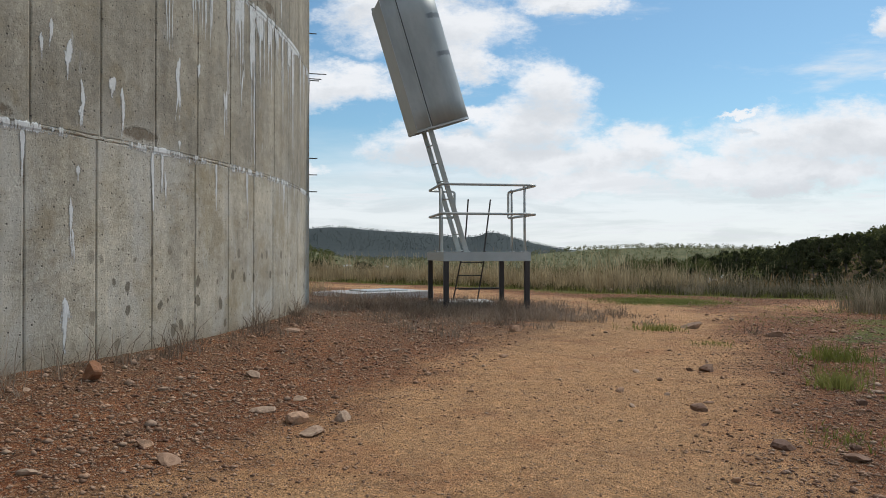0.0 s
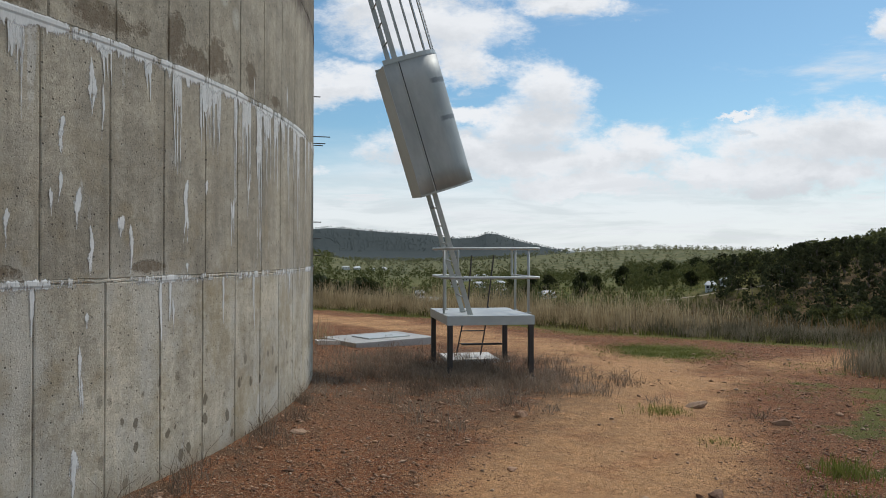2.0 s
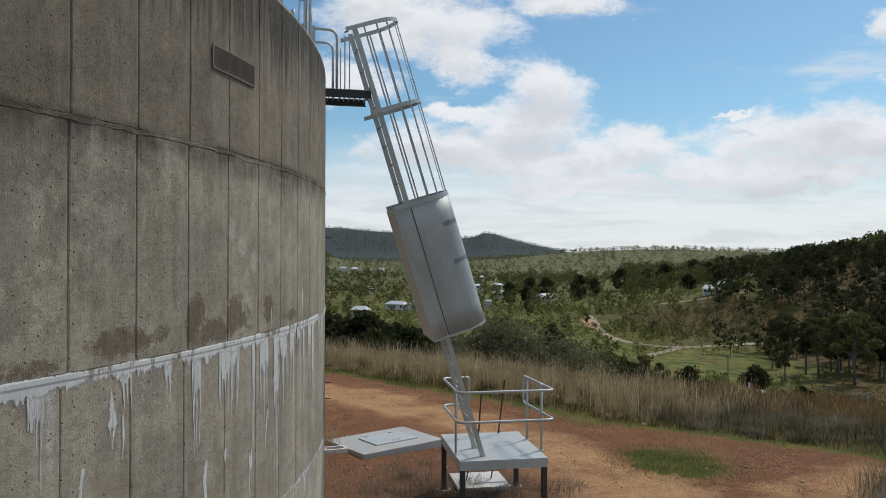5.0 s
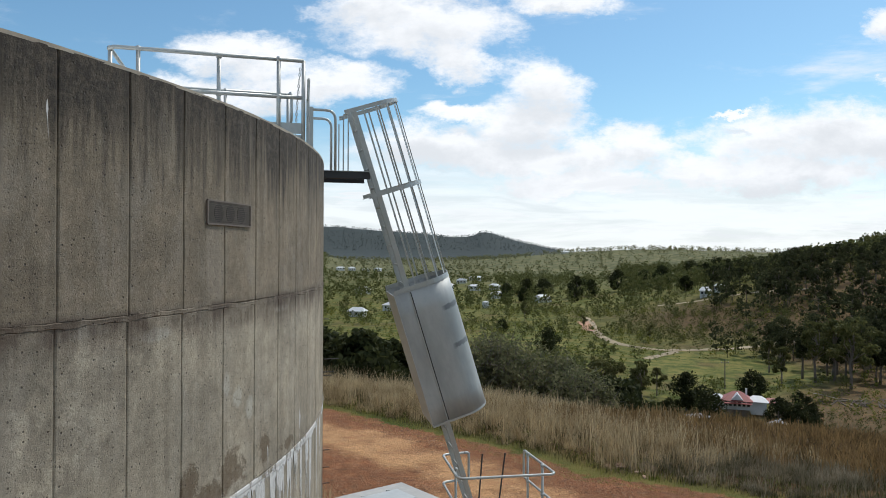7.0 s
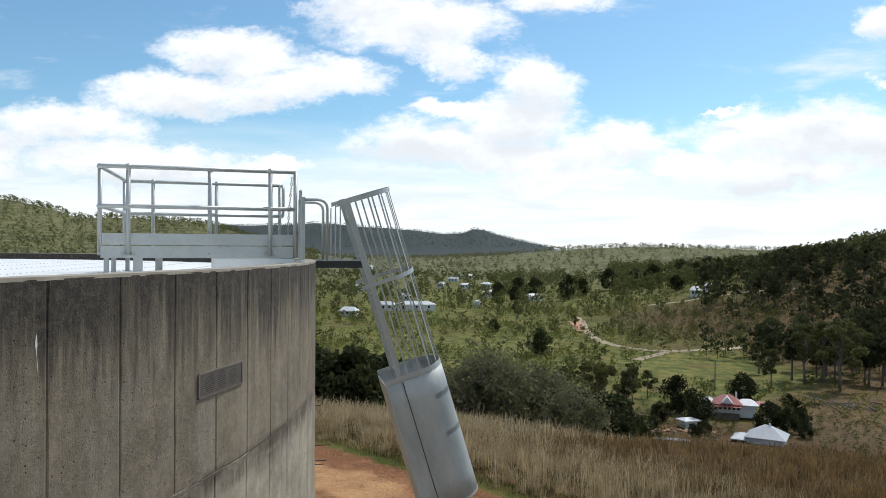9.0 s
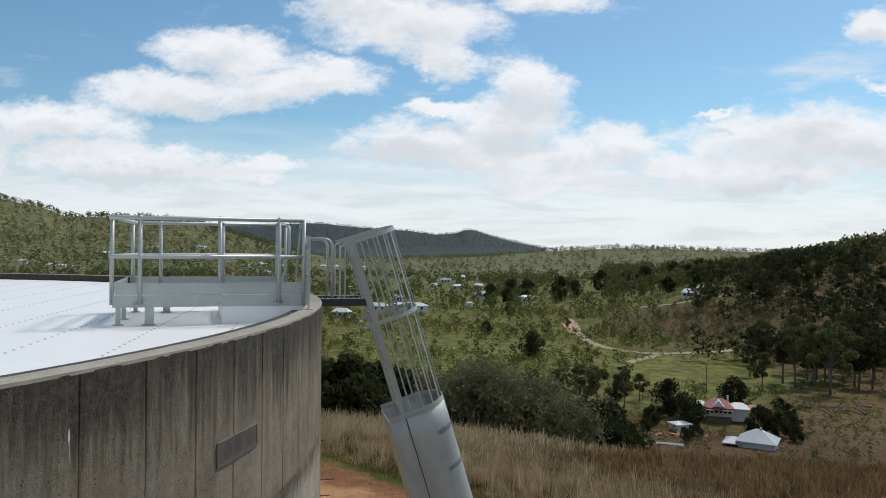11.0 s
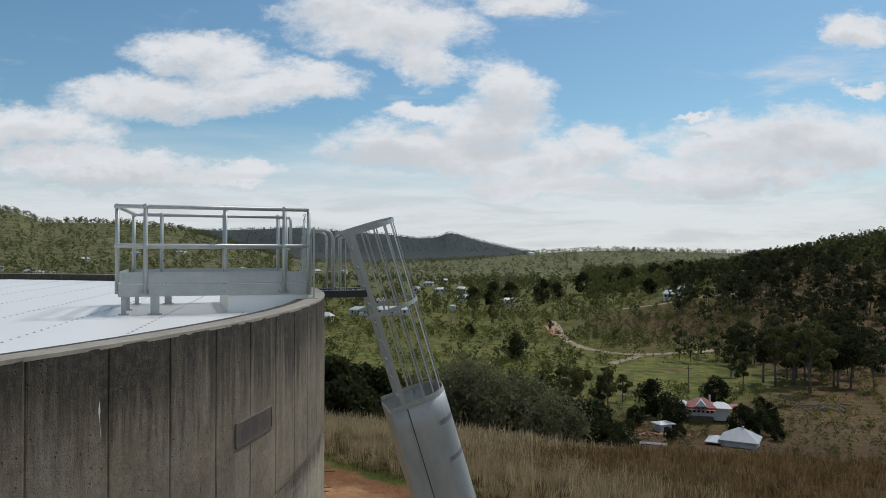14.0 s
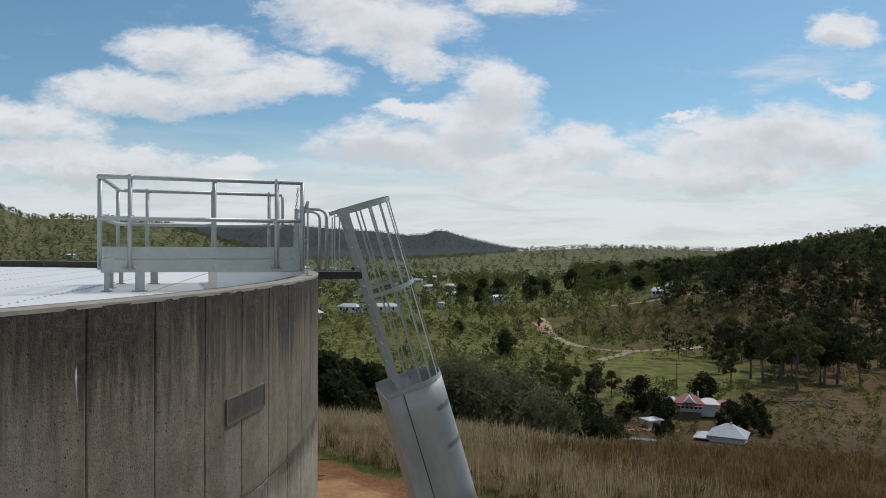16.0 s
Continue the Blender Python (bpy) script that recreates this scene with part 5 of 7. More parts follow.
def quads(centres, size, rng, long=1.6, droop=0.0):
    """A small leaf-shaped face at each place, turned at random."""
    n = len(centres)
    a = rng.normal(size=(n, 3))
    a[:, 2] -= droop
    a /= np.linalg.norm(a, axis=1)[:, None]
    b = np.cross(a, rng.normal(size=(n, 3)))
    b /= np.linalg.norm(b, axis=1)[:, None]
    s = (size * rng.uniform(0.6, 1.4, n))[:, None] if np.ndim(size) == 0 else (size * rng.uniform(0.6, 1.4, n))[:, None]
    co = np.stack([centres - a * s * long / 2, centres + b * s / 2, centres + a * s * long / 2, centres - b * s / 2], 1)
    return co.reshape(-1, 3), np.arange(4 * n).reshape(n, 4)


def crown_points(rng, clumps, per):
    """Places of leaves in uneven clumps: each clump is x, y, z, radius, flatness."""
    out = []
    for x, y, z, r, flat in clumps:
        d = rng.normal(size=(per, 3))
        d /= np.linalg.norm(d, axis=1)[:, None]
        d *= (rng.uniform(0.25, 1, per) ** 0.5)[:, None] * r
        d[:, 2] *= flat
        out.append(d + (x, y, z))
    return np.vstack(out)


def limb_mesh(rng, h, clumps, lean=0.06, thick=0.02, low=0.35):
    """A trunk that bends and limbs that reach for the clumps of the crown."""
    bm = bmesh.new()
    bend = [Vector((rng.normal() * lean * h * f, rng.normal() * lean * h * f, h * f)) for f in (0, 0.18, 0.36, 0.54, 0.72, 0.86)]
    bend[0] = Vector((0, 0, -0.4))
    tube(bm, bend, [thick * h * s for s in (1.25, 1.0, 0.85, 0.66, 0.42, 0.15)], 7)
    for k, (x, y, z, r, flat) in enumerate(clumps):
        f = min(max((z / h) * 0.62, low), 0.8)
        i = min(int(f / 0.18), 4)
        p = bend[i].lerp(bend[i + 1], min((f - 0.18 * i) / 0.18, 1))
        q = Vector((x, y, z))
        mid = p.lerp(q, 0.5) + Vector((rng.normal(), rng.normal(), 0.3)) * 0.04 * h
        tube(bm, (p, mid, q), (thick * h * 0.42, thick * h * 0.28, thick * h * 0.08), 5)
    return bm


def make_tree(name, label, seed, h, wide, n_clumps, per, leaf, leaf_mat, clump_r, flat=0.7, base=0.42, droop=0.4, group="valley trees"):
    """One tree of its own shape: trunk with limbs, and a crown of leaves in clumps with gaps."""
    rng = np.random.default_rng(seed)
    clumps = []
    for k in range(n_clumps):
        f = base + (1 - base) * (k + rng.uniform(0, 1)) / n_clumps
        spread = wide * math.sin(math.pi * min(max((f - base) / (1 - base) * 0.82 + 0.16, 0), 1)) ** 0.7
        a = rng.uniform(0, 2 * math.pi)
        d = spread * rng.uniform(0.25, 1.0)
        clumps.append((d * math.cos(a), d * math.sin(a), f * h - clump_r * 0.4, clump_r * rng.uniform(0.65, 1.25), flat))
    t = new(name)
    tagged(t, label, "tree", group)
    trunk = new("trunk", mesh_from(limb_mesh(rng, h, clumps), "trunk", BARK, True))
    trunk.parent = t
    co, fa = quads(crown_points(rng, clumps, per), leaf, rng, 1.8, droop)
    crown = new("crown", mesh_arrays("crown", co, fa, leaf_mat))
    crown.parent = t
    return t


def set_down(ob, x, y, turn=0.0, size=1.0, sink=0.0):
    ob.matrix_world = Matrix.Translation((x, y, zat(x, y) - sink)) @ Matrix.Rotation(turn, 4, "Z") @ Matrix.Diagonal((size, size, size, 1))
    return ob


def copy_at(ob, x, y, turn, size, sink=0.0):
    c = copy_thing(ob, Matrix.Identity(4))
    c.matrix_world = Matrix.Translation((x, y, zat(x, y) - sink)) @ Matrix.Rotation(turn, 4, "Z") @ Matrix.Diagonal((size, size, size, 1))
    return c


gums = [make_tree("gum_tree", "tall gum tree with a pale bent trunk and open crown", s, 10, 3.1, 13, 130, 0.27, LEAF_GUM, 1.1) for s in (11, 12, 13)]
rounds = [make_tree("shade_tree", "dense dark green round-crowned tree", s, 7, 3.2, 20, 170, 0.26, LEAF_DARK, 1.5, 0.85, 0.2, 0.2) for s in (21, 22)]
pines = [make_tree("forest_tree", "dark forest tree on the hillside, cloud shade in its leaf colour", s, 12, 3.5, 14, 100, 0.34, LEAF_SHADED, 1.5, 0.6, 0.5, 0.3, "hillside forest") for s in (31, 32, 33)]
rng0 = np.random.default_rng(5)
# by kind: place, height against the pattern
for k, (x, y, s) in enumerate([(32, 144, 1.05), (28, 148, 0.9), (36, 150, 0.95), (44, 159, 0.8), (50, 168, 0.65), (38, 178, 0.7), (96, 188, 1.55), (102, 190, 1.6), (100, 179, 1.7), (85, 183, 1.0), (113, 189, 1.3), (120, 205, 1.2),
                              (42, 342, 0.9), (60, 300, 0.6), (108, 200, 1.35), (47, 172, 0.75), (76, 262, 0.6), (24, 160, 0.8), (128, 224, 1.3), (92, 205, 0.9)]):
    (set_down if k < 3 else copy_at)(gums[k % 3], x, y, rng0.uniform(0, 6), s)
for k, (x, y, s) in enumerate([(50.5, 150, 1.1), (50.2, 137.5, 0.8), (60.0, 131, 0.72), (36, 234, 1.15), (63, 130, 0.62), (44, 140, 0.5), (66, 140, 0.5), (40, 131, 0.35), (47, 126, 0.35), (44, 122, 0.3), (63.5, 125, 0.4), (69, 136, 0.45), (75, 150, 0.45), (78, 160, 0.4), (36, 126, 0.3), (70, 165, 0.9), (62, 500, 1.7), (70, 478, 1.8), (93, 480, 2.0), (104, 490, 1.5), (127, 512, 2.1), (150, 528, 1.8), (163, 529, 2.2), (179, 520, 2.3), (186, 512, 1.9), (196, 515, 2.2), (55, 455, 1.3), (46, 470, 1.5), (86, 455, 1.2), (142, 420, 1.2), (45, 168, 0.6), (28, 300, 0.7)]):
    (set_down if k < 2 else copy_at)(rounds[k % 2], x, y, rng0.uniform(0, 6), s)
k = 0
while k < 260:
    a, r = radians(rng0.uniform(17.5, 40)), rng0.uniform(190, 520)
    x, y = r * math.sin(a), r * math.cos(a)
    if a < radians(20.5 if r > 330 else 22.5 if r > 250 else 24.5):
        continue
    if math.hypot((x - 112) / 44, (y - 290) / 50) < 1 or math.hypot(x - 90, y - 165) < 28 or math.hypot(x - 138, y - 362) < 9:
        continue
    (set_down if k < 3 else copy_at)(pines[k % 3], x, y, rng0.uniform(0, 6), rng0.uniform(0.62, 1.15))
    k += 1


def many(name, label, places, sizes, patterns, mat, rng, category="trees"):
    """A wood of small trees or shrubs in one mesh: leaf clouds, each turned and sized."""
    cos, fas, off = [], [], 0
    kind = rng.integers(0, len(patterns), len(places))
    z = ground_z(places[:, 0], places[:, 1])
    for p, pat in enumerate(patterns):
        pick = np.where(kind == p)[0]
        if not len(pick):
            continue
        t = rng.uniform(0, 6.28, len(pick))
        c, s = np.cos(t), np.sin(t)
        q = pat[None] * sizes[pick][:, None, None]
        x = q[..., 0] * c[:, None] - q[..., 1] * s[:, None] + places[pick, 0][:, None]
        y = q[..., 0] * s[:, None] + q[..., 1] * c[:, None] + places[pick, 1][:, None]
        zz = q[..., 2] + z[pick][:, None]
        co = np.stack([x, y, zz], -1).reshape(-1, 3)
        cos.append(co)
        fas.append(np.arange(len(co)).reshape(-1, 4) + off)
        off += len(co)
    ob = new(name, mesh_arrays(name, np.vstack(cos), np.vstack(fas), mat))
    return tagged(ob, label, category, kind="stuff")


def small_tree(seed, n, leaf, wide=0.32, base=0.3, clumps=5):
    """A tree one metre high as loose leaf faces, with a stem."""
    rng = np.random.default_rng(seed)
    cl = [(rng.normal() * wide * 0.5, rng.normal() * wide * 0.5, base + (1 - base) * (k + 0.5) / clumps, wide * rng.uniform(0.4, 0.75), 0.7) for k in range(clumps)]
    co, _ = quads(crown_points(rng, cl, max(n // clumps, 1)), leaf, rng, 1.5)
    w = 0.012
    stem = np.array([[-w, 0, -0.05], [w, 0, -0.05], [w * 0.6, 0.01, base + 0.2], [-w * 0.6, 0.01, base + 0.2], [0, -w, -0.05], [0, w, -0.05], [0, w * 0.6, base + 0.2], [0, -w * 0.6, base + 0.2]])
    return np.vstack([co, stem])


def cone_places(rng, n, a0, a1, r0, r1, keep=None):
    out = []
    while len(out) < n:
        a, r = np.radians(rng.uniform(a0, a1, n)), np.sqrt(rng.uniform(r0 ** 2, r1 ** 2, n))
        p = np.stack([r * np.sin(a), r * np.cos(a)], -1)
        if keep is not None:
            p = p[keep(p[:, 0], p[:, 1])]
        out.extend(p.tolist())
    return np.array(out[:n])


def off_roads(x, y):
    open_bank = (np.hypot((x - 114) / 40, (y - 292) / 46) > 1) | (np.sin(x * 12.9 + y * 78.2) > 0.1)
    field = np.hypot((x - 78) / 26, (y - 205) / 22) > 1
    yard = np.hypot((x - 52) / 26, (y - 137) / 22) > 1
    road = np.abs(y - (248 + 0.0022 * (x - 92) ** 2)) > 5
    return open_bank & field & yard & road


rngv = np.random.default_rng(77)
mid_pat = [small_tree(s, 60, 0.10) for s in range(6)]
far_pat = [small_tree(s + 20, 24, 0.14, 0.36, 0.25, 4) for s in range(6)]
bush_pat = [small_tree(s + 40, 54, 0.12, 0.5, 0.0, 5) for s in range(6)]
clumpy = lambda x, y: wave(x, y, 21, 1.0) + 0.5 * wave(x, y, 8, 4.0) > rngv.uniform(-0.9, 0.9, np.shape(x))
many("valley_scrub", "low green and brown scrub over the valley floor", p := cone_places(rngv, 5600, -40, 36, 105, 420, lambda x, y: off_roads(x, y) & clumpy(x, y) & ((np.hypot(x, y) > 160) | (x < 22))), rngv.uniform(0.6, 2.3, 5600) ** 1.15, bush_pat, LEAF_SCRUB, rngv, "scrub")
many("dark_scrub", "darker leafy bushes scattered over the valley floor", cone_places(rngv, 1500, -40, 26, 110, 430, lambda x, y: off_roads(x, y) & clumpy(x, y) & ((np.hypot(x, y) > 160) | (x < 22))), rngv.uniform(1.2, 3.6, 1500), bush_pat, LEAF_FAR, rngv, "scrub")
many("valley_trees", "scattered small gum trees in the valley", cone_places(rngv, 520, -40, 30, 200, 480, off_roads), rngv.uniform(3, 7, 520), mid_pat, LEAF_FAR, rngv)
many("town_trees", "dark leafy trees among the far houses", cone_places(rngv, 1150, -38, 17, 400, 760, lambda x, y: wave(x, y, 60, 2.0) > -0.35), rngv.uniform(4.5, 10.5, 1150), mid_pat, LEAF_FAR, rngv)
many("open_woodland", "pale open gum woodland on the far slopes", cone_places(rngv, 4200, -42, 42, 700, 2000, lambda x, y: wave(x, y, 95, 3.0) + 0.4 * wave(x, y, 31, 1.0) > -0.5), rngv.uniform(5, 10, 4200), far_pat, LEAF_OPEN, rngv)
many("ridge_trees", "gum trees along the near hill's ridge", cone_places(rngv, 1500, 14, 44, 420, 900), rngv.uniform(6, 12.5, 1500), mid_pat, LEAF_FAR, rngv)
many("hillside_trees", "dark close-standing hillside trees, cloud shade in their leaf colour", cone_places(rngv, 850, 20, 44, 240, 620, lambda x, y: off_roads(x, y) & (np.hypot(x - 138, y - 362) > 8)), rngv.uniform(5, 11, 850), mid_pat, LEAF_SHADED, rngv)
many("yard_scrub", "low dark scrub round the farm yard", cone_places(rngv, 420, 12, 36, 118, 172, lambda x, y: (np.hypot((x - 59) / 9, (y - 147) / 6) > 1) & (np.hypot((x - 54.5) / 8, (y - 119) / 6) > 1)), rngv.uniform(0.5, 1.5, 420), bush_pat, LEAF_GUM, rngv, "scrub")
many("bank_scrub", "brown and olive shrubs on the dry bank", cone_places(rngv, 700, 14, 28, 235, 350, lambda x, y: (np.hypot((x - 114) / 44, (y - 295) / 52) < 1) & (np.abs(y - (248 + 0.0022 * (x - 92) ** 2)) > 4)), rngv.uniform(0.7, 2.6, 700), bush_pat, LEAF_GUM, rngv, "scrub")
many("hill_forest", "wooded hills in the distance, blue haze in their leaf colour", cone_places(rngv, 7500, -45, 20, 1900, 4500, lambda x, y: ground_z(x, y) > 8), rngv.uniform(6, 11, 7500), far_pat, LEAF_HAZE, rngv)
many("left_hill_woods", "green and brown woods on the hill across the valley", cone_places(rngv, 4200, -45, -8, 800, 1900), rngv.uniform(5, 11, 4200), far_pat, LEAF_FAR, rngv)


# ---- shrubs on the slope below the pad ----
def twig_shrub(name, label, seed, h, wide, stems, leaves, leaf_mat):
    """A shrub of many forking bare stems, with sparse leaves."""
    rng = np.random.default_rng(seed)
    t = new(name)
    tagged(t, label, "shrub", "shrubs below the pad")
    bm = bmesh.new()
    tips = []
    for k in range(stems):
        a, out = rng.uniform(0, 6.28), wide * rng.uniform(0.1, 1.0) ** 0.7
        top = Vector((out * math.cos(a), out * math.sin(a), h * (1.0 - 0.45 * (out / wide) ** 2) * rng.uniform(0.75, 1.05)))
        p0 = Vector((rng.normal() * 0.25, rng.normal() * 0.25, -0.3))
        m1 = p0.lerp(top, 0.4) + Vector((rng.normal(), rng.normal(), 0.4)) * 0.22
        tube(bm, (p0, m1, p0.lerp(top, 0.75) + Vector((rng.normal(), rng.normal(), 0)) * 0.15, top), (0.045, 0.03, 0.018, 0.008), 4, False)
        for j in range(7):
            q = m1.lerp(top, rng.uniform(0.1, 0.95))
            e = q + Vector((rng.normal() * 0.42, rng.normal() * 0.42, abs(rng.normal()) * 0.5))
            tube(bm, (q, q.lerp(e, 0.5) + Vector((rng.normal(), rng.normal(), rng.normal())) * 0.06, e), (0.014, 0.010, 0.005), 3, False)
            tips.append(tuple(e))
            tips.append(tuple(q))
    st = new("branchwork", mesh_from(bm, "branchwork", TWIG))
    st.parent = t
    tips = np.array(tips)
    c = tips[rng.integers(0, len(tips), leaves)] + rng.normal(size=(leaves, 3)) * 0.22
    co, fa = quads(c, 0.12, rng, 2.0)
    cr = new("foliage", mesh_arrays("foliage", co, fa, leaf_mat))
    cr.parent = t
    return t


grey = [twig_shrub("twiggy_shrub", "grey twiggy half-bare shrub on the slope", s, 4.9, 3.1, 120, 9000, LEAF_OPEN) for s in (51, 52)]
green = [make_tree("leafy_shrub", "dense dark green leafy shrub on the slope", s, 3.6, 2.2, 18, 200, 0.20, LEAF_DARK, 0.95, 0.8, 0.1, 0.1, "shrubs below the pad") for s in (61, 62)]
for k, (x, y, s) in enumerate([(4.0, 53, 1.25), (8.0, 55, 1.2), (11.0, 60, 1.1), (1.0, 57, 1.1), (5.5, 62, 1.3), (13, 66, 1.0), (9.5, 50, 0.85)]):
    (set_down if k < 2 else copy_at)(grey[k % 2], x, y, rng0.uniform(0, 6), s, 0.3)
for k, (x, y, s) in enumerate([(-8, 52, 1.5), (-5.0, 51, 1.4), (-11, 56, 1.6), (-3, 56, 1.5), (10.5, 52, 1.15), (13, 55, 1.3), (15.5, 60, 1.2), (-14, 60, 1.3), (17, 66, 1.0), (2, 70, 1.1), (-8, 68, 1.2), (-17, 66, 1.3)]):
    (set_down if k < 2 else copy_at)(green[k % 2], x, y, rng0.uniform(0, 6), s, 0.3)


# ---- grass ----
def blades(name, label, x, y, high, width, mat, rng, lean=0.35, category="grass", curl=1.0):
    """Blades of grass: narrow bent strips that taper."""
    n = len(x)
    z = ground_z(x, y) - 0.01
    t = rng.uniform(0, 6.28, n)
    d = np.stack([np.cos(t), np.sin(t), np.zeros(n)], -1)
    w = np.stack([-np.sin(t), np.cos(t), np.zeros(n)], -1)
    t2 = rng.uniform(0, 6.28, n)
    w = np.stack([np.cos(t2), np.sin(t2), np.zeros(n)], -1)
    bend = (lean * high * np.abs(rng.normal(size=n)))[:, None]
    root = np.stack([x, y, z], -1)
    up = np.array([0, 0, 1.0])
    hv = high[:, None]
    p1 = root + up * hv * 0.55 + d * bend * 0.3
    p2 = root + up * hv * (1 - 0.12 * curl * bend / hv) + d * bend
    ww = (width * rng.uniform(0.6, 1.3, n))[:, None] / 2
    co = np.stack([root - w * ww, root + w * ww, p1 + w * ww * 0.8, p1 - w * ww * 0.8, p2 + w * ww * 0.25, p2 - w * ww * 0.25], 1).reshape(-1, 3)
    i = np.arange(n)[:, None] * 6
    fa = np.concatenate([i + [0, 1, 2, 3], i + [3, 2, 4, 5]])
    ob = new(name, mesh_arrays(name, co, fa, mat))
    return tagged(ob, label, category, kind="stuff")


def brow_places(rng, n, t0, t1, e0, e1, power=1.0):
    th = rng.uniform(t0, t1, n)
    rad = brow(th) + e0 + (e1 - e0) * rng.uniform(0, 1, n) ** power
    return TANK_X + rad * np.cos(np.radians(th)), TANK_Y + rad * np.sin(np.radians(th))


rngg = np.random.default_rng(99)


def tufted(x, y, rng, groups, spread):
    """Draws places together into tufts."""
    k = np.minimum((groups * rng.uniform(0, 1, len(x)) ** 1.5).astype(int), groups - 1)
    cx, cy = x[:groups], y[:groups]
    return cx[k] + rng.normal(size=len(x)) * spread, cy[k] + rng.normal(size=len(x)) * spread


def sway(x, y, lo, hi, rng):
    """Heights that change from tuft to tuft and from blade to blade."""
    return lo + (hi - lo) * np.clip(0.42 + 0.34 * wave(x, y, 1.7, 0.6) + 0.26 * wave(x, y, 0.33, 2.6) + 0.26 * rng.normal(size=len(x)), 0.02, 1.25)


x, y = brow_places(rngg, 36000, 27, 80, -0.5, 6.0, 0.8)
x, y = tufted(x, y, rngg, 620, 0.12)
blades("tall_dry_grass", "tall straw-coloured dry grass along the brow", x, y, sway(x, y, 0.15, 0.78, rngg), 0.013, STRAW, rngg, 0.5)
x, y = brow_places(rngg, 3600, 27, 80, -0.6, 5.0, 0.8)
x, y = tufted(x, y, rngg, 420, 0.14)
blades("seed_stalks", "sparse tall seeding stalks above the dry grass", x, y, rngg.uniform(0.55, 1.25, len(x)), 0.014, STRAW, rngg, 0.3)
x, y = brow_places(rngg, 2600, -6, 30, -0.6, 4.0, 0.8)
x, y = tufted(x, y, rngg, 360, 0.14)
blades("seed_stalks", "sparse silvery seeding stalks on the track edge", x, y, rngg.uniform(0.32, 0.68, len(x)), 0.013, SILVER_GRASS, rngg, 0.35)
x, y = brow_places(rngg, 36000, -6, 30, -0.4, 5.0, 0.8)
x, y = tufted(x, y, rngg, 700, 0.12)
blades("silver_grass", "tall silvery seeding grass along the track edge", x, y, sway(x, y, 0.08, 0.38, rngg), 0.012, SILVER_GRASS, rngg, 0.55)
x, y = brow_places(rngg, 26000, -8, 78, -0.6, 9.0)
blades("grass_undergrowth", "low olive and brown undergrowth between the tall tufts", x, y, sway(x, y, 0.08, 0.30, rngg), 0.02, UNDER, rngg, 0.7)
x, y = brow_places(rngg, 9000, -6, 75, -1.0, 1.5)
x, y = tufted(x, y, rngg, 1300, 0.10)
blades("green_grass", "green grass at the foot of the tall grass", x, y, sway(x, y, 0.05, 0.20, rngg), 0.012, GREEN_GRASS, rngg, 0.4)
x, y = brow_places(rngg, 78000, -18, 55, 3.5, 75, 1.5)
x, y = tufted(x, y, rngg, 9000, 0.3)
blades("slope_grass", "rank brown grass down the slope", x, y, sway(x, y, 0.3, 0.75, rngg), 0.04, BROWN_GRASS, rngg, 0.4)
x, y = brow_places(rngg, 40000, -22, 56, 22, 95, 1.0)
x, y = tufted(x, y, rngg, 9000, 0.4)
blades("slope_grass", "orange-brown dry grass low on the slope", x, y, sway(x, y, 0.35, 0.9, rngg), 0.075, BROWN_GRASS, rngg, 0.45)
x, y = brow_places(rngg, 18000, 50, 78, 5.0, 60, 1.4)
x, y = tufted(x, y, rngg, 6000, 0.3)
blades("slope_grass", "rank straw grass below the brow", x, y, sway(x, y, 0.4, 1.0, rngg), 0.035, STRAW, rngg, 0.35)


def turf_places(rng, n):
    out = []
    while len(out) < n:
        kind = rng.integers(0, 3)
        if kind == 0:
            q = rng.normal(size=2) * (0.55, 0.6) + (4.6, 15.7)
        elif kind == 1:
            q = np.array([rng.uniform(2.4, 9.5), rng.uniform(2.5, 14)])
            if q[0] < 2.5 + 0.22 * (q[1] - 5) + abs(rng.normal()) * 0.8 or edge_distance(*q) > -0.5 or wave(q[0], q[1], 0.8, 2.0) < rng.uniform(-0.5, 0.6):
                continue
        else:
            bx, by = brow_places(rng, 1, 5, 70, -1.7, -0.3)
            q = np.array([bx[0], by[0]])
            if wave(q[0], q[1], 1.1, 2.0) < rng.uniform(-0.7, 0.5):
                continue
        out.append(q)
    return np.array(out)


q = turf_places(rngg, 22000)
blades("short_turf", "short patchy green turf beside the dirt track", q[:, 0], q[:, 1], rngg.uniform(0.015, 0.05, len(q)), 0.012, GREEN_GRASS, rngg, 1.6)


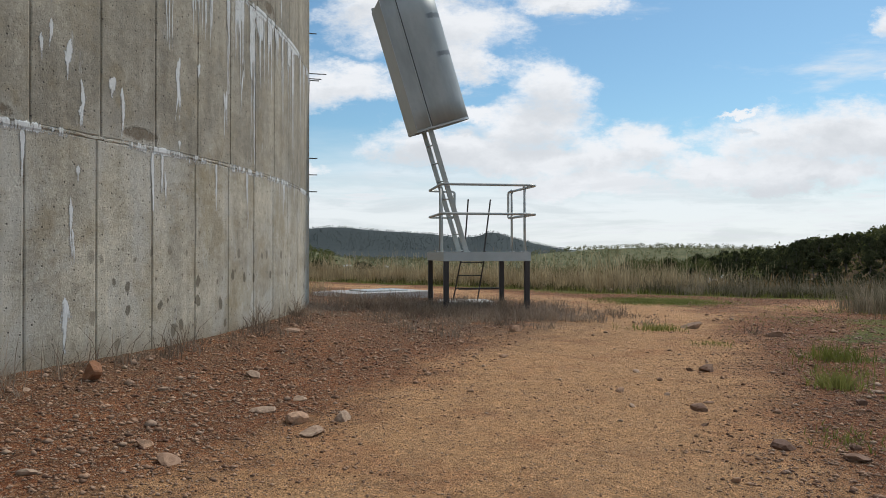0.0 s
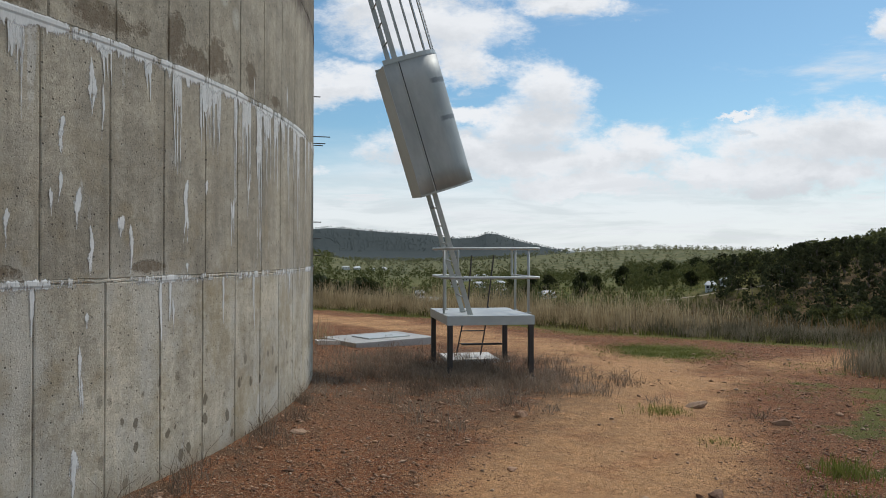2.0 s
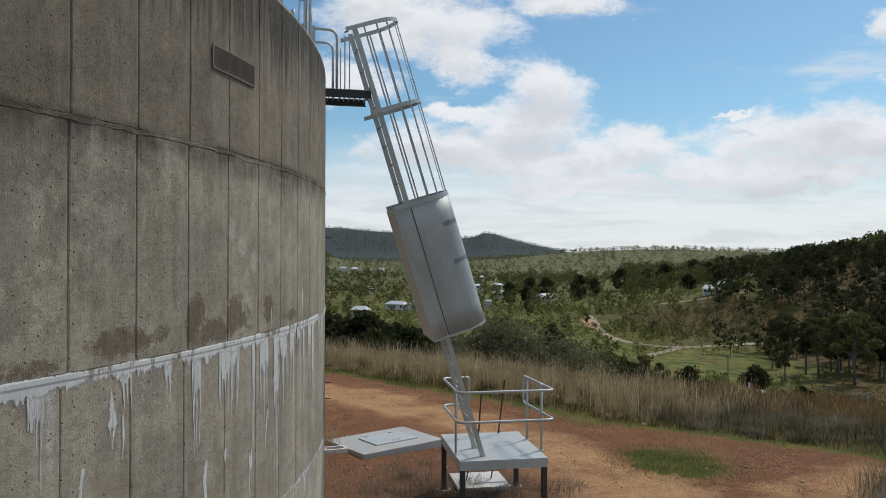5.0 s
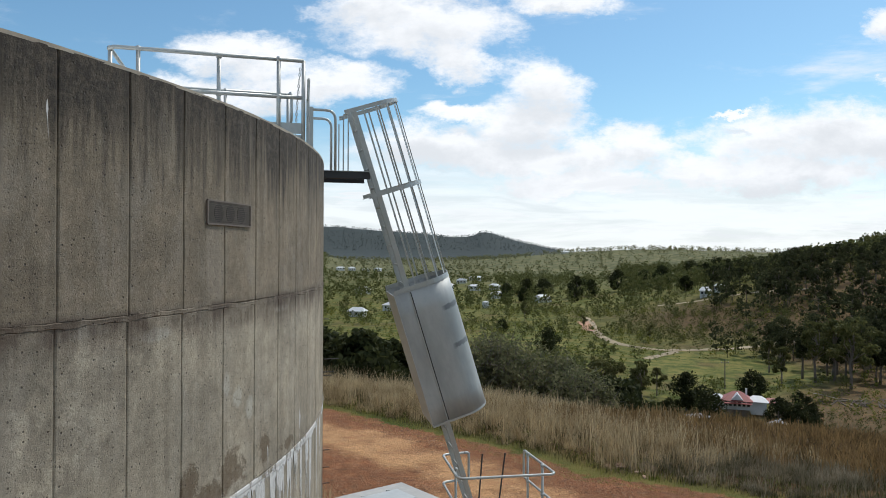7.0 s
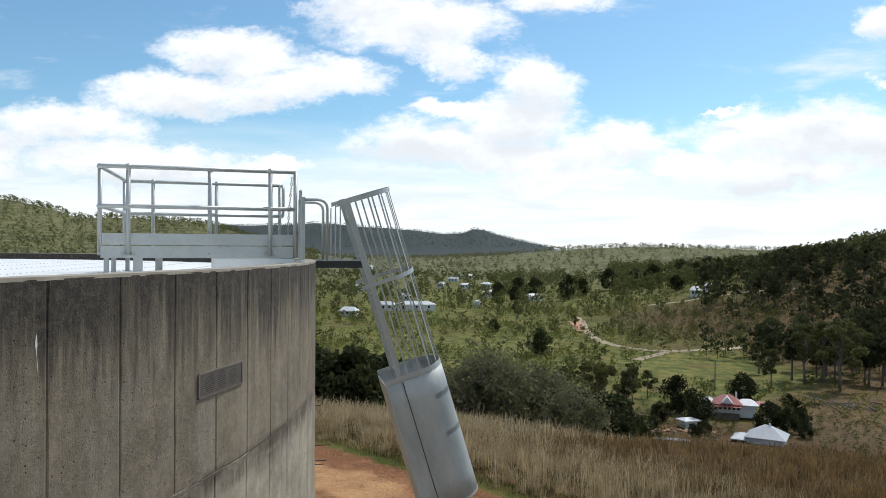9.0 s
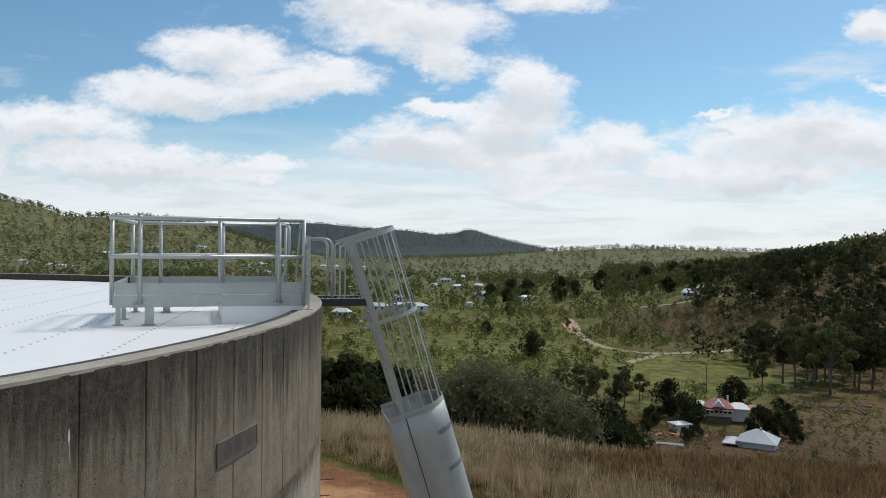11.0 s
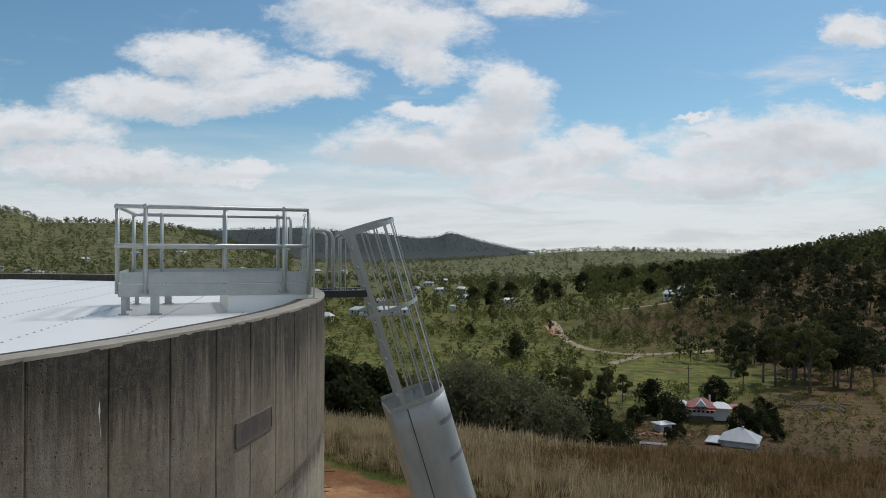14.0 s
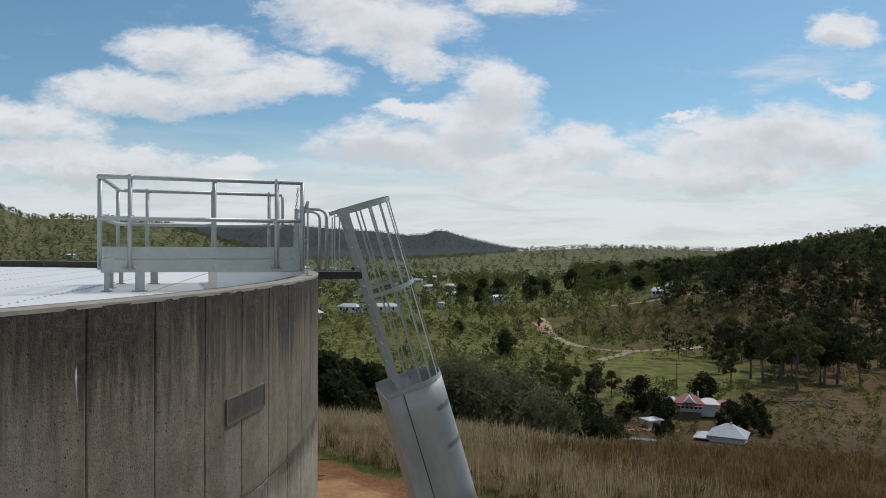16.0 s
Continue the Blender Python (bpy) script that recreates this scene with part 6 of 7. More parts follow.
# ---- tufts ----
def tufts(name, label, rows, mat, seed, category, width=0.008, lean=0.5):
    """Tufts of stems that spread from their roots: x, y, stems, height, spread."""
    rng = np.random.default_rng(seed)
    cos, off, fas = [], 0, []
    for x, y, n, high, spread in rows:
        t, t2 = rng.uniform(0, 6.28, n), rng.uniform(0, 6.28, n)
        out, h = np.abs(rng.normal(size=n)) * lean * high, high * rng.uniform(0.4, 1.1, n)
        d = np.stack([np.cos(t), np.sin(t), np.zeros(n)], -1)
        up = np.array([0, 0, 1.0])
        root = np.stack([x + rng.normal(size=n) * spread, y + rng.normal(size=n) * spread, np.full(n, zat(x, y) - 0.015)], -1)
        p1 = root + d * (out * 0.35)[:, None] + up * (h * 0.6)[:, None]
        p2 = root + d * out[:, None] + up * h[:, None]
        w = np.stack([np.cos(t2), np.sin(t2), np.zeros(n)], -1) * width / 2
        cos.append(np.stack([root - w, root + w, p1 + w * 0.8, p1 - w * 0.8, p2 + w * 0.2, p2 - w * 0.2], 1).reshape(-1, 3))
        i = np.arange(n)[:, None] * 6 + off
        fas.append(np.concatenate([i + [0, 1, 2, 3], i + [3, 2, 4, 5]]))
        off += 6 * n
    ob = new(name, mesh_arrays(name, np.vstack(cos), np.vstack(fas), mat))
    return tagged(ob, label, category, kind="stuff")


rngw = random.Random(8)
tufts("grass_tufts", "bright green grass tufts on bare dirt", [(2.85, 5.68, 300, 0.13, 0.08), (3.55, 7.0, 320, 0.15, 0.13), (3.2, 6.35, 120, 0.09, 0.16), (2.7, 9.6, 260, 0.1, 0.16), (2.15, 4.2, 120, 0.06, 0.1), (3.4, 4.3, 160, 0.12, 0.14), (2.9, 8.1, 90, 0.07, 0.12)], GREEN_GRASS, 300, "grass")
foot = []
for k in range(90):
    p = on_tank(rngw.uniform(-0.46, 0.14), TANK_R + abs(rngw.gauss(0.02, 0.16)) + 0.03, 0)
    tall = rngw.random() < 0.2
    foot.append((p.x, p.y, rngw.randint(12, 36), rngw.uniform(0.18, 0.32) if tall else rngw.uniform(0.04, 0.13), 0.05))
tufts("foot_weeds", "dead grey-brown weeds along the tank foot", foot, DEAD, 400, "weeds", 0.005, 0.8)
round_legs = []
for k in range(330):
    p = DECK @ Vector((rngw.gauss(-0.4, 0.95), rngw.gauss(-0.9, 1.2), 0))
    round_legs.append((p.x, p.y, rngw.randint(20, 60), rngw.uniform(0.04, 0.26), 0.12))
tufts("platform_weeds", "dead tangled weeds round the platform legs", round_legs, DEAD, 500, "weeds", 0.008, 1.0)
tufts("slab_weeds", "dry straw weeds beside the pit slab", [(x, y, 40, rngw.uniform(0.12, 0.4), 0.14) for x, y in ((-1.9, 14.6), (-1.55, 14.2), (-2.2, 15.0), (-1.2, 13.6), (-1.8, 13.2), (-0.9, 14.4), (-2.3, 13.9), (-0.5, 11.6), (-1.3, 12.2), (-1.7, 11.4), (-1.0, 15.6), (0.1, 16.0))], DEAD, 600, "weeds", 0.006, 0.6)
tufts("slab_grass", "pale dry grass at the pit slab", [(-2.5, 16.6, 60, 0.5, 0.12), (-2.75, 16.9, 60, 0.55, 0.12)], STRAW, 610, "grass", 0.007, 0.5)
edge_tufts = [(7.7 + rngw.gauss(0, 0.45), 12.6 + rngw.gauss(0, 1.0), 160, rngw.uniform(0.3, 0.62), 0.2) for k in range(24)]
tufts("edge_grass", "purplish dry seeding grass on the track edge", edge_tufts, SILVER_GRASS, 700, "grass", 0.008, 0.4)
litter = []
for k in range(240):
    a = rngw.uniform(-0.46, 0.2)
    p = on_tank(a, TANK_R + 0.1 + abs(rngw.gauss(0, 0.8)), 0)
    litter.append((p.x, p.y, rngw.randint(6, 18), rngw.uniform(0.015, 0.05), 0.08))
tufts("dead_litter", "low dead plant litter on the red dirt", litter, DEAD, 800, "litter", 0.006, 2.2)


# ---- stones ----
def stone_material(name, a, b):
    m, n, s = material(name)
    own = n.put("ShaderNodeObjectInfo").outputs["Random"]
    isl = n.put("ShaderNodeNewGeometry").outputs["Random Per Island"]
    at = n.put("ShaderNodeNewGeometry").outputs["Position"]
    f = n.math("FRACT", n.math("ADD", own, isl))
    base = n.mix(f, a, b)
    fine = n.noise(at, 30, 5, 0.65)
    base = n.mix(n.math("MULTIPLY", n.ramp(fine, 0.4, 0.6), 0.4), base, (0.13, 0.06, 0.033))
    n.feed(s.inputs["Base Color"], base)
    s.inputs["Roughness"].default_value = 0.92
    bumped(n, s, fine, 0.5, 0.02)
    return m


STONE = stone_material("dirt_stone", (0.10, 0.048, 0.028), (0.58, 0.36, 0.22))
STONE_PALE = stone_material("pale_stone", (0.34, 0.20, 0.12), (0.47, 0.34, 0.235))
STONE_ORANGE = stone_material("orange_stone", (0.27, 0.12, 0.055), (0.30, 0.14, 0.065))


def stone_mesh(seed, mat, flat=0.6, rough=0.35, sub=2):
    """An angular stone: a lump cut by random planes."""
    rng = random.Random(seed)
    bm = bmesh.new()
    bmesh.ops.create_icosphere(bm, subdivisions=sub, radius=1)
    cuts = [(Vector((rng.gauss(0, 1), rng.gauss(0, 1), rng.gauss(0, 1))).normalized(), rng.uniform(0.45, 0.85)) for _ in range(9)]
    for v in bm.verts:
        for d, h in cuts:
            over = v.co.dot(d) - h
            if over > 0:
                v.co -= d * over
        v.co *= 1 + rough * 0.3 * noise.noise(v.co * 1.7 + Vector((seed, 0, 0)))
        v.co.z *= flat
    return mesh_from(bm, "stone", mat)


stones = [stone_mesh(s, STONE, 0.35 + 0.1 * (s % 4)) for s in range(7)] + [stone_mesh(s + 20, STONE_PALE, 0.3 + 0.08 * (s % 4)) for s in range(5)]
rngs = random.Random(21)


def stone_at(x, y, size, mesh, label="loose angular stone on red dirt", turn=None, tilt=0.3):
    ob = new("stone", mesh)
    ob.matrix_world = Matrix.Translation((x, y, zat(x, y) + size * 0.12)) @ Euler((rngs.gauss(0, tilt), rngs.gauss(0, tilt), turn if turn is not None else rngs.uniform(0, 6.28))).to_matrix().to_4x4() @ Matrix.Diagonal((size * rngs.uniform(0.8, 1.3), size * rngs.uniform(0.7, 1.1), size, 1))
    return tagged(ob, label, "stone", "loose stones")


count = 0
while count < 170:
    x, y = rngs.uniform(-2.4, 4.5), 1.9 + 13 * rngs.random() ** 1.3
    d = math.hypot(x - TANK_X, y - TANK_Y) - TANK_R
    if d < 0.15:
        continue
    middle = abs(x - 0.35 - 0.06 * (y - 3)) < 0.75
    if middle and rngs.random() < 0.82:
        continue
    stone_at(x, y, rngs.choice((0.014, 0.018, 0.024, 0.03, 0.042)) * rngs.uniform(0.8, 1.3), rngs.choice(stones), "loose stone on red dirt")
    count += 1
# the larger ones that stand out
for x, y, s, k in ((-1.41, 7.85, 0.085, 8), (3.26, 10.04, 0.17, 9), (-1.28, 5.75, 0.07, 10), (-0.75, 4.5, 0.09, 2), (-0.62, 4.25, 0.085, 8), (-0.98, 4.75, 0.07, 9), (-0.5, 4.6, 0.075, 10), (-0.83, 5.1, 0.06, 11), (1.6, 4.9, 0.07, 1), (0.95, 9.3, 0.11, 3), (-1.7, 5.15, 0.05, 9),
                   (0.62, 7.1, 0.06, 4), (2.2, 6.4, 0.08, 2), (1.75, 4.1, 0.08, 5), (2.0, 3.9, 0.07, 0), (-1.35, 3.95, 0.055, 6), (-1.15, 3.7, 0.06, 8), (3.9, 9.0, 0.1, 3)):
    stone_at(x, y, s, stones[k], "pale flat stone on red dirt" if k > 6 else "rough brown stone on red dirt", None, 0.15)
for k in range(16):
    stone_at(4.6 + rngs.gauss(0, 0.7), 20.0 + rngs.gauss(0, 0.4), rngs.uniform(0.08, 0.17), stones[7 + k % 5], "pale rock heaped at the track edge")
rock = new("rock", stone_mesh(91, STONE_ORANGE, 0.95, 0.5, 3))
rock.matrix_world = Matrix.Translation((-2.16, 5.16, zat(-2.16, 5.16) + 0.045)) @ Euler((0.1, 0.3, 0.7)).to_matrix().to_4x4() @ Matrix.Diagonal((0.06, 0.072, 0.082, 1))
tagged(rock, "orange-brown angular rock at the tank foot", "rock")


def gravel(label, count, r0, span, power, typical, spread, largest, mat, seed):
    """Grit and small stones over the pad."""
    rng = np.random.default_rng(seed)
    base = np.array([[1, 0, 0], [0, 1, 0], [-1, 0, 0], [0, -1, 0], [0, 0, 0.8], [0, 0, -0.6]], float)
    tri = np.array([[0, 1, 4], [1, 2, 4], [2, 3, 4], [3, 0, 4], [1, 0, 5], [2, 1, 5], [3, 2, 5], [0, 3, 5]])
    pts = []
    while len(pts) < count:
        r = r0 + span * rng.uniform(0, 1) ** power
        a = math.radians(rng.uniform(-42, 46))
        x, y = r * math.sin(a) * 1.0, r * math.cos(a)
        d = math.hypot(x - TANK_X, y - TANK_Y) - TANK_R
        if d < 0.05 or edge_distance(x, y) > -1.2:
            continue
        if largest > 0.02 and rng.uniform() < 0.12 + 0.72 * float(lane_pale(x, y)) + 0.3 * math.sin(x * 2.3 + math.sin(y * 1.7)) * math.sin(y * 1.9 + 1.0):
            continue
        pts.append((x, y))
    pts = np.array(pts)
    n = len(pts)
    s = typical * np.exp(rng.normal(size=n) * spread) + 0.0015
    s = np.clip(s, 0.003, largest) * (1 - 0.45 * lane_pale(pts[:, 0], pts[:, 1]))
    t = rng.uniform(0, 6.28, n)
    v = base[None] * (1 + 0.45 * rng.normal(size=(n, 6, 3)) * 0.6) * s[:, None, None]
    v[..., 2] *= 0.7
    c, sn = np.cos(t)[:, None], np.sin(t)[:, None]
    x = v[..., 0] * c - v[..., 1] * sn + pts[:, 0][:, None]
    y = v[..., 0] * sn + v[..., 1] * c + pts[:, 1][:, None]
    z = v[..., 2] + (ground_z(pts[:, 0], pts[:, 1]) + s * 0.2)[:, None]
    co = np.stack([x, y, z], -1).reshape(-1, 3)
    fa = (tri[None] + (np.arange(n) * 6)[:, None, None]).reshape(-1, 3)
    ob = new("gravel", mesh_arrays("gravel", co, fa, mat))
    return tagged(ob, label, "gravel", kind="stuff")


gravel("reddish grit and gravel over the dirt pad", 60000, 1.2, 18, 1.35, 0.0046, 0.75, 0.021, STONE, 31)
gravel("fine pale grit strewn on the dirt track", 34000, 1.4, 9, 1.2, 0.0038, 0.6, 0.016, STONE_PALE, 34)
gravel("fine dark grit strewn on the dirt track", 22000, 1.4, 9, 1.2, 0.0040, 0.6, 0.016, STONE, 35)
gravel("scattered larger stones over the farther dirt pad", 1500, 5, 13, 0.9, 0.017, 0.45, 0.05, STONE, 32)
gravel("scattered pale stones over the farther dirt pad", 1500, 4, 12, 0.9, 0.015, 0.5, 0.05, STONE_PALE, 33)


# ---- tracks in the valley ----
def road_strip(name, line, width, mat, label, lift=0.25):
    pts = bent([Vector((x, y, 0)) for x, y in line], 30, 6)
    fine = []
    for a, b in zip(pts, pts[1:]):
        n = max(int((b - a).length / 2.5), 1)
        fine += [a.lerp(b, k / n) for k in range(n)]
    fine.append(pts[-1])
    bm = bmesh.new()
    prev = None
    for i, p in enumerate(fine):
        d = (fine[min(i + 1, len(fine) - 1)] - fine[max(i - 1, 0)]).normalized()
        q = Vector((-d.y, d.x, 0))
        w = width / 2 * (1 + 0.25 * noise.noise((i * 0.3, 0, 0)))
        row = []
        for s in (-1, -0.4, 0.4, 1):
            v = p + q * w * s
            row.append(bm.verts.new((v.x, v.y, zat(v.x, v.y) + lift * (0.4 if abs(s) == 1 else 1))))
        if prev:
            for k in range(3):
                bm.faces.new((prev[k], row[k], row[k + 1], prev[k + 1]))
        prev = row
    bmesh.ops.recalc_face_normals(bm, faces=bm.faces)
    ob = new(name, mesh_from(bm, name, mat))
    return tagged(ob, label, "road", kind="structure")


TRACK = simple("pale_dirt_track", (0.34, 0.27, 0.17), 0.95, 0, 0.5, 0.5, 0.1)
TRACK_RED = simple("red_dirt_track", (0.40, 0.22, 0.13), 0.95, 0, 0.5, 0.4, 0.1)
ASPHALT = simple("grey_drive", (0.20, 0.20, 0.20), 0.9, 0, 0.6, 0.3, 0.1)
road_strip("road_1", [(70, 345), (68, 322), (63, 290), (61, 265), (66, 250), (76, 244), (90, 243), (104, 247), (118, 255), (134, 262), (148, 263)], 3.2, TRACK, "pale dirt track winding across the valley")
road_strip("road_2", [(64, 226), (70, 233), (78, 241)], 3.0, TRACK, "pale dirt track joining the valley road")
road_strip("road_3", [(148, 262), (170, 259), (195, 262)], 4.5, TRACK_RED, "red dirt road at the forest edge")
road_strip("road_4", [(112, 372), (124, 362), (138, 357), (152, 352), (170, 338)], 3.0, TRACK, "pale road up the hillside")
road_strip("road_5", [(67, 330), (64, 305), (62, 290)], 6.5, TRACK_RED, "eroded red gully in the track")
road_strip("road_6", [(28, 136), (30, 129), (34, 122), (42, 117)], 3.6, ASPHALT, "grey curved driveway below the slope")

# ---- houses ----
WHITE_ROOF = simple("white_iron_roof", (0.62, 0.62, 0.61), 0.5, 0.0, 1.2, 0.15, 0.05)
GREY_ROOF = simple("grey_iron_roof", (0.42, 0.43, 0.44), 0.5, 0.2, 1.2, 0.25, 0.05)
RED_ROOF = simple("faded_red_roof", (0.30, 0.085, 0.07), 0.6, 0.0, 1.0, 0.5, 0.05)
BOARD = simple("white_weatherboard", (0.62, 0.62, 0.60), 0.7, 0.0, 2, 0.2, 0.1)
SHADE = simple("dark_window", (0.03, 0.035, 0.04), 0.25, 0.0, 2, 0.2, 0)
TIMBER = simple("grey_timber", (0.16, 0.13, 0.10), 0.9, 0.0, 6, 0.5, 0.3)


def hip_roof(bm, hx, hy, z, rise, ridge, over=0.5, m=Matrix.Identity(4)):
    """A hipped roof with a ridge along x and eaves of some thickness."""
    a, b = hx + over, hy + over
    eave = [Vector(p) for p in ((-a, -b, z), (a, -b, z), (a, b, z), (-a, b, z))]
    top = [Vector((-ridge, 0, z + rise)), Vector((ridge, 0, z + rise))]
    e = [bm.verts.new(m @ p) for p in eave]
    u = [bm.verts.new(m @ (p - Vector((0, 0, 0.18)))) for p in eave]
    if ridge < 0.02:
        t = bm.verts.new(m @ Vector((0, 0, z + rise)))
        for i in range(4):
            bm.faces.new((e[i], e[(i + 1) % 4], t))
    else:
        t = [bm.verts.new(m @ p) for p in top]
        bm.faces.new((e[0], e[1], t[1], t[0]))
        bm.faces.new((e[1], e[2], t[1]))
        bm.faces.new((e[2], e[3], t[0], t[1]))
        bm.faces.new((e[3], e[0], t[0]))
    for i in range(4):
        bm.faces.new((u[i], u[(i + 1) % 4], e[(i + 1) % 4], e[i]))
    bm.faces.new(u[::-1])
    return bm


def house(x, y, turn, hx, hy, wall, rise, ridge, roof_mat, label, name="house", group="houses in the valley", windows=3):
    t = thing(name, Matrix.Translation((x, y, zat(x, y))) @ Matrix.Rotation(turn, 4, "Z"), label, "house", group)
    part("wall", box(bmesh.new(), (-hx, -hy, -1.5), (hx, hy, wall), 0.03), BOARD, t)
    part("roof", hip_roof(bmesh.new(), hx, hy, wall + 0.02, rise, ridge), roof_mat, t)
    for k in range(windows):
        wx = -hx + (k + 0.5) * 2 * hx / windows
        win = part("window", box(bmesh.new(), (wx - 0.55, -hy - 0.05, wall - 1.7), (wx + 0.55, -hy - 0.01, wall - 0.55), 0.01), SHADE, t)
        part("sill", box(bmesh.new(), (wx - 0.62, -hy - 0.12, wall - 1.78), (wx + 0.62, -hy - 0.01, wall - 1.705), 0.01), BOARD, win)
    return t


def farmhouse():
    """The raised farmhouse with its faded red and white hipped roofs."""
    x, y = 59.2, 146.5
    t = thing("farmhouse", Matrix.Translation((x, y, zat(x, y))) @ Matrix.Rotation(radians(-20), 4, "Z") @ Matrix.Scale(0.68, 4), "raised white weatherboard farmhouse with faded red and white roofs", "house")
    part("wall", box(bmesh.new(), (-3.6, -3.0, 1.9), (3.6, 3.0, 4.4), 0.03), BOARD, t)
    part("undercroft", box(bmesh.new(), (-3.3, -2.6, -1.0), (3.3, 2.7, 1.89), 0.03), TIMBER, t)
    part("main_roof", hip_roof(bmesh.new(), 3.6, 3.0, 4.42, 2.3, 1.0, 0.6), RED_ROOF, t, "faded red hipped iron roof")
    bm = bmesh.new()
    vs = [bm.verts.new(p) for p in ((-1.6, -3.75, 4.75), (1.6, -3.75, 4.75), (0, -3.75, 6.5), (-1.6, -1.0, 4.9), (1.6, -1.0, 4.9), (0, -0.6, 6.6))]
    bm.faces.new((vs[0], vs[1], vs[2]))
    bm.faces.new((vs[0], vs[2], vs[5], vs[3]))
    bm.faces.new((vs[1], vs[4], vs[5], vs[2]))
    part("gable", bm, WHITE_ROOF, t, "white front gable")
    part("side_roof", hip_roof(bmesh.new(), 2.6, 2.4, 4.2, 1.4, 1.0, 0.4, Matrix.Translation((5.4, 0.8, 0))), WHITE_ROOF, t, "white side roof")
    part("side_wall", box(bmesh.new(), (3.61, -1.4, 0.5), (7.8, 3.0, 4.18), 0.03), BOARD, t)
    part("rear_roof", hip_roof(bmesh.new(), 2.0, 2.0, 3.9, 1.0, 0.8, 0.4, Matrix.Translation((9.2, 2.2, 0))), RED_ROOF, t, "faded red rear roof")
    part("left_roof", hip_roof(bmesh.new(), 1.8, 2.0, 4.2, 1.2, 0.6, 0.4, Matrix.Translation((-5.2, 1.6, 0))), WHITE_ROOF, t, "white lean-to roof")
    part("left_wall", box(bmesh.new(), (-6.8, -0.2, 0.5), (-3.61, 3.4, 4.18), 0.03), BOARD, t)
    for k in range(6):
        wx = -3.0 + k * 1.2
        win = part("window", box(bmesh.new(), (wx - 0.38, -3.06, 2.9), (wx + 0.38, -3.01, 4.1), 0.01), SHADE, t)
        part("mullion", box(bmesh.new(), (wx + 0.44, -3.10, 2.8), (wx + 0.74, -3.01, 4.2), 0.01), BOARD, win)
    part("porch_roof", box(bmesh.new(), (-3.9, -4.4, 4.05), (3.9, -3.02, 4.2), 0.03, Matrix.Rotation(0.06, 4, "X")), RED_ROOF, t, "red porch roof")
    part("chimney", box(bmesh.new(), (2.3, 0.5, 5.0), (2.8, 1.0, 7.4), 0.03), BOARD, t)
    return t


farmhouse()
shed = thing("shed", Matrix.Translation((54.5, 119, zat(54.5, 119))) @ Matrix.Rotation(radians(-32), 4, "Z") @ Matrix.Scale(0.78, 4), "pale grey iron shed with a broad hipped roof", "shed")
part("wall", box(bmesh.new(), (-3.4, -3.0, -1), (3.4, 3.0, 1.6), 0.03), BOARD, shed)
part("roof", hip_roof(bmesh.new(), 3.4, 3.0, 1.62, 2.2, 0.5, 0.5), GREY_ROOF, shed, "pale grey corrugated hipped roof")
part("lean_to", hip_roof(bmesh.new(), 1.6, 2.4, 0.9, 0.9, 0.4, 0.4, Matrix.Translation((-4.6, -0.6, 0))), GREY_ROOF, shed)
part("vent_cap", ball(bmesh.new(), (0.5, 0, 3.95), 0.22), WHITE_ROOF, shed)
house(47.5, 135, 0.3, 1.2, 1.0, 1.5, 0.35, 0.7, WHITE_ROOF, "small white garden shed below the farmhouse", "garden_shed", "", 1)
wreck = thing("lean_to", Matrix.Translation((85, 163, zat(85, 163))) @ Matrix.Rotation(0.4, 4, "Z"), "collapsed timber lean-to with white sheet on top", "shelter")
part("sheet", box(bmesh.new(), (-2.2, -1.4, 1.3), (2.2, 1.4, 1.36), 0.01, Matrix.Rotation(0.25, 4, "Y")), WHITE_ROOF, wreck)
for px, py in ((-1.9, -1.2), (1.9, -1.2), (-1.9, 1.2), (1.9, 1.2)):
    part("post", bar((px, py, -0.3), (px, py, 1.6), 0.08, 6), TIMBER, wreck)
rngh = random.Random(3)
for k, (x, y, hx, hy, mat) in enumerate([(43, 747, 8, 5, 0), (31, 557, 5, 4, 0), (46, 557, 4, 3.5, 0), (43, 493, 5, 4, 0), (67, 459, 6, 4, 1), (13, 564, 3, 3, 0), (-4, 387, 12, 3.2, 0), (-20, 392, 7, 3, 0), (-36, 361, 5, 3, 0), (-11, 453, 4, 3.5, 0),
                                        (-117, 957, 6, 4, 0), (-103, 962, 5, 4, 0), (-85, 958, 5, 4, 0), (-70, 965, 5, 4, 0), (-339, 992, 7, 5, 1), (-294, 1036, 8, 5, 0), (-198, 877, 5, 4, 1), (-188, 917, 7, 5, 0), (-165, 930, 6, 4, 0), (-370, 911, 6, 4, 0),
                                        (-373, 781, 5, 4, 1), (-366, 790, 4, 4, 0), (-403, 784, 5, 4, 0), (-352, 790, 5, 4, 0), (134, 368, 3, 2.2, 0), (143, 373, 2.6, 2.2, 0), (233, 1317, 8, 5, 0), (-48, 520, 5, 4, 0), (25, 640, 5, 4, 1), (-150, 760, 5, 4, 1)]):
    house(x, y, rngh.uniform(-0.6, 0.6), hx * 0.8, hy * 0.8, rngh.uniform(2.6, 3.4), rngh.uniform(1.1, 1.9), hx * 0.5, (WHITE_ROOF, GREY_ROOF)[mat], "long low house with a white roof" if hx > 9 else "small white-roofed house among trees")
water = new("water_tank_small", None)
water.matrix_world = Matrix.Translation((29, 411, zat(29, 411)))
tagged(water, "small white round water tank by the far houses", "water tank")
bm = bmesh.new()
bmesh.ops.create_cone(bm, cap_ends=True, segments=20, radius1=1.9, radius2=1.9, depth=3.4, matrix=Matrix.Translation((0, 0, 1.6)))
part("shell", bm, WHITE_ROOF, water)
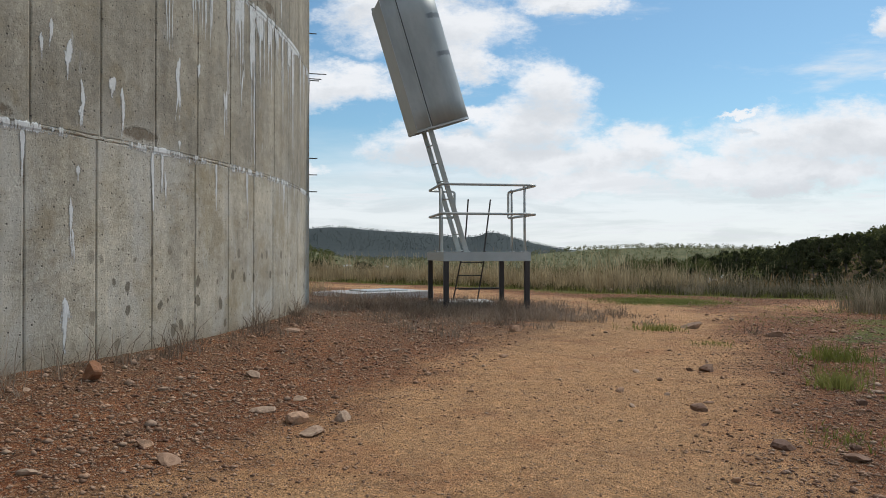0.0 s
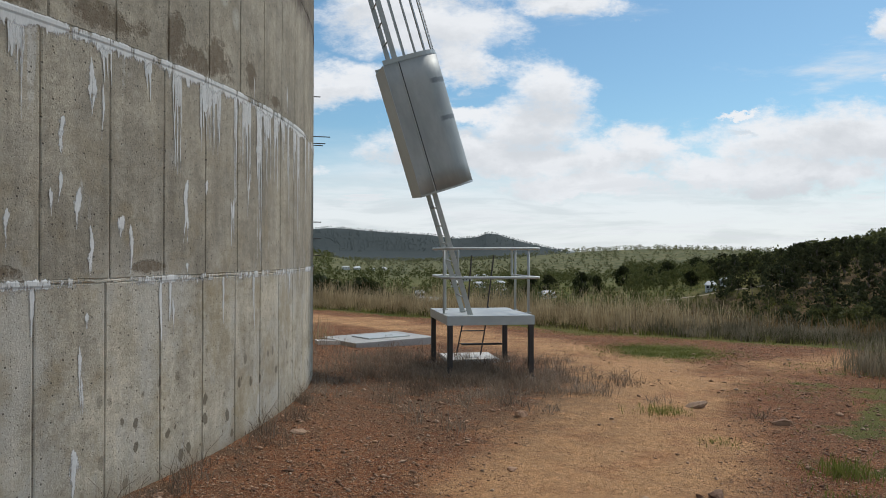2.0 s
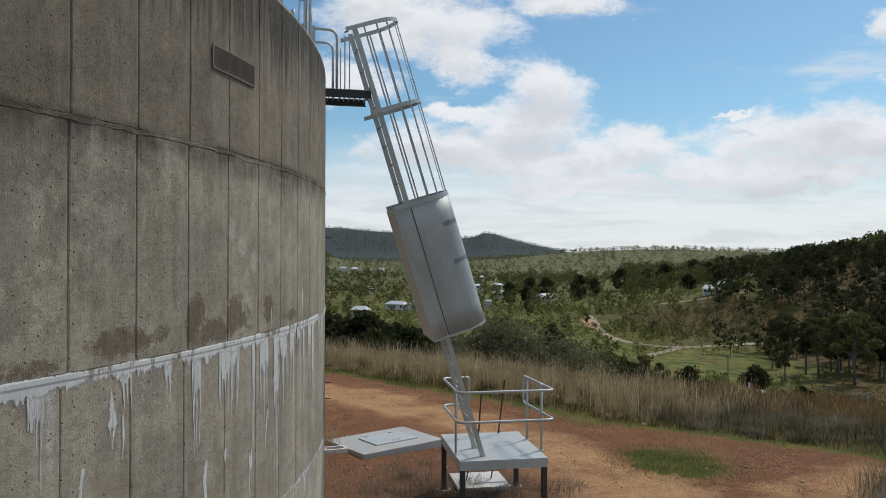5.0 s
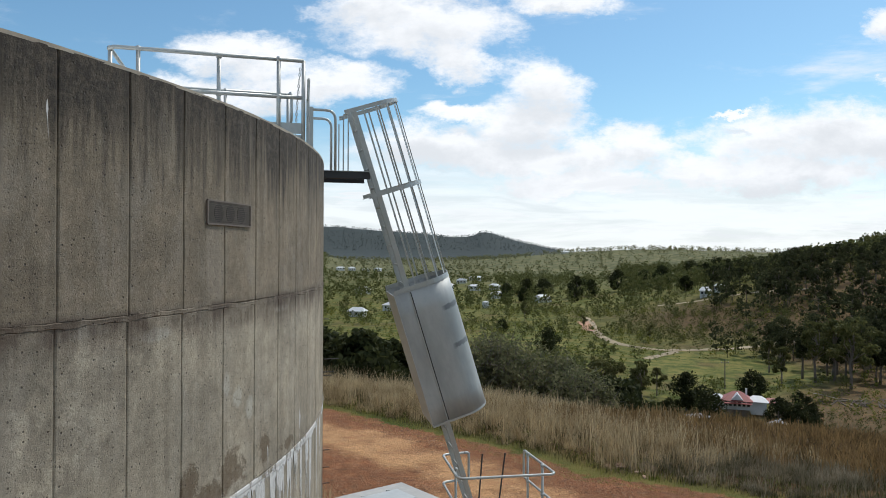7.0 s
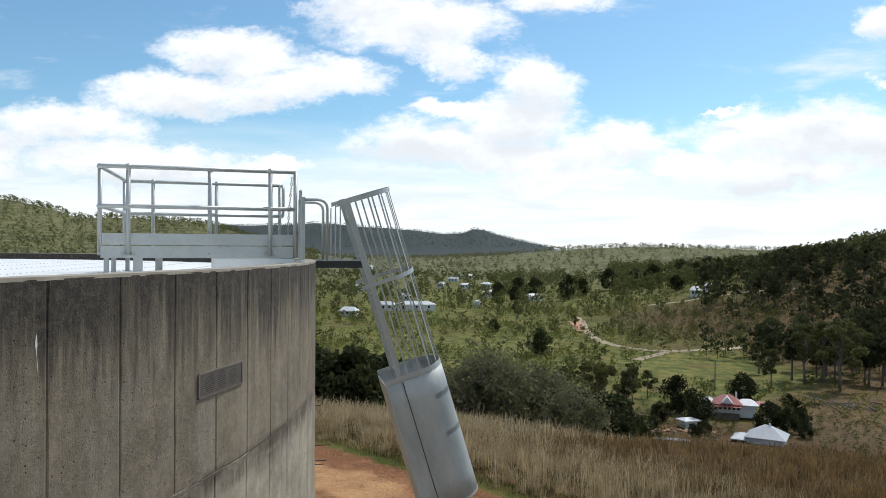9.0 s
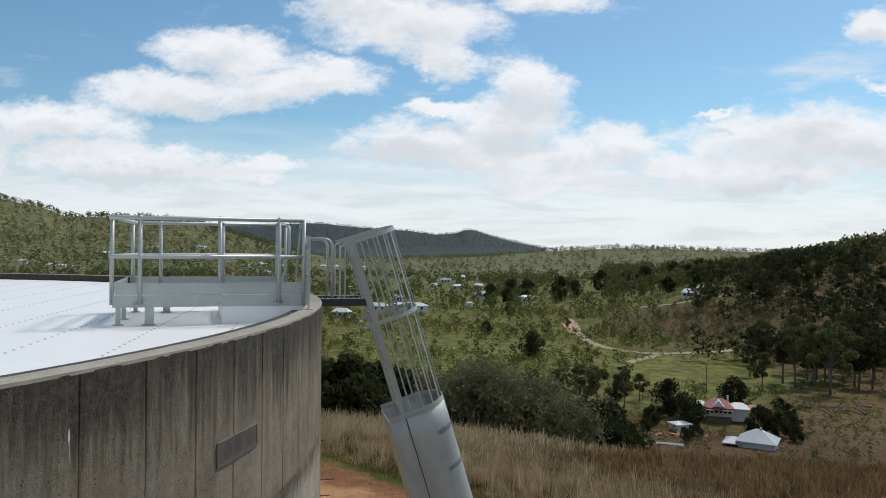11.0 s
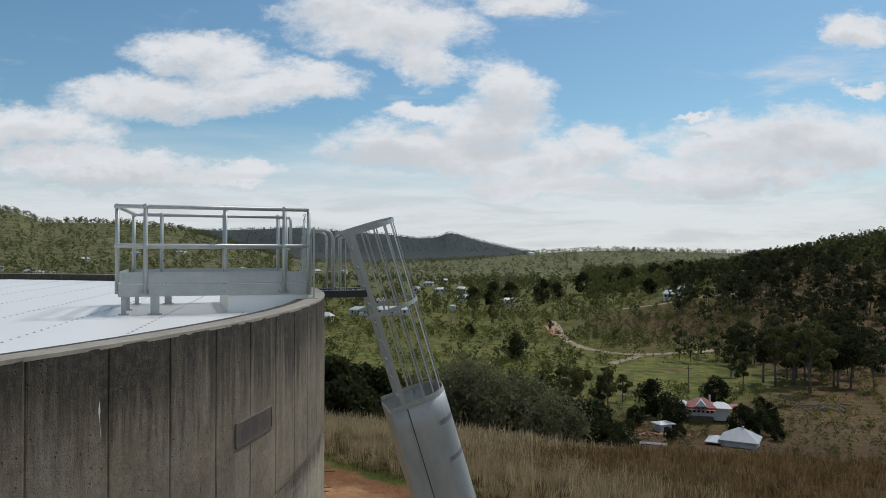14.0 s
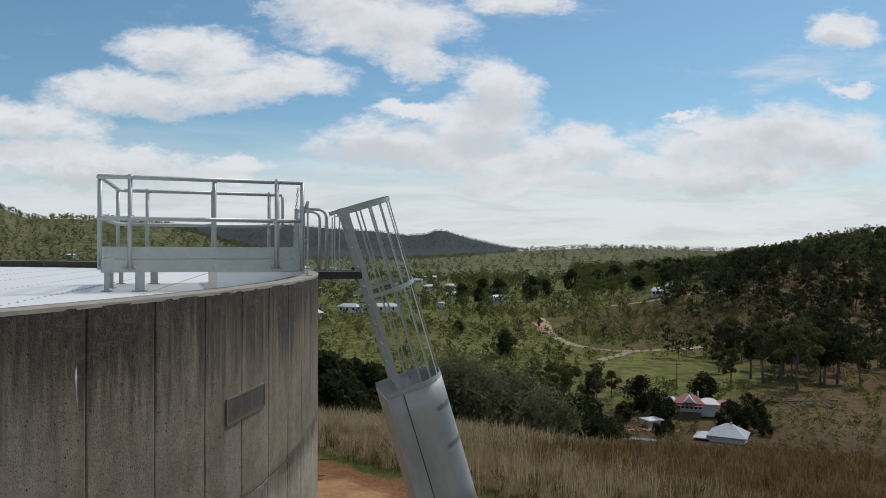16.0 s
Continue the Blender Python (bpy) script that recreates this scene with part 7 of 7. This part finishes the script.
bm = bmesh.new()
bmesh.ops.create_cone(bm, cap_ends=True, segments=20, radius1=2.0, radius2=0.3, depth=0.6, matrix=Matrix.Translation((0, 0, 3.62)))
part("lid", bm, WHITE_ROOF, water)


def power_pole(x, y, h):
    t = thing("power_pole", Matrix.Translation((x, y, zat(x, y))), "grey timber power pole with a cross arm", "power pole", "power poles")
    part("pole", tube(bmesh.new(), ((0, 0, -0.5), (0, 0, h)), (0.17, 0.11), 8), TIMBER, t)
    part("cross_arm", box(bmesh.new(), (-1.0, -0.06, h - 0.9), (1.0, 0.06, h - 0.75), 0.01), TIMBER, t)
    for dx in (-0.85, 0, 0.85):
        part("insulator", bar((dx, 0, h - 0.75), (dx, 0, h - 0.5), 0.05, 6), WHITE_ROOF, t)
    return t


for x, y, h in ((10, 388, 11), (70, 180, 7), (-13, 393, 10), (-22, 470, 10), (38, 470, 10)):
    power_pole(x, y, h)
# a dry-stone edge along the yard
rngy = random.Random(9)
for k in range(54):
    f = k / 53
    x, y = 37 + 13 * f + rngy.gauss(0, 0.3), 127 + 3.5 * math.sin(f * 2.2) + rngy.gauss(0, 0.4)
    s = stone_at(x, y, rngy.uniform(0.35, 0.7), stones[rngy.randrange(7)], "dark rock in the yard's stone edging")
    s["group"] = "yard edging rocks"
for k in range(22):
    a, b = Vector((rngy.gauss(90, 3.5), rngy.gauss(158, 3.0), 0)), rngy.uniform(0, 3.14)
    log = part("log", tube(bmesh.new(), ((-1.6, 0, 0), (0, 0.15, 0.12), (1.6, 0, 0.3)), (0.2, 0.17, 0.08), 6), TIMBER)
    log.matrix_world = Matrix.Translation((a.x, a.y, zat(a.x, a.y) + 0.3)) @ Euler((0, rngy.uniform(-0.4, 0.2), b)).to_matrix().to_4x4()
    tagged(log, "grey fallen timber in a heap", "log", "fallen timber")
post = part("fence_post", tube(bmesh.new(), ((0, 0, -0.3), (0.03, 0, 1.9)), (0.10, 0.09), 7), TIMBER)
post.location = (24.5, 56, zat(24.5, 56))
tagged(post, "lone dark timber post in the slope grass", "post")
sx, sy = 27, 52
tufts("spiky_plant", "dark spiky plant in the slope grass", [(sx, sy, 90, 1.1, 0.08)], LEAF_DARK, 901, "plant", 0.09, 0.7)
